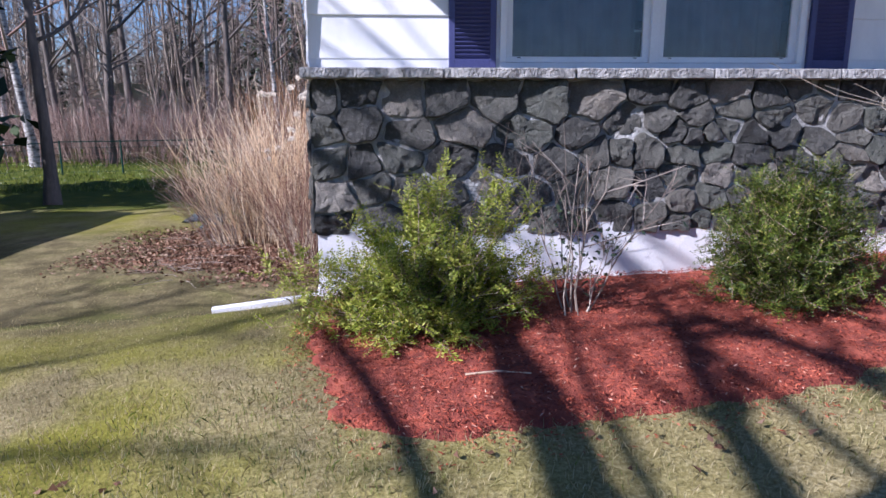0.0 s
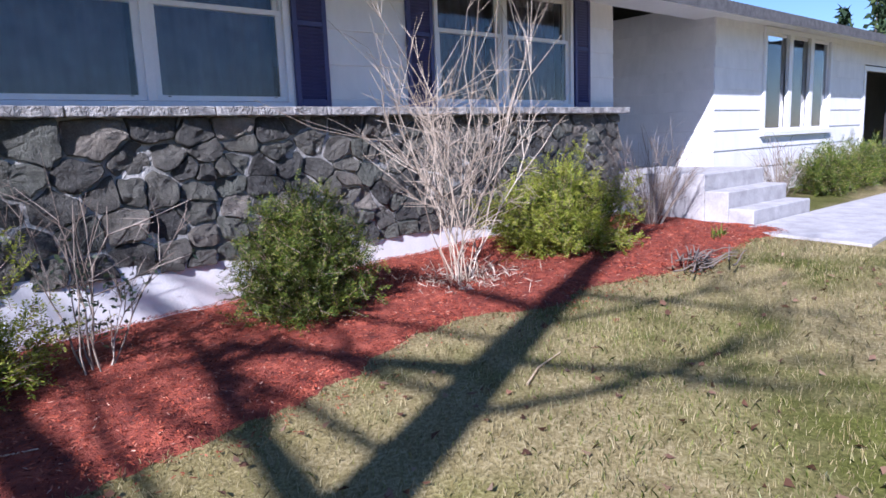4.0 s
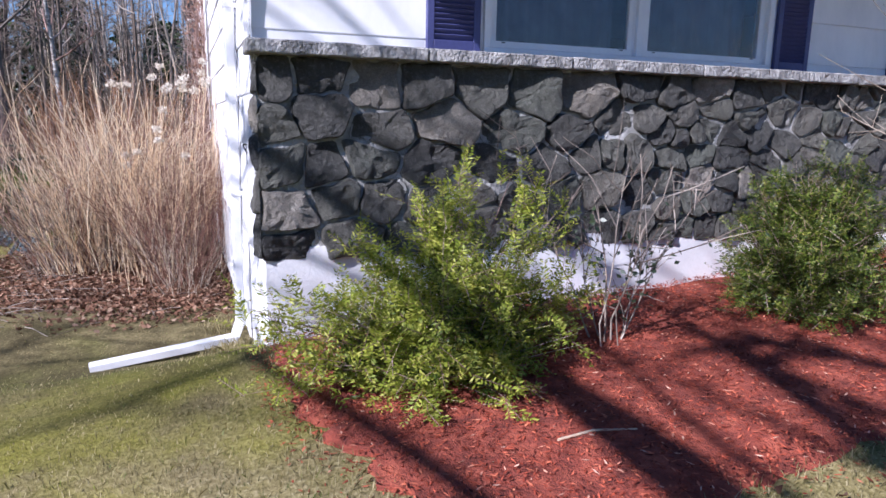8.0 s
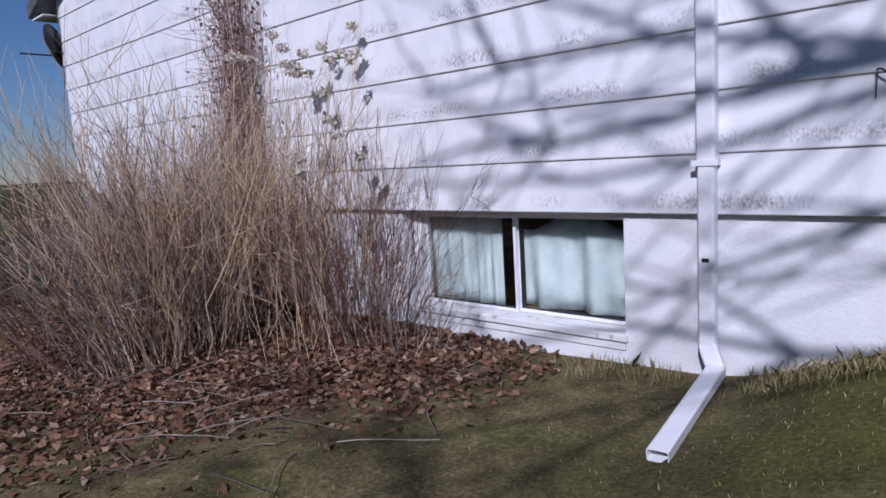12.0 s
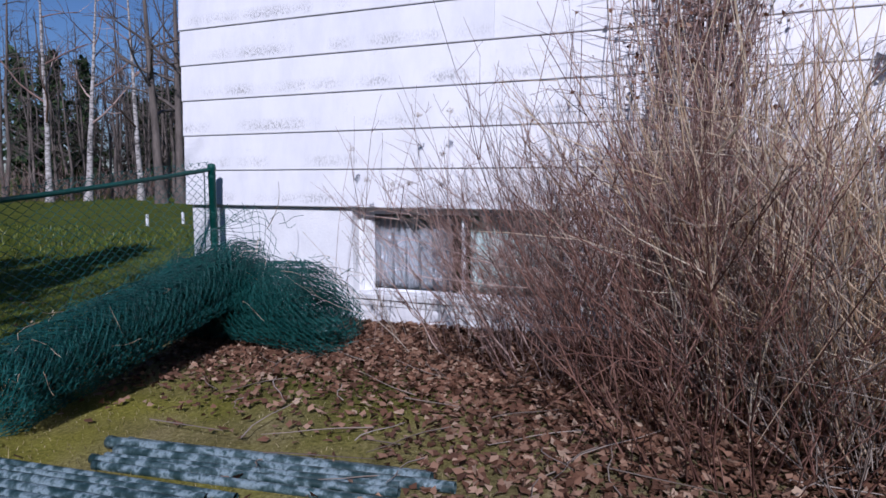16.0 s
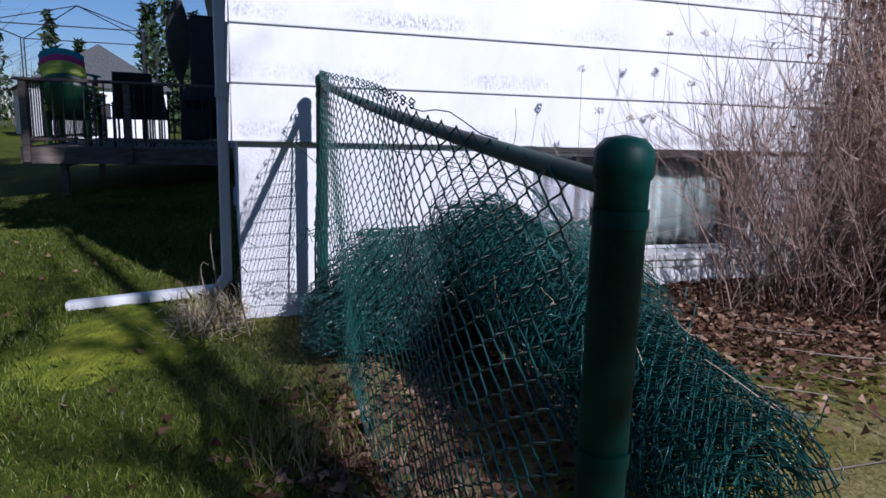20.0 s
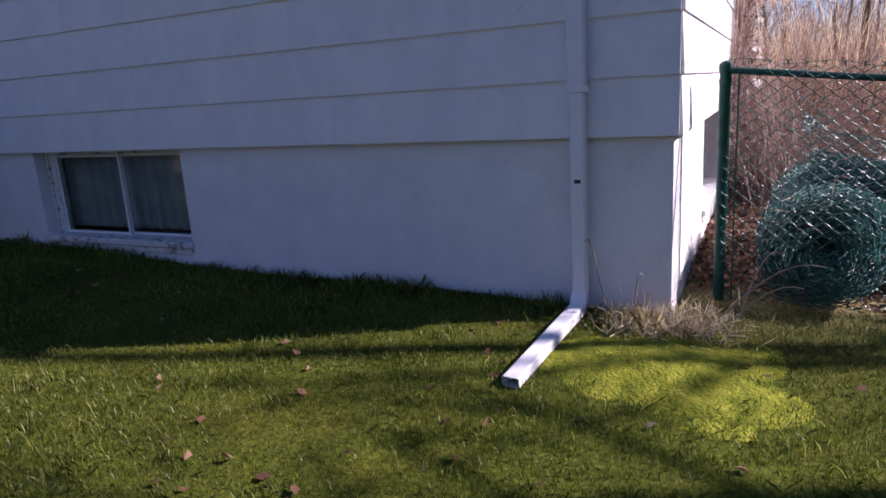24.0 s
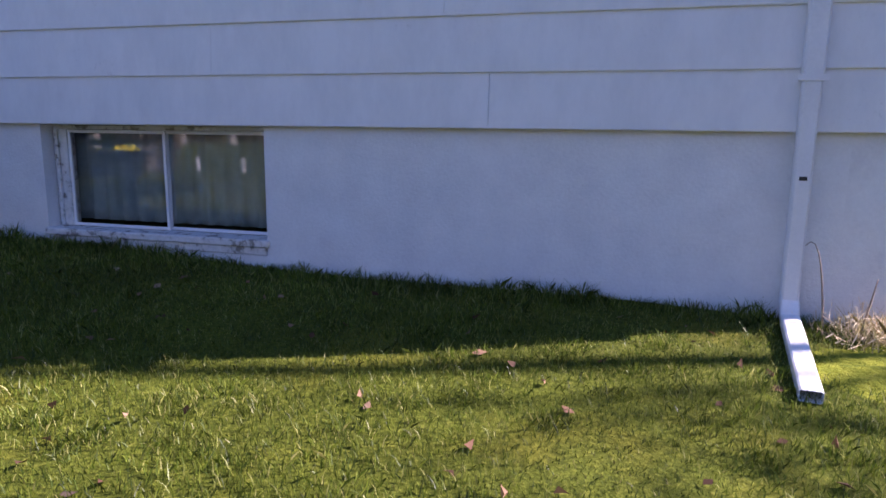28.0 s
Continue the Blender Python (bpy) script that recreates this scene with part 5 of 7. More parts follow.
def wire_arch():
    """Loose end of mesh bulging up over the rolls."""
    t = thing("loose_fence_mesh", (0, 0, 0), "loose arched end of green chain-link mesh above the rolls", "fence mesh")
    def bow(u, z, d):
        th, k = (u / 0.95) * math.pi, z / 0.6
        x = -1.20 + 0.62 * k + 0.03 * np.sin(u * 9 + z * 6)
        y = 8.16 + (0.32 - 0.04 * k) * np.cos(th)
        zz = -0.46 + 0.10 * k + (0.20 + 0.17 * k) * np.sin(th) + 0.02 * np.sin(z * 20 + u * 7)
        return np.stack([x + d, y, zz], -1)
    child("wire_mesh", tube_mesh("wire_mesh", diamond_wires(0.95, 0.6, 0.05, 0.0023, bow), 3), "wire", t)
    g = np.random.default_rng(77)
    f = np.linspace(0, 1, 8)[:, None]
    ends = [(np.array([-0.62, 8.16 + g.normal(0, 0.22), -0.1]) + np.array([g.normal(0, 0.08), g.normal(0, 0.14), g.uniform(0.05, 0.16)]) * f + 0.02 * np.sin(f * 7) * g.normal(0, 1, 3), np.full(8, 0.002)) for i in range(14)]
    for e in ends:
        child("wire_end", tube_mesh("wire_end", [e], 4), "wire", t)
    shoot = np.array([-0.55, 8.06, -0.15]) + np.array([0.02, -0.10, 0.36]) * f + np.array([0, -0.05, 0]) * np.sin(f * 3.1)
    child("caught_twig", tube_mesh("caught_twig", [(shoot, np.linspace(0.004, 0.0015, 8))], 5), "twig_grey", t, "thin bare shoot growing through the mesh")


wire_arch()


def pole_pile():
    """Two sheaves of old rails laid side by side on the grass."""
    g = random.Random(12)
    for i in range(12):
        k = i % 6
        if i < 6:
            xa, ya, xb, yb = -2.43 - 0.050 * k, 7.47, -2.25 - 0.050 * k, 5.92
        else:
            xa, ya, xb, yb = -2.86 - 0.054 * k, 8.55, -2.70 - 0.054 * k, 6.60
        ya, yb = ya + g.uniform(-0.10, 0.04), yb + g.uniform(-0.12, 0.12)
        xa, xb = xa + g.uniform(-0.012, 0.012), xb + g.uniform(-0.02, 0.02)
        r = g.choice((0.020, 0.024, 0.028))
        p = thing("fence_pole", (xb, yb, float(G(xb, yb))), "worn green painted metal fence pole lying on the grass", "pole", "pile of old fence poles")
        s = np.linspace(0, 1, 7)
        z0, z1 = r, float(G(xa, ya)) - float(G(xb, yb)) + r
        pts = np.stack([(xa - xb) * s, (ya - yb) * s, z0 + (z1 - z0) * s - 0.006], -1)
        child("tube", tube_mesh("tube", [(pts, np.full(7, r))], 12), "oldpole", p, "", True)
        child("end_cap", tube_mesh("end_cap", [(np.array([pts[-1] - [0, 0.02, 0], pts[-1] + [0, 0.012, 0], pts[-1] + [0, 0.016, 0]]), np.array([r + 0.003, r + 0.003, 0.002]))], 12), "oldpole", p)


pole_pile()


# ---- mulch bed and ground cover ----
def bed_left(y):
    return -0.03 + 0.085 * y * y - 0.03 * np.sin(y * 5)


def ragged(x, y):
    return 0.06 * np.sin(x * 2.7 + 2 * np.sin(x * 1.3)) + 0.022 * np.sin(x * 11 + 3 * np.sin(x * 2.1)) + 0.012 * np.sin(x * 29 + 4 * np.sin(x * 5))


def in_bed(x, y):
    return (y < -0.07) & (y > bed_edge(x) + ragged(x, 0 * y)) & (x > bed_left(y)) & (x < 8.43)


def mulch_bed():
    n, m = 420, 50
    s, t = np.meshgrid(np.linspace(0, 1, n), np.linspace(0, 1, m), indexing="ij")
    y0 = -0.07
    X = s * 8.44
    Y = y0 + (bed_edge(X) + ragged(X, 0 * X) - y0) * t
    X = np.maximum(X, bed_left(Y) + 0.04 * np.sin(Y * 19) + 0.025 * np.sin(Y * 43) + s * 0.3)
    edge = np.minimum(np.minimum(t, 1 - t) * 14, np.minimum(s * 60, 1))
    hump = np.array([[noise.noise(Vector((a * 2.2, b * 2.2, 0))) + 0.6 * noise.noise(Vector((a * 7, b * 7, 2))) for a, b in zip(r, q)] for r, q in zip(X, Y)])
    Z = G(X, Y) - 0.02 + 0.055 * np.clip(edge, 0, 1) + 0.022 * hump
    V = np.stack([X, Y, Z], -1).reshape(-1, 3)
    i = np.arange(n - 1)[:, None] * m + np.arange(m - 1)[None, :]
    F = np.stack([i, i + 1, i + m + 1, i + m], -1).reshape(-1, 4)
    tagged(tag_mesh(new("mulch_bed", np_mesh("mulch_bed", V, F)), "mulch", True), "bed of red dyed wood mulch along the stone wall", "mulch bed", kind="structure")
    g = np.random.default_rng(31)
    k = 60000
    x, y = g.uniform(-0.1, 8.4, k), g.uniform(-2.6, -0.1, k)
    # a few chips stray over the edge onto the grass
    ok = in_bed(x, y) | (in_bed(x, y + g.exponential(0.13, k)) & (g.uniform(size=k) < 0.6)) | (in_bed(x + g.exponential(0.13, k), y) & (g.uniform(size=k) < 0.6))
    x, y = x[ok], y[ok]
    hz = np.array([noise.noise(Vector((a * 2.2, b * 2.2, 0))) + 0.6 * noise.noise(Vector((a * 7, b * 7, 2))) for a, b in zip(x, y)])
    z = G(x, y) + np.where(in_bed(x, y), 0.032 + 0.022 * hz, 0.0) + g.uniform(0, 0.014, len(x))
    V, F = cards(np.stack([x, y, z], -1), 0.038, 0.010, (0, 0, 0.12), 0.9, 0.2, 32)
    V = V.reshape(-1, 4, 3)
    V[:, :, 2] = z[:, None] + (V[:, :, 2] - z[:, None]) * 0.35
    tagged(tag_mesh(new("mulch_chips", np_mesh("mulch_chips", V.reshape(-1, 3), F)), "chip"), "shredded red mulch chips and bark fibres", "mulch", kind="stuff")


mulch_bed()


def litter_zone(x, y):
    """How thickly dead leaves lie: along the side wall under the thicket."""
    reach = 0.9 + 1.0 * smooth01(2.2, 3.4, y) * (1 - smooth01(5.2, 6.8, y))
    a = np.exp(-(np.clip(-x - 0.3, 0, 9) / reach) ** 2) * smooth01(1.5, 3.0, y) * (1 - smooth01(8.2, 9.0, y))
    b = np.exp(-(((x + 1.9) / 0.55) ** 2 + ((y - 8.85) / 0.35) ** 2)) * 0.5
    return np.clip(a + b, 0, 1)


def moss_patch():
    n = 40
    a = np.linspace(0, 2 * math.pi, n, endpoint=False)
    V, F = [(0.05, 9.95, float(G(0.05, 9.95)) + 0.055)], []
    rings = 7
    for k in range(1, rings + 1):
        r = k / rings
        for i, t in enumerate(a):
            rad = r * (0.66 + 0.10 * math.sin(3 * t + 1) + 0.06 * math.sin(7 * t) + 0.03 * math.sin(13 * t))
            x, y = 0.05 + rad * 1.15 * math.cos(t), 9.95 + rad * 0.8 * math.sin(t)
            V.append((x, y, float(G(x, y)) - 0.03 + 0.08 * (1 - r ** 1.5) + 0.012 * noise.noise(Vector((x * 14, y * 14, 0)))))
    for i in range(n):
        F.append((0, 1 + i, 1 + (i + 1) % n, 1 + (i + 1) % n))
    F = [f[:3] for f in F]
    for k in range(rings - 1):
        for i in range(n):
            F.append((1 + k * n + i, 1 + (k + 1) * n + i, 1 + (k + 1) * n + (i + 1) % n, 1 + k * n + (i + 1) % n))
    me = bpy.data.meshes.new("moss_patch")
    me.from_pydata(V, [], F)
    tagged(tag_mesh(new("moss_patch", me), "moss", True), "bright yellow-green moss mound by the downspout end", "moss", kind="stuff")


moss_patch()


def grass():
    """Short blades over the seen lawns: dry at the front and side, green at the back."""
    g = np.random.default_rng(41)

    def scatter(x0, x1, y0, y1, k):
        return g.uniform(x0, x1, k), g.uniform(y0, y1, k)

    def free(x, y):
        inside = (x > -0.02) & (y > -0.1) & (y < D_ + 0.0)
        walkw = (x > 7.9) & (y > -3.2)
        ok = ~in_bed(x + g.normal(0, 0.03, len(x)), y - np.abs(g.normal(0, 0.05, len(x)))) & ~inside & ~walkw
        ok &= g.uniform(size=len(x)) > 0.93 * litter_zone(x, y)
        return ok

    def blades(name, x, y, h, w, material, label):
        ok = free(x, y)
        x, y, h = x[ok], y[ok], h[ok]
        n = len(x)
        h = h * (1 - 0.5 * smooth01(-2.2, -0.6, y) * (1 - smooth01(8.6, 9.2, y)) * (x < 0))
        z = G(x, y) + 0.02 * np.sin(x * 1.7 + 0.6 * y) * np.cos(y * 1.3) - 0.006
        th = g.uniform(0, 6.28, n)
        ln = g.normal(0, 0.45, (n, 2)) * h[:, None]
        ww = w * g.uniform(0.6, 1.3, n)
        sx, sy = np.cos(th) * ww / 2, np.sin(th) * ww / 2
        b = np.stack([x, y, z], -1)
        mid = b + np.stack([ln[:, 0] * 0.35, ln[:, 1] * 0.35, h * 0.6], -1)
        tip = b + np.stack([ln[:, 0], ln[:, 1], h], -1)
        o = np.stack([sx, sy, 0 * sx], -1)
        V = np.stack([b - o, b + o, mid + o * 0.8, tip, mid - o * 0.8], 1).reshape(-1, 3)
        F = np.arange(5 * n).reshape(n, 5)
        tagged(tag_mesh(new(name, np_mesh(name, V, F)), material), label, "grass", kind="stuff")

    def patch(x, y):
        return 0.5 + 0.5 * np.sin(x * 1.3 + 1.7 * np.sin(y * 0.9)) * np.cos(y * 1.1 + np.sin(x * 0.7))

    x, y = scatter(-5.5, 8.5, -5.6, 3.0, 190000)
    x2, y2 = scatter(-4.0, 0.0, 3.0, 9.0, 42000)
    x, y = np.r_[x, x2], np.r_[y, y2]
    keep = g.uniform(size=len(x)) < (0.35 + 0.65 * smooth01(-3.5, -1.5, -np.abs(y + 2))) * (1 - 0.7 * smooth01(-1.2, 0.3, y) * (1 - smooth01(3.5, 5.0, y)))
    x, y = x[keep], y[keep]
    blades("dry_grass", x, y, g.uniform(0.015, 0.05, len(x)), 0.0035, "grass_dry", "short dry straw-coloured lawn grass")
    x, y = scatter(-5.5, 8.5, -5.6, 3.0, 90000)
    k = (patch(x, y) > 0.66) | (g.uniform(size=len(x)) < 0.12) | ((x < -0.2) & (g.uniform(size=len(x)) < 0.22))
    k &= g.uniform(size=len(x)) > 0.85 * smooth01(-1.8, -0.2, y)
    x, y = x[k], y[k]
    blades("front_green_grass", x, y, g.uniform(0.015, 0.045, len(x)), 0.0035, "grass_green", "green patches in the dry lawn")
    x, y = scatter(-4.5, 7.0, 9.0, 15.0, 320000)
    near = np.exp(-np.clip(y - 10, 0, 9) / 4)
    k = g.uniform(size=len(x)) < 0.5 + 0.5 * near
    k &= ~(((((x - 0.05) / 0.5) ** 2 + ((y - 9.95) / 0.35) ** 2) < g.uniform(0.1, 1.1, len(x))) & (g.uniform(size=len(x)) < 0.9))
    x, y = x[k], y[k]
    blades("green_grass", x, y, g.uniform(0.012, 0.040, len(x)) * (0.6 + 0.8 * patch(x * 2, y * 2)), 0.0034, "grass_green", "lush short green lawn grass")
    c = g.uniform((-3.5, 9.9), (6.5, 14.0), (420, 2))
    q = np.concatenate([p + g.normal(0, 0.045, (60, 2)) for p in c])
    blades("grass_tussocks", q[:, 0], q[:, 1], g.uniform(0.02, 0.055, len(q)), 0.0036, "grass_green", "small darker tussocks in the back lawn")
    x = g.uniform(0.2, 7.5, 9000)
    y = D_ + np.abs(g.normal(0.02, 0.12, 9000))
    blades("wall_foot_grass", x, y, g.uniform(0.03, 0.12, 9000) * (0.35 + 0.5 * patch(x * 4, y) + 0.6 * patch(x * 11, y) ** 4), 0.004, "grass_green", "longer grass tufts along the foot of the back wall")
    c = [(-0.10, 0.25), (-0.08, 0.45), (-0.12, 0.6), (-0.05, 1.2), (-0.12, 1.5), (0.15, 9.55), (-0.1, 9.5), (-2.9, 9.0), (-3.05, 8.6), (-2.2, 9.0), (-1.6, 9.15), (-2.5, 8.75), (-2.75, 8.85), (-2.3, 8.65), (-2.0, 8.75), (-1.7, 8.8), (-2.95, 8.7), (-2.6, 9.0), (-3.0, 8.3), (-2.9, 8.0)]
    pts = np.concatenate([np.array(p) + g.normal(0, 0.09, (260, 2)) for p in c])
    blades("grass_tufts", pts[:, 0], pts[:, 1], g.uniform(0.06, 0.2, len(pts)), 0.004, "grass_dry", "straggly dry grass tufts by walls and posts")
    x, y = scatter(-16, 30, 15, 40, 60000)
    blades("far_grass", x, y, g.uniform(0.05, 0.14, len(x)), 0.02, "grass_green", "lawn of the far yard")


grass()


def fallen_leaves():
    g = np.random.default_rng(51)
    k = 150000
    x, y = g.uniform(-3.6, 0.0, k), g.uniform(1.0, 9.6, k)
    ok = g.uniform(size=k) < litter_zone(x, y) * 0.75
    x, y = x[ok], y[ok]
    fx, fy = g.uniform(-4.5, 7, 900), np.where(g.uniform(size=900) < 0.5, g.uniform(-5, -2.3, 900), g.uniform(9.6, 14, 900))
    x, y = np.r_[x, fx], np.r_[y, fy]
    z = G(x, y) + 0.008 + g.uniform(0, 0.03, len(x)) * litter_zone(x, y)
    V, F = cards(np.stack([x, y, z], -1), 0.062, 0.042, (0, 0, 0.1), 0.8, 0.35, 52)
    V = V.reshape(-1, 4, 3)
    V[:, :, 2] = z[:, None] + np.abs(V[:, :, 2] - z[:, None]) * 0.55
    tagged(tag_mesh(new("fallen_leaves", np_mesh("fallen_leaves", V.reshape(-1, 3), F)), "litter"), "thick drift of curled brown dead leaves by the side wall", "leaf litter", kind="stuff")
    lines = []
    for i in range(150):
        a = g.uniform(-2.4, -0.2), g.uniform(1.8, 7.6)
        th, L = g.uniform(0, 6.28), g.uniform(0.15, 0.6)
        t = np.linspace(0, 1, 5)
        px, py = a[0] + np.cos(th) * L * t, a[1] + np.sin(th) * L * t + 0.03 * np.sin(t * 5)
        px = np.minimum(px, -0.03)
        lines.append((np.stack([px, py, G(px, py) + 0.03 + 0.05 * g.uniform() * t], -1), np.linspace(0.0045, 0.002, 5)))
    tagged(tag_mesh(new("fallen_twigs", tube_mesh("fallen_twigs", lines, 3)), "twig_grey"), "broken dry twigs lying on the leaves", "twigs", kind="stuff")


fallen_leaves()


# ---- shrubs ----
def stems(g, n, cx, cy, rx, ry, h, lean, r0, side=2, wig=0.05, xmax=None, up=1.0, forks=0, spread=0.42):
    """Wiry stems from a footprint, leaning outward and forking again and again toward the top."""
    lines, tips = [], []

    def hold(p):
        if xmax is not None:
            p[:, 0] = np.minimum(p[:, 0], xmax - 0.02 * g.uniform())
        return p
    t7, t4 = np.linspace(0, 1, 7), np.linspace(0, 1, 4)[:, None]
    for i in range(n):
        a, q = g.uniform(0, 6.28), math.sqrt(g.uniform())
        ox, oy = math.cos(a) * q, math.sin(a) * q
        L = h * g.uniform(0.5, 1.08) * (1 - 0.22 * q)
        d = np.array([ox * lean + g.normal(0, 0.13), oy * lean + g.normal(0, 0.13), up])
        d /= np.linalg.norm(d)
        bx, by = cx + ox * rx, cy + oy * ry
        bend = np.array([ox, oy, 0]) * lean * 0.25 * L
        p = np.array([bx, by, float(G(bx, by)) - 0.01]) + d * L * t7[:, None] + bend * (t7 ** 2)[:, None]
        p += np.cumsum(g.normal(0, wig * L / 6 * 0.7, (7, 3)), 0) * np.array([1, 1, 0.3])
        hold(p)
        lines.append((p, np.linspace(r0, r0 * 0.4, 7) * g.uniform(0.7, 1.25)))
        tips.append(p[-1])
        for k in range(side):
            j = g.integers(2, 6)
            dd = (p[j] - p[j - 1])
            dd = dd / np.linalg.norm(dd) + g.normal(0, spread, 3)
            ll = L * g.uniform(0.14, 0.34)
            b = hold(p[j] + dd * ll * t4 + np.array([0, 0, 0.14 * ll]) * t4 ** 2 + g.normal(0, 0.006, (4, 3)) * t4)
            lines.append((b, np.linspace(r0 * 0.6, r0 * 0.3, 4)))
            tips.append(b[-1])
            for m in range(forks):
                j2 = g.integers(1, 4)
                d2 = dd / np.linalg.norm(dd) + g.normal(0, spread * 0.9, 3) + np.array([0, 0, 0.2])
                b2 = hold(b[j2] + d2 * ll * g.uniform(0.3, 0.7) * t4 + g.normal(0, 0.004, (4, 3)) * t4)
                lines.append((b2, np.linspace(r0 * 0.36, r0 * 0.2, 4)))
    return lines, np.array(tips)


def flower_head(parent, at, size, seed, material, petals=70, petal=0.026):
    """One papery flower head of many small petals."""
    g = np.random.default_rng(seed)
    v = g.normal(size=(petals, 3))
    v /= np.linalg.norm(v, axis=1)[:, None]
    c = at + v * size * np.array([1, 1, 0.62]) * g.uniform(0.6, 1.0, (petals, 1))
    return child("flower_head", np_mesh("flower_head", *cards(c, petal, petal * 0.85, None, 1, 0.25, seed + 1)), material, parent, "dry papery flower head")


def thicket(name, seed, parts, label, spots=(), head_mat="seedhead"):
    """A bush of dry stems; each flower head sits on a stalk of its own at a given place."""
    g = np.random.default_rng(seed)
    t = thing(name, (0, 0, 0), label, "bush", "dry stem thicket along the side wall")
    for p in parts:
        ln, tips = stems(g, p["n"], *p["at"], *p["r"], p["h"], p["lean"], p["r0"], p.get("side", 2), p.get("wig", 0.05), -0.03, forks=p.get("forks", 0), spread=p.get("spread", 0.42))
        stuff(child("stem_tangle", tube_mesh("stem_tangle", ln, 3), p["mat"], t, p.get("label", "")))
    for i, (x, y, z, s) in enumerate(spots):
        small = head_mat == "dead_head"
        flower_head(t, np.array([x, y, z]), s, seed * 7 + i, head_mat, 34 if small else 70, 0.015 if small else 0.026)
        f = np.linspace(0, 1, 6)[:, None]
        root = np.array([min(x - 0.1, -0.2) + g.normal(0, 0.08), y + g.normal(0, 0.15), float(G(x, y))])
        child("stalk", tube_mesh("stalk", [(root + (np.array([x, y, z]) - root) * f + np.array([-0.06, 0.03, 0]) * np.sin(f * 3.14), np.linspace(0.0026, 0.0014, 6))], 4), parts[0]["mat"], t)
    return t


hg = random.Random(8)
thicket("hydrangea_bush", 61, [
    dict(at=(-0.85, 4.6), r=(0.75, 0.45), n=125, h=2.1, lean=0.40, r0=0.0056, side=3, forks=1, wig=0.2, spread=0.5, mat="twig_tan", label="dense tan dry stalks"),
    dict(at=(-0.7, 4.85), r=(0.55, 0.4), n=120, h=2.0, lean=0.36, r0=0.005, side=4, forks=2, wig=0.22, spread=0.5, mat="twig_brown", label="brown leafless stalks"),
    dict(at=(-0.5, 3.6), r=(0.45, 0.4), n=34, h=2.0, lean=0.34, r0=0.005, side=3, forks=1, wig=0.22, spread=0.5, mat="twig_tan"),
    dict(at=(-1.15, 4.15), r=(0.65, 0.25), n=110, h=1.9, lean=0.46, r0=0.0058, side=4, forks=2, wig=0.25, spread=0.55, mat="twig_tan"),
    dict(at=(-1.6, 4.2), r=(0.4, 0.35), n=70, h=1.7, lean=0.6, r0=0.0036, side=4, forks=3, wig=0.3, spread=0.6, mat="twig_grey", label="grey arching outer shoots")],
    "tall dense clump of dry tan hydrangea stalks with papery heads",
    [(-0.12 - 0.95 * hg.random() ** 1.4, 3.2 + 0.8 * hg.random(), 1.02 + 0.30 * hg.random(), hg.uniform(0.038, 0.055)) for i in range(17)] + [(-0.2 - 0.9 * hg.random(), 3.05 + 0.3 * hg.random(), 0.3 + 0.6 * hg.random(), 0.04) for i in range(7)])
thicket("hydrangea_bush", 65, [
    dict(at=(-1.35, 4.75), r=(0.7, 0.65), n=150, h=1.65, lean=0.46, r0=0.0045, side=4, forks=3, wig=0.28, spread=0.5, mat="twig_red", label="dense red-brown stems")],
    "dense red-brown leafless bush behind the tan clump")
thicket("hydrangea_bush", 62, [
    dict(at=(-0.62, 5.6), r=(0.45, 0.65), n=120, h=1.6, lean=0.62, r0=0.0048, side=4, forks=4, wig=0.28, spread=0.55, mat="twig_brown", label="dense brown stems"),
    dict(at=(-0.65, 4.9), r=(0.45, 0.7), n=50, h=1.9, lean=0.36, r0=0.004, side=3, forks=2, wig=0.2, mat="twig_pale")],
    "dense bare brown stems of a dormant bush against the side wall")
thicket("hydrangea_bush", 63, [
    dict(at=(-0.5, 6.15), r=(0.36, 0.45), n=46, h=1.5, lean=0.55, r0=0.0045, side=4, forks=4, wig=0.22, spread=0.55, mat="twig_brown", label="thin brown stems"),
    dict(at=(-0.5, 6.7), r=(0.25, 0.35), n=9, h=1.3, lean=0.5, r0=0.0035, side=3, forks=2, wig=0.2, mat="twig_pale")],
    "thin bush edge with dried flower heads before the window",
    [(-0.30, y, z, hg.uniform(0.024, 0.031)) for y, z in ((7.33, 0.22), (7.12, 0.19), (6.98, 0.20), (6.72, 0.40), (7.46, 0.45), (6.9, 0.68), (6.66, 0.70))], "dead_head")
thicket("hydrangea_bush", 64, [
    dict(at=(-0.42, 3.3), r=(0.28, 0.45), n=110, h=1.5, lean=0.42, r0=0.0038, side=4, forks=2, wig=0.2, spread=0.5, mat="twig_red", label="fine upright stems"),
    dict(at=(-0.45, 2.85), r=(0.22, 0.35), n=40, h=0.9, lean=0.5, r0=0.0032, side=2, forks=1, wig=0.25, mat="twig_pale")],
    "thin bare shoots by the basement window")


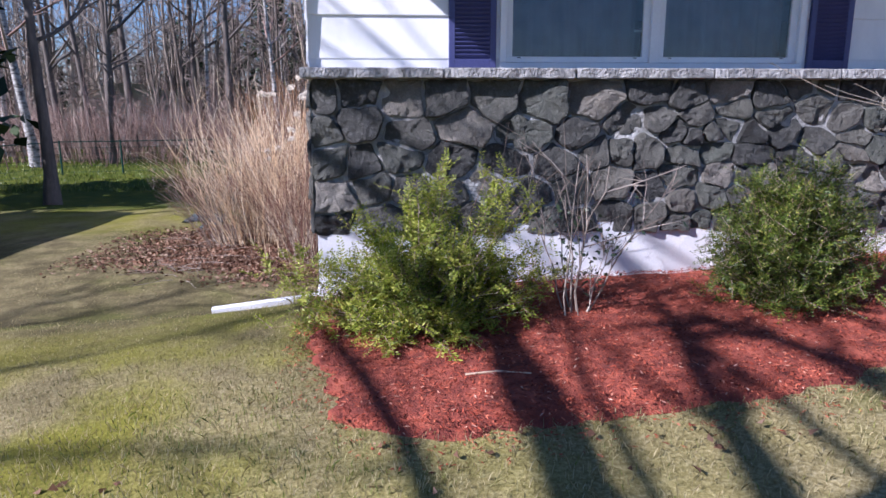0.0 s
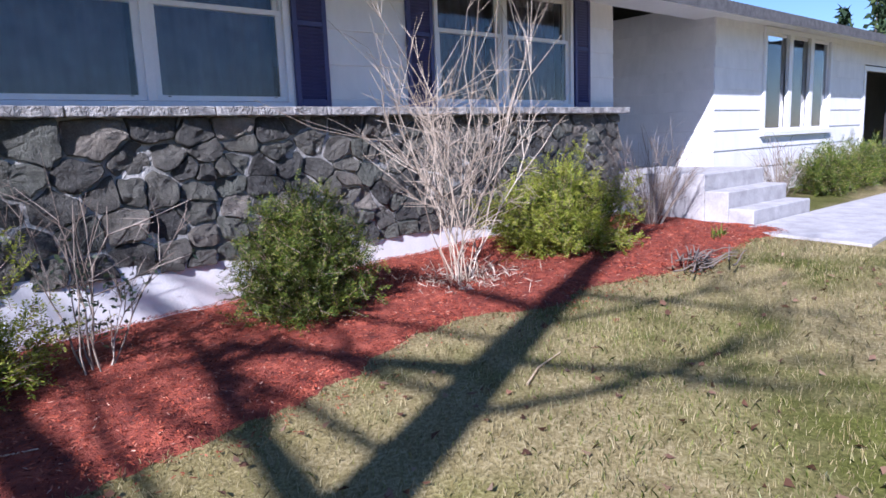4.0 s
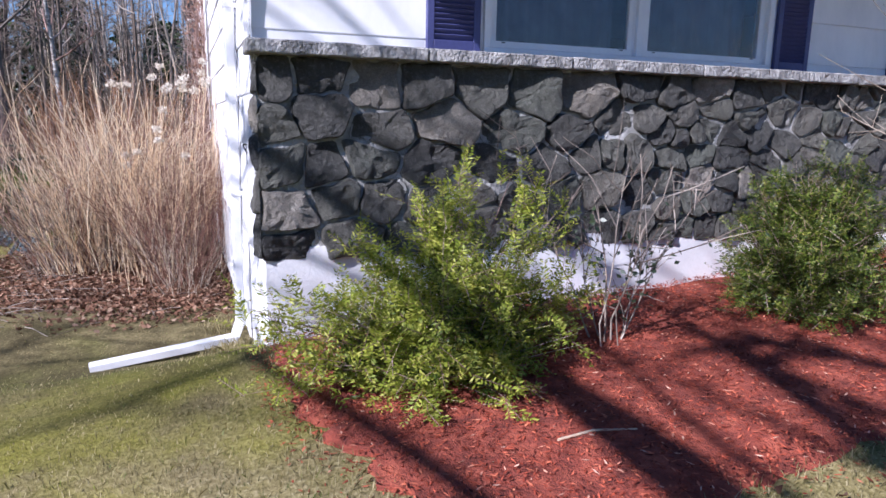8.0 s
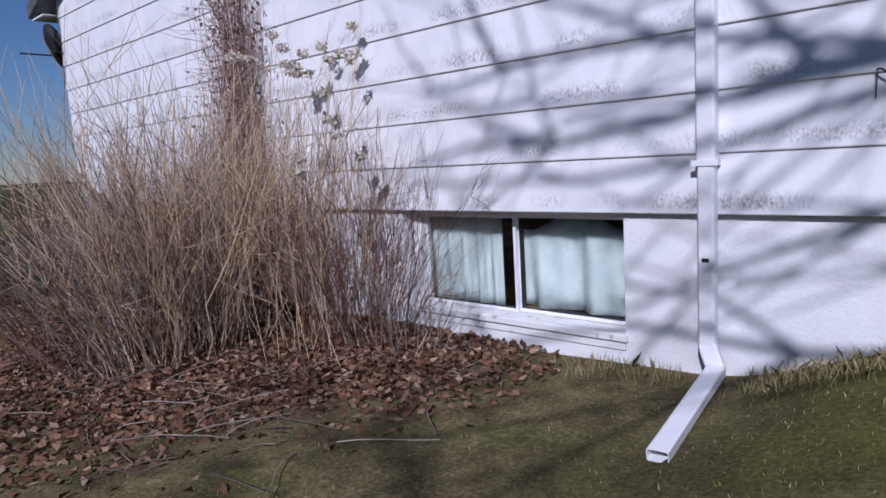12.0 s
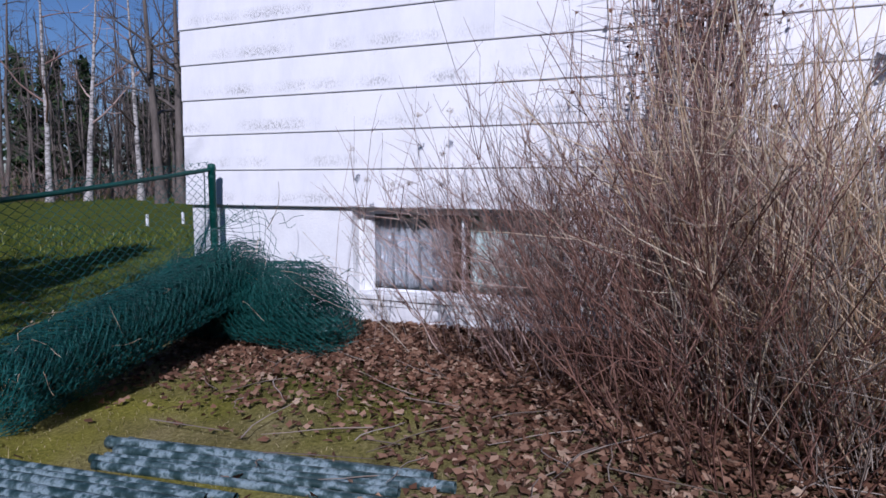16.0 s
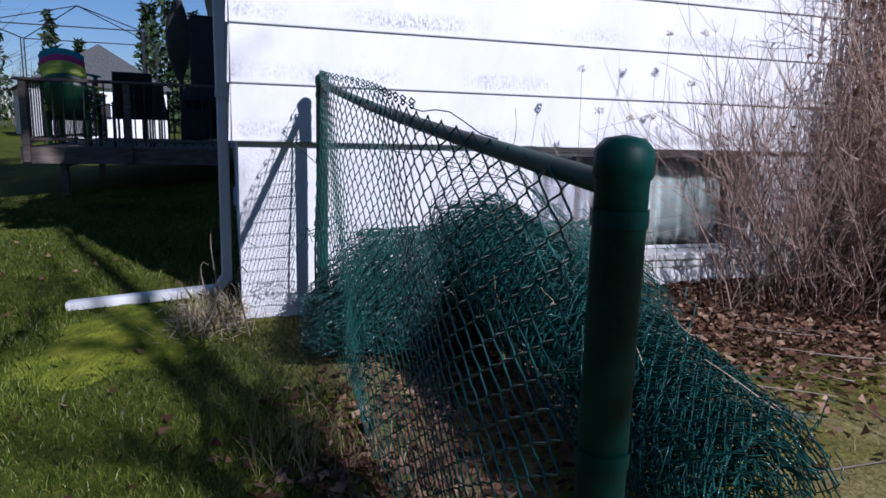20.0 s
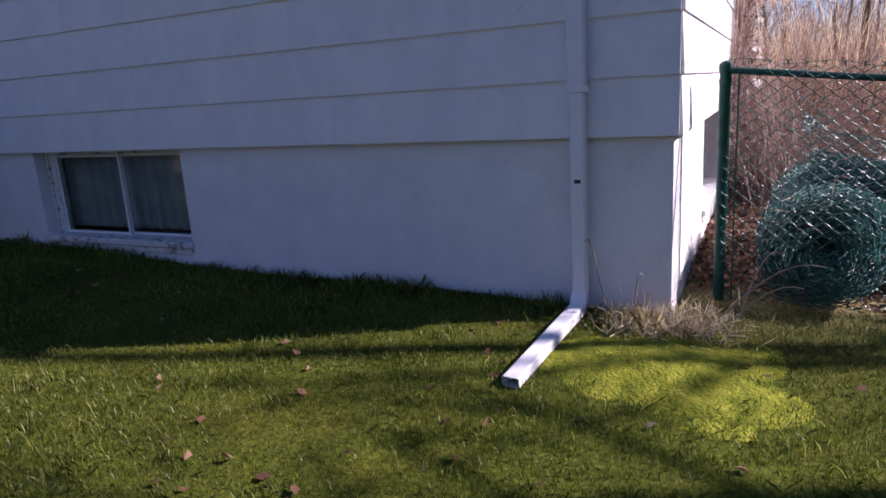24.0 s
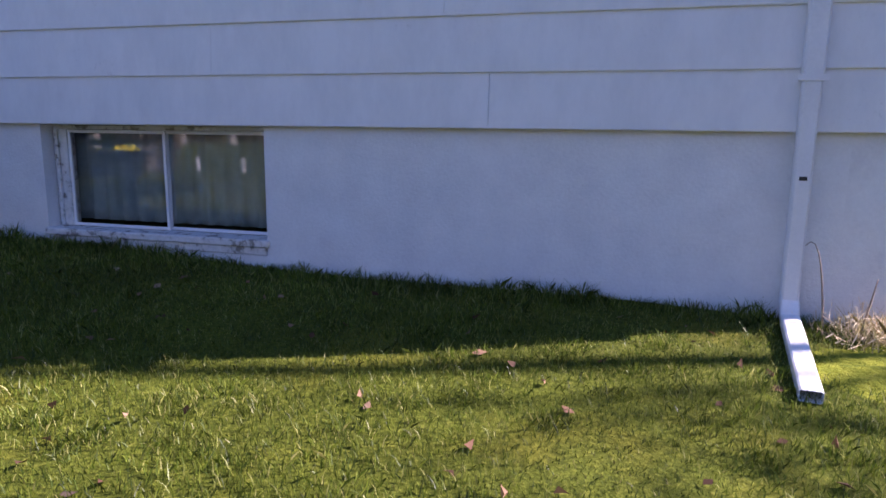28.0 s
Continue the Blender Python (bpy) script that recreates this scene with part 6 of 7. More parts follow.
def vine_column():
    g = np.random.default_rng(71)
    v = thing("climbing_vine", (0, 0, 0), "leafless climbing vine with dry leaves up the side wall", "vine")
    lines = []
    for i in range(75):
        y = 5.05 + g.normal(0, 0.2)
        z1 = g.uniform(1.2, 2.55)
        n = 14
        z = np.linspace(float(G(-0.1, y)), z1, n)
        wob = np.cumsum(g.normal(0, 0.035, n))
        x = -0.05 - np.abs(np.cumsum(g.normal(0, 0.02, n)))
        lines.append((np.stack([x, y + wob, z], -1), np.linspace(0.006, 0.0025, n)))
        for k in range(7):
            j = g.integers(4, n)
            t = np.linspace(0, 1, 5)[:, None]
            p = np.array([x[j], y + wob[j], z[j]]) + np.array([-abs(g.normal(0.1, 0.08)), g.normal(0, 0.3), g.uniform(-0.05, 0.3)]) * t
            lines.append((p + g.normal(0, 0.015, (5, 3)) * t, np.linspace(0.003, 0.0015, 5)))
    stuff(child("stem_tangle", tube_mesh("stem_tangle", lines, 4), "twig_brown", v))
    c = np.stack([-0.06 - np.abs(g.normal(0, 0.09, 700)), 5.05 + g.normal(0, 0.24, 700), g.uniform(-0.2, 2.5, 700)], -1)
    stuff(child("dry_leaves", np_mesh("dry_leaves", *cards(c, 0.045, 0.032, None, 1, 0.3, 72)), "litter", v, "clinging brown dry leaves"))
    cable = thing("wall_cable", (0, 0, 0), "thin dark cable running up the side wall", "cable")
    child("wire", tube_mesh("wire", [straight((-0.028, 4.98, -0.7), (-0.028, 5.02, EAVE - 0.1), 0.006)], 6), "blackmetal", cable)


vine_column()


def wall_hook():
    h = thing("wall_hook", (-0.016, 0.22, 0.60), "small rusty hook with a dangling wire on the side wall", "hook")
    t = np.linspace(0, 1, 7)
    child("hook", tube_mesh("hook", [(np.stack([-0.012 - 0.02 * np.sin(t * 3.1), -0.05 + 0.06 * t, -0.03 + 0.05 * np.sin(t * 1.9)], -1), np.full(7, 0.0045))], 6), "blackmetal", h)
    child("wire", tube_mesh("wire", [straight((-0.014, 0.008, 0.01), (-0.010, 0.012, -0.10), 0.0025)], 5), "blackmetal", h)


wall_hook()


def evergreen(name, at, size, twigs, seed, material, label, spikes=(), leaf=0.022, tall=1.0, shoots=5, lump=0.2, tips=0.3):
    """A yew: limbs from the root, side shoots along them, and flat two-ranked sprays of needles."""
    g = np.random.default_rng(seed)
    gz = float(G(*at))
    s = thing(name, (at[0], at[1], gz), label, "shrub", "evergreen shrubs in the mulch bed")
    ends = []
    for i in range(twigs):
        v = g.normal(size=3)
        v[2] = abs(v[2]) * tall + 0.10
        v /= np.linalg.norm(v)
        k = 1.06 * g.uniform(0.45, 1.0) ** 0.4 * (1 + lump * math.sin(5 * v[0] + seed) * math.cos(6 * v[1] + 1) + lump * 0.6 * math.sin(9 * v[2] + 4 * v[0]))
        ends.append(v * np.array(size) * k)
    for p in spikes:
        for k in range(9):
            ends.append(np.array(p) * g.uniform(0.72, 1.0) + g.normal(0, 0.045, 3))
    E = np.array(ends)
    n = len(E)
    mid = E * np.array([0.35, 0.35, 0.5]) + g.normal(0, 0.03, (n, 3))
    t = np.linspace(0, 1, 6)
    lines = [((2 * t * (1 - t))[:, None] * mid[i] + (t ** 2)[:, None] * E[i], np.linspace(0.006, 0.001, 6)) for i in range(0, n, 2)]
    # side shoots
    u = 1 - 0.62 * g.uniform(0, 1.0, (n, shoots)) ** 1.3
    base = (2 * u * (1 - u))[..., None] * mid[:, None] + (u ** 2)[..., None] * E[:, None]
    ax = (2 - 4 * u)[..., None] * mid[:, None] + 2 * u[..., None] * E[:, None]
    ax /= np.linalg.norm(ax, axis=2)[..., None]
    sd = ax * 0.45 + g.normal(0, 0.75, ax.shape) + np.array([0, 0, 0.25])
    sd /= np.linalg.norm(sd, axis=2)[..., None]
    sl = leaf * g.uniform(2.6, 5.5, (n, shoots, 1))
    base = base + g.normal(0, 0.02, base.shape)
    base, sd, sl = base.reshape(-1, 3), sd.reshape(-1, 3), sl.reshape(-1, 1)
    outer = (u.reshape(-1) > 1 - tips) | (g.uniform(size=len(base)) < 0.06)
    for i in range(0, len(base), 3):
        lines.append((base[i] + sd[i] * sl[i] * np.array([[0], [0.5], [1]]), np.array([0.0018, 0.0014, 0.0008])))
    stuff(child("branch_tangle", tube_mesh("branch_tangle", lines, 3), "twig_brown", s))
    flat = np.cross(sd, np.array([0, 0, 1.0]) + g.normal(0, 0.35, sd.shape))
    flat /= np.linalg.norm(flat, axis=1)[:, None]
    for nm, sel, m in (("needles", ~outer, material), ("young_needles", outer, "yew_tip" if material == "yew" else "yew")):
        b, d, L, fl = base[sel], sd[sel], sl[sel], flat[sel]
        q = 20
        f = np.tile(np.linspace(0.05, 1.0, q), len(b))[:, None]
        sg = np.tile(np.where(np.arange(q) % 2 == 0, 1.0, -1.0), len(b))[:, None]
        rep = lambda a: np.repeat(a, q, 0)
        C = rep(b) + rep(d) * rep(L) * f
        nd_ = rep(d) * 0.55 + rep(fl) * sg + g.normal(0, 0.22, C.shape)
        nd_ /= np.linalg.norm(nd_, axis=1)[:, None]
        wd = np.cross(nd_, np.cross(rep(d), rep(fl)) + g.normal(0, 0.5, C.shape))
        wd /= np.linalg.norm(wd, axis=1)[:, None] + 1e-9
        ll = leaf * g.uniform(0.7, 1.25, (len(C), 1)) * (1.1 - 0.45 * f)
        w = leaf * 0.13
        V = np.stack([C - wd * w * 0.6, C + nd_ * ll * 0.6 - wd * w, C + nd_ * ll, C + nd_ * ll * 0.6 + wd * w], 1).reshape(-1, 3)
        stuff(child(nm, np_mesh(nm, V, np.arange(4 * len(C)).reshape(-1, 4)), m, s))
    return s


evergreen("yew_shrub", (0.80, -0.98), (0.82, 0.52, 0.62), 330, 81, "yew", "yellow-green yew shrub with upright shoots at the corner", spikes=((0.10, 0.12, 1.12), (-0.12, 0.10, 0.92), (0.58, 0.15, 1.04), (0.66, 0.05, 0.86), (0.0, 0.0, 0.85), (-0.45, 0.1, 0.75)), leaf=0.036, shoots=8, lump=0.38, tips=0.32)
evergreen("boxed_yew_shrub", (3.16, -1.0), (0.55, 0.50, 0.82), 560, 82, "yew_dark", "rounded dark green clipped yew shrub", leaf=0.028, tall=1.6, shoots=10, lump=0.18, tips=0.12)
evergreen("yew_shrub", (5.85, -1.12), (0.76, 0.62, 0.72), 520, 83, "yew", "spreading bright green yew shrub near the steps", leaf=0.034, shoots=9, lump=0.34, tips=0.22)
for i, (x, y, sc) in enumerate(((12.6, -1.0, 0.7), (13.6, -1.0, 0.8), (14.7, -0.9, 0.75), (15.7, -0.95, 0.7))):
    evergreen("juniper_shrub", (x, y), (0.75, 0.5, 0.55 + 0.2 * sc), 160, 84 + i, "yew_dark", "low green juniper before the wing window", leaf=0.045, shoots=6)


def bare_shrub(name, at, seed, n, h, lean, r0, material, label, leaves=0, leaf_mat="broad", side=4, forks=0, wig=0.07):
    g = np.random.default_rng(seed)
    s = thing(name, (0, 0, 0), label, "shrub", "leafless shrubs in the mulch bed")
    ln, tips = stems(g, n, *at, 0.10, 0.08, h, lean, r0, side, wig, forks=forks, spread=0.5)
    extra = []
    for p, r in ln[: n * 2]:
        for k in range(2):
            j = g.integers(1, len(p) - 1)
            t = np.linspace(0, 1, 4)[:, None]
            extra.append((p[j] + (g.normal(0, 0.10, 3) + np.array([0, 0, 0.09])) * h * 0.8 * t, np.linspace(r0 * 0.45, r0 * 0.2, 4)))
    stuff(child("stem_tangle", tube_mesh("stem_tangle", ln + extra, 4), material, s))
    if leaves:
        lo = np.concatenate([p for p, r in ln])
        lo = lo[(lo[:, 2] < float(G(*at)) + 0.62 * h) & (lo[:, 2] > float(G(*at)) + 0.1 * h)]
        c = lo[g.integers(0, len(lo), leaves)] + g.normal(0, 0.04, (leaves, 3))
        stuff(child("leaves", np_mesh("leaves", *cards(c, 0.045, 0.024, None, 1, 0.2, seed + 1)), leaf_mat, s, "few leathery leaves"))
    return s


bare_shrub("rose_bush", (1.74, -0.95), 91, 9, 1.22, 0.50, 0.0065, "twig_grey", "leggy half-bare rose bush with a few dark leaves", leaves=190, side=4, forks=2, wig=0.22)
bare_shrub("forsythia_bush", (4.42, -1.30), 92, 17, 2.15, 0.40, 0.0066, "twig_pale", "tall pale leafless shrub with fanning stems", side=6, forks=4, wig=0.24)
bare_shrub("twiggy_bush", (7.75, -0.95), 93, 60, 1.15, 0.55, 0.005, "twig_grey", "grey leafless twiggy bush beside the steps", side=4)
bare_shrub("twiggy_bush", (11.6, -0.8), 94, 45, 0.9, 0.5, 0.005, "twig_grey", "grey leafless bush under the wing wall", side=3)


def small_things():
    g = np.random.default_rng(101)
    # dead leaves and twigs round the foot of the pale shrub
    a = g.normal(0, 0.20, (500, 2)) + np.array([4.45, -1.35])
    z = G(a[:, 0], a[:, 1]) + 0.045 + g.uniform(0, 0.07, 500)
    tagged(tag_mesh(new("shrub_foot_litter", np_mesh("shrub_foot_litter", *cards(np.c_[a, z], 0.09, 0.007, (0, 0, 0.2), 1, 0.2, 3))), "twig_pale"), "dry straw gathered under the pale shrub", "litter", kind="stuff")
    lines = []
    for i in range(34):
        c = np.array([6.15, -2.42]) + g.normal(0, 0.10, 2)
        th = 0.25 + g.normal(0, 0.28)
        L = g.uniform(0.3, 0.75)
        t = np.linspace(-0.5, 0.5, 6)
        x, y = c[0] + np.cos(th) * L * t, c[1] + np.sin(th) * L * t
        lines.append((np.stack([x, y, G(x, y) + 0.02 + g.uniform(0, 0.10) + 0.02 * np.sin(t * 6)], -1), np.linspace(0.008, 0.004, 6)))
    b = thing("stick_pile", (0, 0, 0), "small pile of grey sticks at the bed's edge", "sticks")
    for ln in lines:
        child("stick", tube_mesh("stick", [ln], 5), "twig_grey", b)
    for pts, r, lab in (([(0.95, -1.80), (1.12, -1.79), (1.29, -1.85)], 0.006, "pale curved stick lying on the mulch"), ([(0.30, 11.42), (0.2, 11.3), (0.07, 11.16)], 0.006, "pale broken stick on the green lawn"),
                        ([(3.3, -3.0), (3.5, -2.9), (3.75, -2.85)], 0.006, "thin twig on the front lawn")):
        x, y = np.array(pts)[:, 0], np.array(pts)[:, 1]
        st = thing("stick", (0, 0, 0), lab, "stick")
        child("twig", tube_mesh("twig", [(np.stack([x, y, G(x, y) + 0.05 if y[0] > -2 else G(x, y) + 0.025], -1), np.array([r, r * 0.9, r * 0.5]))], 6), "twig_tan", st)
    for i, (x, y, c) in enumerate(((7.3, -1.95, 1), (7.55, -1.9, 1))):
        p = thing("bulb_sprout", (x, y, float(G(x, y))), "young green bulb leaves coming up through the mulch", "plant", "bulb sprouts")
        q = np.stack([g.normal(0, 0.03, 16), g.normal(0, 0.03, 16), np.full(16, 0.02)], -1)
        child("leaves", np_mesh("leaves", *cards(q, 0.13, 0.02, (0, 0, 2.2), 0.7, 0.1, 7 + i)), "grass_green", p)
    sh = thing("rose_shoots", (0, 0, 0), "two young bare shoots by the back downspout", "plant")
    ln = []
    for x0, y0, dx, h in ((0.35, 9.45, 0.12, 0.45), (0.2, 9.5, -0.05, 0.3), (-0.25, 9.4, -0.35, 0.25), (-0.2, 9.35, -0.5, 0.35), (-0.3, 9.3, -0.2, 0.4)):
        t = np.linspace(0, 1, 8)
        ln.append((np.stack([x0 + dx * t, y0 + 0.05 * np.sin(t * 3), float(G(x0, y0)) + h * np.sin(t * 1.9)], -1), np.linspace(0.006, 0.002, 8)))
    for l1 in ln:
        child("shoot", tube_mesh("shoot", [l1], 5), "twig_grey", sh)
    mound = g.normal(0, 1, (900, 2)) * np.array([0.16, 0.10]) + np.array([0.02, 9.52])
    z = G(mound[:, 0], mound[:, 1]) + np.abs(g.normal(0, 0.04, 900))
    tagged(tag_mesh(new("dead_grass_clump", np_mesh("dead_grass_clump", *cards(np.c_[mound, z], 0.10, 0.006, (0, 0, 0.3), 1, 0.1, 9))), "twig_tan"), "tuft of matted dead grass at the back corner", "grass clump", kind="stuff")


small_things()


# ---- trees ----
def limb_lines(g, p0, d0, L, r, depth, out, droop=0.0, wob=0.13):
    """A limb that bends and forks into finer ones."""
    n = 7 if depth > 1 else 5
    p, d = np.array(p0, float), np.array(d0, float)
    pts = [p]
    for i in range(n - 1):
        d = d + g.normal(0, wob, 3) + np.array([0, 0, 0.05 - droop])
        d /= np.linalg.norm(d)
        p = p + d * L / (n - 1)
        pts.append(p)
    pts = np.array(pts)
    out.setdefault(depth, []).append((pts, np.linspace(r, r * 0.35, n)))
    if depth:
        for k in range(5 if depth > 1 else 4):
            j = g.integers(2, n)
            dd = (pts[j] - pts[j - 1]) / (L / (n - 1)) + g.normal(0, 0.55, 3)
            dd /= np.linalg.norm(dd)
            limb_lines(g, pts[j], dd, L * g.uniform(0.35, 0.6), r * 0.45, depth - 1, out, droop)


def tree(name, x, y, h, r, seed, label, bark="bark", lean=(0, 0), limbs=9, first=0.35, reach=0.35, depth=2, given=(), group="", base=None):
    """A leafless tree: tapered trunk with flared foot, limbs, and a fine open crown."""
    g = np.random.default_rng(seed)
    z0 = float(G(x, y)) if base is None else base
    t = thing(name, (x, y, z0), label, "tree", group)
    s = np.linspace(0, 1, 12)
    wob = np.cumsum(g.normal(0, 0.012 * h / 10, (12, 2)), 0)
    wob[0] = 0
    pts = np.stack([lean[0] * h * s + wob[:, 0], lean[1] * h * s + wob[:, 1], h * s - 0.1 * (s == 0)], -1)
    rad = r * (1 - 0.85 * s) + r * 0.5 * np.exp(-s * h / 0.35)
    child("trunk", tube_mesh("trunk", [(pts, rad)], 10), bark, t, "", True)
    out = {}
    for k in range(limbs):
        u = g.uniform(first, 0.97)
        p = np.array([np.interp(u, s, pts[:, i]) for i in range(3)])
        a = k * 2.4 + g.uniform(-0.4, 0.4)
        d = np.array([math.cos(a), math.sin(a), g.uniform(0.35, 0.9)])
        limb_lines(g, p, d / np.linalg.norm(d), h * reach * (1.15 - u * 0.75), r * (1 - 0.8 * u) * 0.55, depth, out)
    for p0, d0, L, rr in given:
        limb_lines(g, p0, np.array(d0) / np.linalg.norm(d0), L, rr, depth, out, 0.05, 0.08)
    for lv, nm in ((2, "limb_crown"), (1, "branch_crown"), (0, "twig_crown")):
        if lv in out:
            stuff(child(nm, tube_mesh(nm, out[lv], (3, 4, 7)[lv]), bark if bark != "birch" or lv == 2 else "twig_brown", t, "", lv == 2))
    return t


# the big shade trees beside the camera's way
tree("maple_tree", -4.2, -5.9, 11.0, 0.31, 201, "large bare maple casting shade over the front lawn", limbs=5, first=0.72, reach=0.30,
     given=(((0, 0, 5.19), (-0.46, 0.67, 0.58), 2.6, 0.085), ((0, 0, 6.34), (-0.80, 0.49, 0.34), 2.2, 0.085), ((0, 0, 7.16), (-0.57, 0.73, 0.37), 2.2, 0.06), ((0, 0, 4.86), (-0.68, 0.70, 0.25), 4.6, 0.09),
            ((0, 0, 5.93), (0.39, -0.80, 0.46), 1.8, 0.045), ((0, 0, 6.5), (-0.01, -0.93, 0.37), 2.1, 0.045), ((0, 0, 7.57), (-0.10, -0.98, 0.16), 2.2, 0.04), ((0, 0, 6.91), (0.23, -0.80, 0.55), 2.4, 0.035),
            ((0, 0, 4.9), (-0.25, 0.9, 0.33), 4.6, 0.035), ((0, 0, 5.6), (-0.45, 0.85, 0.28), 4.6, 0.035), ((0, 0, 6.1), (-0.55, 0.8, 0.2), 4.4, 0.035), ((0, 0, 6.7), (-0.6, 0.75, 0.2), 4.2, 0.03),
            ((0, 0, 4.2), (-0.33, 0.90, 0.29), 5.2, 0.05), ((0, 0, 4.6), (-0.30, 0.91, 0.30), 6.3, 0.05)), group="shade trees")
tree("maple_tree", -15.6, -4.4, 13.0, 0.075, 202, "bare maple casting branch shadows on the side wall", lean=(0, -0.2), limbs=2, first=0.9, reach=0.3,
     given=[((0, -0.2 * (7.4 + 0.34 * k), 7.4 + 0.34 * k), (math.cos(2.4 * k), math.sin(2.4 * k), 0.5), 4.0 - 0.1 * k, 0.06) for k in range(7)], group="shade trees")
tree("maple_tree", -8.3, 9.2, 9.0, 0.17, 203, "bare maple beyond the side yard", limbs=11, first=0.35, reach=0.38, group="shade trees")
tree("maple_tree", -8.3, 7.4, 9.0, 0.15, 206, "slim bare maple whose shadow crosses the back lawn", limbs=11, first=0.3, reach=0.2, group="shade trees")
tree("maple_tree", -8.6, 6.3, 8.0, 0.13, 207, "slim bare maple at the edge of the side yard", limbs=12, first=0.4, reach=0.16, group="shade trees")
tree("maple_tree", -7.5, 11.5, 8.5, 0.15, 204, "bare maple shading the back lawn", limbs=10, first=0.35, reach=0.4, group="shade trees")
tree("maple_tree", -3.0, -13.0, 11.0, 0.22, 205, "bare maple on the street side", limbs=10, first=0.35, reach=0.36, group="shade trees")


def added_shade_pine():
    """An unseen pine, added to shade the deck: leaning bare stem, high dense crown."""
    g = np.random.default_rng(431)
    z0 = float(G(-7.7, 7.0))
    t = thing("deck_shade_pine", (-7.7, 7.0, z0), "unseen tall leaning pine with a bare stem and high dense crown, added to shade the deck", "tree", "shade trees")
    s = np.linspace(0, 1, 12)
    pts = np.stack([0.05 * np.sin(s * 9), -1.9 * s ** 1.1, 18.2 * s - 0.1 * (s == 0)], -1)
    child("trunk", tube_mesh("trunk", [(pts, 0.09 * (1 - 0.75 * s) + 0.06 * np.exp(-s * 40))], 10), "bark", t, "", True)
    C, boughs = [], []
    for k in range(64):
        u = g.uniform(0.64, 0.98)
        p = np.array([np.interp(u, s, pts[:, i]) for i in range(3)])
        a = k * 2.4
        L = 2.5 * (1.12 - u) / 0.48 * g.uniform(0.7, 1.1) + 0.9
        f = np.linspace(0, 1, 5)[:, None]
        d = np.array([math.cos(a), math.sin(a), g.uniform(0.0, 0.3)])
        b = p + d * L * f + np.array([0, 0, -0.12 * L]) * f ** 2
        boughs.append((b, np.linspace(0.03, 0.008, 5)))
        q = g.uniform(0.25, 1.05, 46)[:, None]
        C.append(p + d * L * q + g.normal(0, 0.22, (46, 3)))
    stuff(child("bough_crown", tube_mesh("bough_crown", boughs, 4), "bark", t))
    stuff(child("needle_crown", np_mesh("needle_crown", *cards(np.concatenate(C), 0.42, 0.22, (0, 0, 0.15), 1.0, 0.25, 432)), "pine", t, "dark green needle tufts"))


added_shade_pine()


def shed():
    """Neighbouring outbuilding whose roof shades the side lawn."""
    s = thing("garden_shed", (-11.3, 1.4, -1.2), "plain neighbouring shed with a low pitched roof", "shed")
    part("walls", boxes((-2.6, 2.6, -5.2, 5.2, -0.4, 2.9)), "siding", s)
    bm = bmesh.new()
    v = [bm.verts.new(c) for c in ((-2.9, -5.4, 3.05), (2.9, -5.4, 3.05), (0, -5.4, 4.0), (-2.9, 5.4, 3.05), (2.9, 5.4, 3.05), (0, 5.4, 4.0))]
    for f in ((0, 1, 2), (5, 4, 3), (0, 2, 5, 3), (1, 4, 5, 2), (0, 3, 4, 1)):
        bm.faces.new([v[i] for i in f])
    bmesh.ops.recalc_face_normals(bm, faces=bm.faces)
    part("roof", bm, "shingle", s)


shed()

# woods at the end of the side yard
for i, (x, y, h, r, lean, bk) in enumerate((
        (-14.1, 24.2, 13, 0.20, (-0.10, 0.0), "birch"), (-13.4, 28.5, 13, 0.16, (-0.09, 0.0), "bark"), (-12.9, 29.3, 14, 0.26, (0.01, 0), "bark"), (-12.6, 31.2, 14, 0.22, (-0.02, 0), "bark"),
        (-15.6, 30.0, 13, 0.18, (-0.07, 0), "bark"), (-9.3, 33.0, 13, 0.12, (0.02, 0), "birch"), (-7.6, 31.0, 14, 0.2, (0.0, 0), "bark"), (-10.8, 36.0, 15, 0.22, (0.02, 0), "bark"),
        (-5.6, 34.0, 13, 0.15, (-0.06, 0), "birch"), (-17.0, 26.0, 12, 0.2, (0.03, 0), "bark"), (-18.8, 31.0, 13, 0.2, (0.0, 0), "birch"), (-11.6, 25.6, 11, 0.12, (0.05, 0), "bark"),
        (23.0, 39.0, 13, 0.20, (0.10, 0.0), "birch"), (21.3, 31.6, 13, 0.26, (-0.03, 0.02), "bark"), (21.9, 30.9, 13, 0.24, (0.02, 0), "bark"), (17.8, 25.2, 11, 0.27, (-0.10, 0.05), "bark"),
        (25.5, 31.5, 13, 0.22, (0.0, 0), "birch"), (20.6, 39.0, 13, 0.18, (0.02, 0), "birch"), (28.0, 36.0, 14, 0.2, (0.01, 0), "bark"), (24.5, 36.5, 13, 0.18, (-0.02, 0), "birch"))):
    tree("birch_tree" if bk == "birch" else "ash_tree", x, y, h, r, 300 + i, "white-barked birch at the wood's edge" if bk == "birch" else "bare grey-brown tree at the wood's edge", bk, lean, limbs=9, first=0.3, reach=0.28, depth=1, group="trees at the wood's edge")


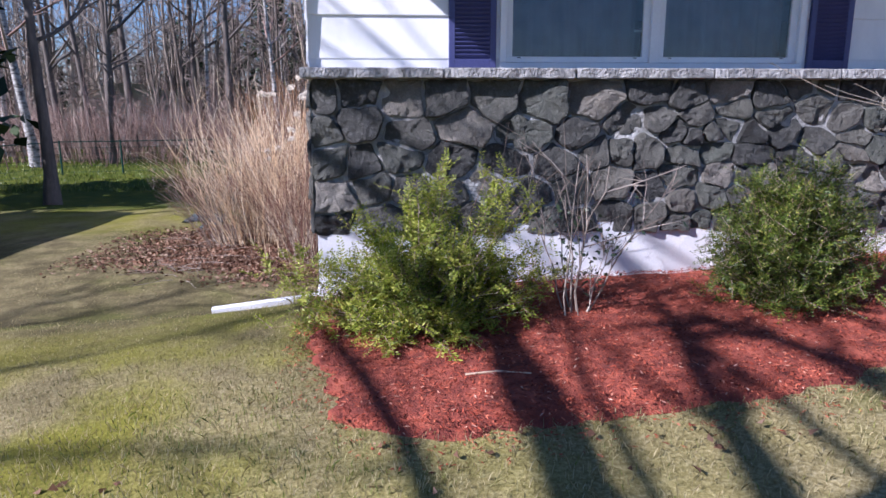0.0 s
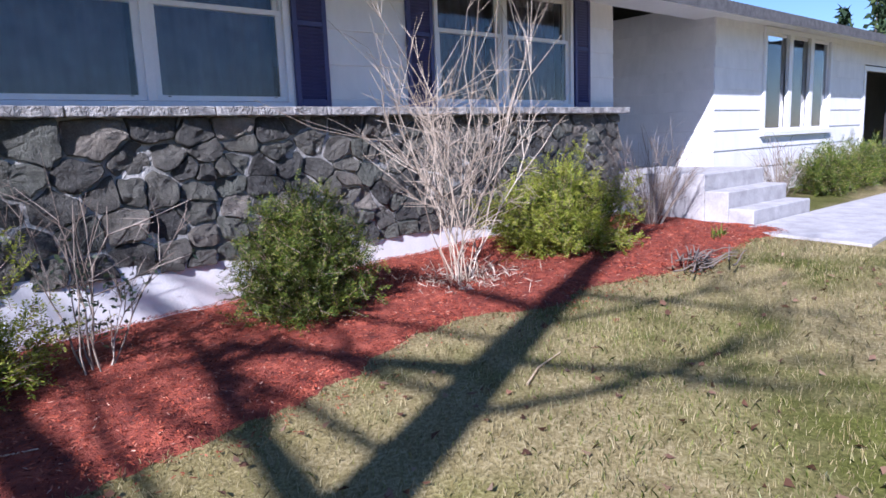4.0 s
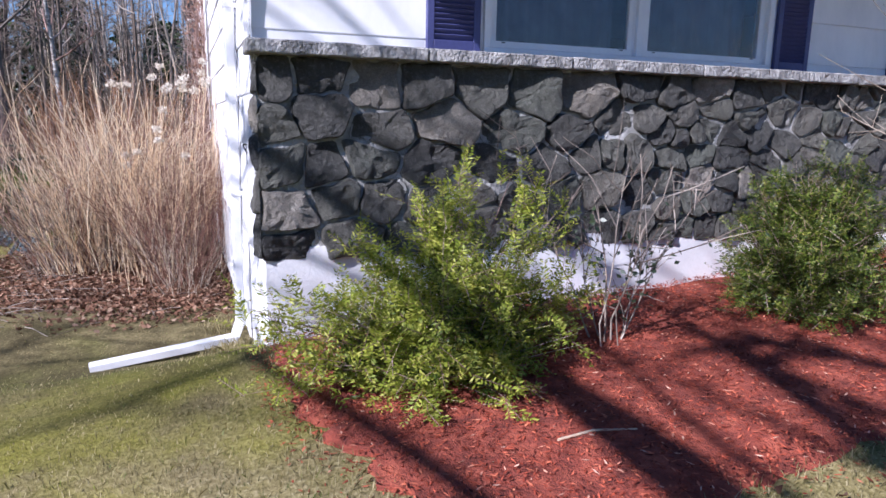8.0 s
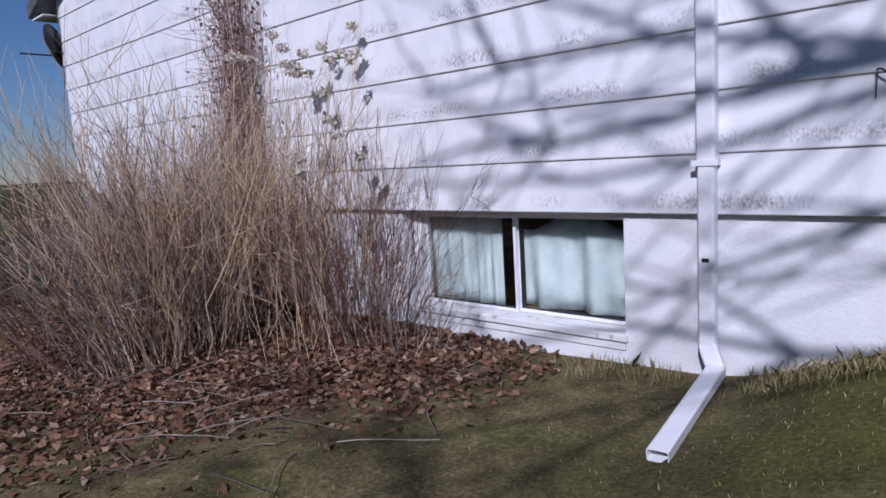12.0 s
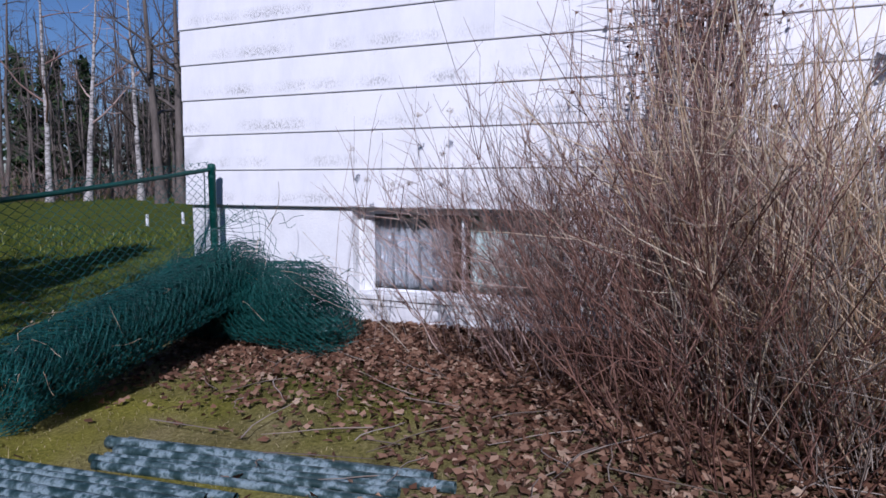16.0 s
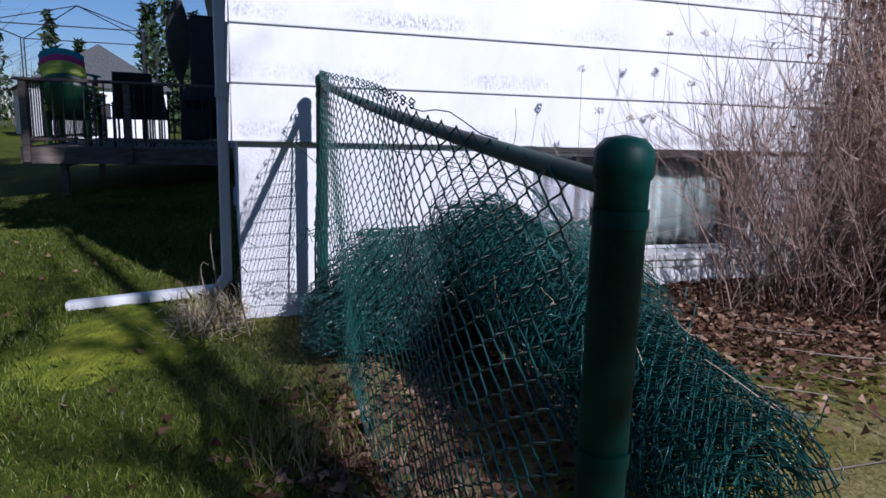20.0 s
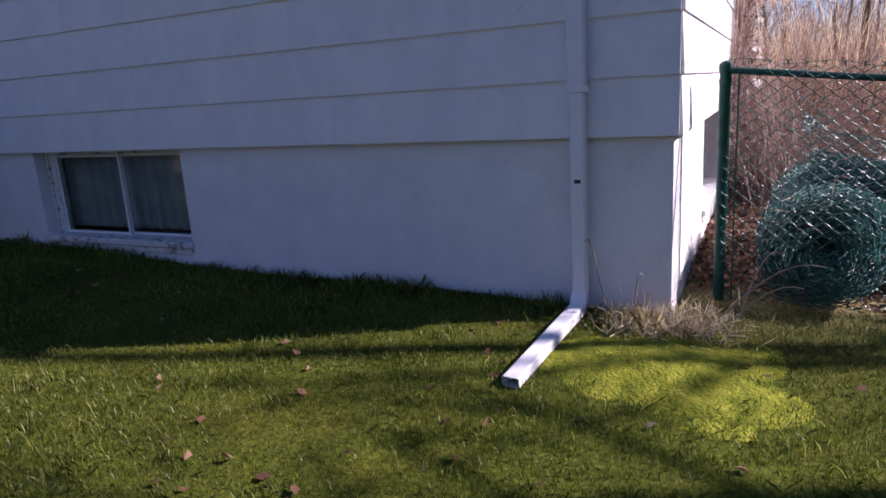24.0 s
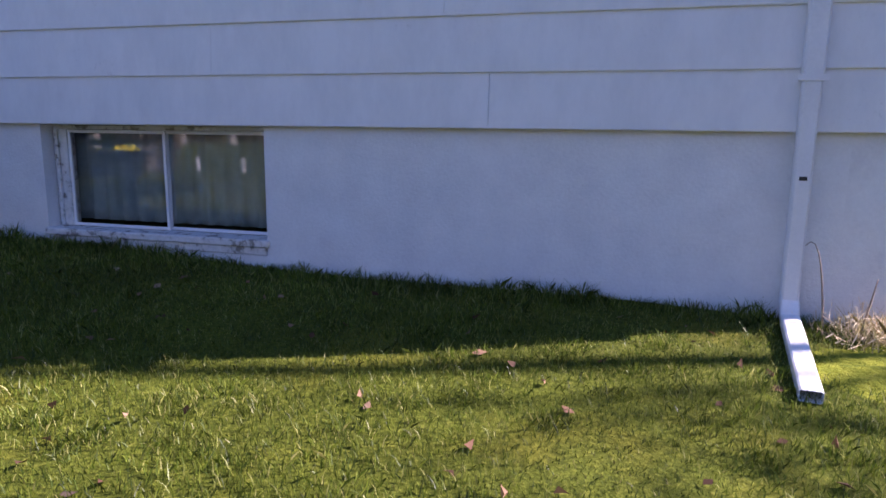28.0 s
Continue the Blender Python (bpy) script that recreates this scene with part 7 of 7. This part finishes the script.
def woods(name, seed, spots, label, crown="bark", h=(9, 15), twigs=13, r=(0.06, 0.16)):
    """A far stand of bare trees, trunks and branches together."""
    g = np.random.default_rng(seed)
    big, fine = [], []
    for x, y in spots:
        H = g.uniform(*h)
        R = g.uniform(*r)
        z0 = float(G(x, y))
        ln = g.normal(0, 0.05, 2)
        s = np.linspace(0, 1, 6)
        p = np.stack([x + ln[0] * H * s + g.normal(0, 0.1, 6), y + ln[1] * H * s, z0 + H * s], -1)
        big.append((p, R * (1 - 0.85 * s)))
        for k in range(twigs):
            u = g.uniform(0.12, 1)
            q = np.array([np.interp(u, s, p[:, i]) for i in range(3)])
            a = g.uniform(0, 6.28)
            L = H * 0.24 * (1.2 - u)
            t = np.linspace(0, 1, 4)[:, None]
            d = np.array([math.cos(a), math.sin(a), g.uniform(0.2, 0.9)])
            b = q + d * L * t + g.normal(0, 0.08, (4, 3))
            fine.append((b, np.linspace(R * 0.28, R * 0.08, 4)))
            for j in range(3):
                c = b[g.integers(1, 4)]
                dd = d + g.normal(0, 0.6, 3)
                fine.append((c + dd * L * 0.5 * t, np.linspace(R * 0.13, R * 0.05, 4)))
    V1, F1 = tubes(big, 5)
    V2, F2 = tubes(fine, 3)
    ob = tag_mesh(new(name, np_mesh(name, np.concatenate([V1, V2]), np.concatenate([F1, F2 + len(V1)]))), crown)
    return tagged(ob, label, "woods", kind="stuff")


def spots(seed, n, a0, a1, r0, r1, cx=0.0, cy=0.0):
    g = np.random.default_rng(seed)
    a = np.radians(g.uniform(a0, a1, n))
    r = g.uniform(r0, r1, n)
    return list(zip(cx + r * np.cos(a), cy + r * np.sin(a)))


woods("side_woods", 401, spots(1, 270, 88, 128, 36, 62), "dense bare woods beyond the side yard", "twig_grey")
woods("side_birches", 402, spots(2, 12, 88, 126, 34, 55), "pale birch trunks among the bare woods", "birch", twigs=5, r=(0.05, 0.10))
woods("back_woods", 403, spots(3, 210, 28, 66, 46, 76), "bare woods beyond the back yard")
woods("street_trees", 404, spots(4, 60, 195, 280, 26, 55, 0, 0), "bare trees across the street")
woods("saplings", 405, spots(5, 120, 92, 126, 26, 36), "thin saplings and brush at the wood's edge", "twig_brown", (2.0, 5.0), 8, (0.012, 0.03))


def pines(name, seed, pts, label, h=(8, 14), n=420):
    """Far conifers: trunks with tiers of drooping needle clumps."""
    g = np.random.default_rng(seed)
    C, sz, trunks = [], [], []
    for x, y in pts:
        H = g.uniform(*h)
        z0 = float(G(x, y))
        trunks.append((np.array([[x, y, z0], [x, y, z0 + H * 0.6], [x, y, z0 + H]]), np.array([0.16, 0.1, 0.02])))
        u = g.uniform(0.12, 1.0, n)
        a = g.uniform(0, 6.28, n)
        q = np.sqrt(g.uniform(0.05, 1, n)) * (1.04 - u) * H * 0.24 * (0.8 + 0.3 * np.sin(u * 40))
        C.append(np.stack([x + q * np.cos(a), y + q * np.sin(a), z0 + u * H - q * 0.25], -1))
    V, F = cards(np.concatenate(C), 0.75, 0.4, (0, 0, -0.25), 1.0, 0.25, seed + 1)
    tagged(tag_mesh(new(name, np_mesh(name, V, F)), "pine"), label, "conifers", kind="stuff")
    tagged(tag_mesh(new(name + "_trunks", tube_mesh(name, trunks, 5)), "bark"), "trunks of the far conifers", "conifers", kind="stuff")


# spruces out of view, added so that their shade falls across the back lawn
pines("yard_spruces", 410, [(-10.6, 9.1), (-12.0, 10.0), (-12.6, 12.4), (-12.2, 15.0), (-15.0, 10.5), (-16.0, 13.5)], "unseen dense spruces added to shade the back lawn", (11, 12.5), 700)
pines("back_pines", 411, spots(11, 40, 36, 62, 58, 74), "dark pines behind the back yard", (6, 10.5))
pines("east_spruces", 412, spots(12, 14, 8, 26, 62, 80), "pointed spruces behind the neighbouring house", (8, 15))
pines("side_pines", 413, spots(13, 44, 88, 124, 56, 72), "dark evergreens in the side woods", (6, 11))
pines("side_spruces", 415, spots(15, 7, 90, 103, 44, 54), "tall dark spruces between the bare trunks", (8, 12), 420)
woods("east_woods", 414, spots(14, 90, 2, 30, 85, 110), "low bare woods on the far rise", h=(5, 9), twigs=8)


def brush(name, seed, cx, cy, rx, ry, h, n, material, label):
    g = np.random.default_rng(seed)
    ln, tips = stems(g, n, cx, cy, rx, ry, h, 0.3, 0.012, 4, 0.06)
    tagged(tag_mesh(new(name, tube_mesh(name, ln, 3)), material), label, "brush", kind="stuff")


brush("russet_brush", 421, -2.2, 21.0, 2.2, 1.6, 3.6, 260, "rust_bush", "russet leafless brush beyond the side yard")
brush("street_brush", 424, -4.5, -19.0, 6.0, 2.0, 5.2, 420, "rust_bush", "tall russet brush across the street")
brush("wood_edge_brush", 422, -12.0, 27.5, 6.5, 2.0, 3.0, 800, "twig_brown", "tangled brown brush under the trees")
brush("far_brush", 423, 24.0, 41.0, 9.0, 2.0, 2.2, 320, "twig_brown", "brown brush along the far lawn")


# ---- distant yard things ----
def tarp_garage():
    t = thing("tent_garage", (-16.5, 41.5, -1.5), "grey fabric tent garage among the trees", "tent")
    n = 14
    a = np.linspace(0, math.pi, n)
    prof = np.stack([np.cos(a) * 4.2, np.maximum(np.sin(a), 0) ** 0.75 * 3.9], -1)
    V, F = [], []
    for k, y in enumerate(np.linspace(-3, 3, 6)):
        for x, z in prof:
            V.append((x * (1 + 0.01 * math.sin(k * 3)), y, z - 0.03 * math.sin(k * 2.2 + x)))
    for k in range(5):
        for i in range(n - 1):
            F.append((k * n + i, k * n + i + 1, (k + 1) * n + i + 1, (k + 1) * n + i))
    F.append(tuple(range(n)))
    me = bpy.data.meshes.new("cover")
    me.from_pydata(V, [], F)
    child("cover", me, "tarp", t, "", True)
    t.rotation_euler = (0, 0, 0.4)


tarp_garage()


def wire_fence():
    f = thing("yard_fence", (0, 0, 0), "dark wire fence along the wood's edge", "fence")
    pts = [(-4.5, 22.5), (-7.2, 21.6), (-9.4, 20.9), (-11.4, 20.5), (-12.2, 17.2), (-13.5, 14.5)]
    for x, y in pts:
        z = float(G(x, y))
        child("post", tube_mesh("post", [straight((x, y, z - 0.1), (x, y, z + 1.25), 0.03)], 6), "fence", f)
    lines = []
    for (x0, y0), (x1, y1) in zip(pts, pts[1:]):
        for k in range(6):
            lines.append(straight((x0, y0, float(G(x0, y0)) + 0.1 + k * 0.22), (x1, y1, float(G(x1, y1)) + 0.1 + k * 0.22), 0.006 if k < 5 else 0.018))
    child("wires", tube_mesh("wires", lines, 4), "fence", f)


wire_fence()


def far_house(x, y, z, turn, size, label):
    h = thing("house", (x, y, z), label, "house", "far houses")
    h.rotation_euler = (0, 0, radians(turn))
    L, W, H = size
    part("wall", boxes((-L / 2, L / 2, -W / 2, W / 2, -1, H)), "siding", h)
    bm = bmesh.new()
    r = W * 0.32
    v = [bm.verts.new(c) for c in ((-L / 2 - 0.3, -W / 2 - 0.4, H - 0.1), (-L / 2 - 0.3, W / 2 + 0.4, H - 0.1), (-L / 2 - 0.3, 0, H + r), (L / 2 + 0.3, -W / 2 - 0.4, H - 0.1), (L / 2 + 0.3, W / 2 + 0.4, H - 0.1), (L / 2 + 0.3, 0, H + r))]
    for f in ((0, 2, 1), (3, 4, 5), (0, 3, 5, 2), (1, 2, 5, 4), (0, 1, 4, 3)):
        bm.faces.new([v[i] for i in f])
    bmesh.ops.recalc_face_normals(bm, faces=bm.faces)
    part("roof", bm, "shingle", h)
    for k in range(3):
        wx = -L / 2 + L * (k + 0.7) / 3.4
        w = part("window", boxes((wx - 0.5, wx + 0.5, -W / 2 - 0.03, -W / 2, 1.0, 2.1), bevel=0.01), "vinyl", h)
        part("pane", boxes((wx - 0.42, wx + 0.42, -W / 2 - 0.036, -W / 2 - 0.031, 1.08, 2.02)), "blackmetal", w)
    w = part("window", boxes((-L / 2 - 0.03, -L / 2, -0.6, 0.6, 1.0, 2.1), bevel=0.01), "vinyl", h)
    part("pane", boxes((-L / 2 - 0.036, -L / 2 - 0.031, -0.5, 0.5, 1.08, 2.02)), "blackmetal", w)


far_house(47.0, 18.6, -1.0, 18, (12, 7.5, 3.0), "white neighbouring house with a dark gabled roof")
far_house(30.0, 26.0, -1.1, 10, (3.0, 2.4, 1.6), "small white storage shed in the far yard")
far_house(-16.0, -26.0, -0.8, 20, (12, 8, 3.0), "white house across the street")


def slide_toy():
    s = thing("toy_slide", (11.2, 16.6, float(G(11.2, 16.6))), "yellow plastic child's slide on the back lawn", "toy")
    yel = plastic("yellow_plastic", (0.75, 0.62, 0.02))
    bm = boxes((-0.18, 0.18, -0.5, 0.5, 0, 0.03), (-0.2, -0.17, -0.5, 0.5, 0, 0.10), (0.17, 0.2, -0.5, 0.5, 0, 0.10), bevel=0.008)
    bmesh.ops.rotate(bm, verts=bm.verts, matrix=Matrix.Rotation(radians(38), 3, "X"))
    bmesh.ops.translate(bm, verts=bm.verts, vec=(0, 0, 0.36))
    part("chute", bm, yel, s)
    for sx in (-0.16, 0.16):
        part("leg", boxes((sx - 0.02, sx + 0.02, 0.36, 0.40, 0, 0.66), bevel=0.006), yel, s)


slide_toy()
for x, y in ((8.9, 19.4), (10.1, 19.3), (11.4, 19.4), (14.0, 20.6)):
    p = thing("yard_stake", (x, y, float(G(x, y))), "short white stake in the back lawn", "stake", "white yard stakes")
    part("stake", boxes((-0.03, 0.03, -0.03, 0.03, -0.1, 0.32), bevel=0.006), "vinyl", p)


def dish():
    d = thing("satellite_dish", (-0.02, D_ - 0.05, 2.0), "grey satellite dish on the back corner of the side wall", "satellite dish")
    bm = bmesh.new()
    bmesh.ops.create_uvsphere(bm, u_segments=20, v_segments=12, radius=0.6)
    bmesh.ops.delete(bm, geom=[v for v in bm.verts if v.co.z > -0.46], context="VERTS")
    bmesh.ops.translate(bm, verts=bm.verts, vec=(0, 0, 0.6))
    bmesh.ops.rotate(bm, verts=bm.verts, matrix=Matrix.Rotation(radians(70), 3, "Y") )
    bmesh.ops.translate(bm, verts=bm.verts, vec=(-0.05, 0.28, 0.1))
    ob = part("reflector", bm, "blackmetal", d, "dark grey dish", True)
    ob.modifiers.new("thick", "SOLIDIFY").thickness = 0.01
    child("arm", tube_mesh("arm", [straight((0, 0.0, 0), (-0.05, 0.25, 0.05), 0.02), straight((-0.05, 0.25, 0.0), (-0.4, 0.35, 0.02), 0.012)], 6), "blackmetal", d)


dish()
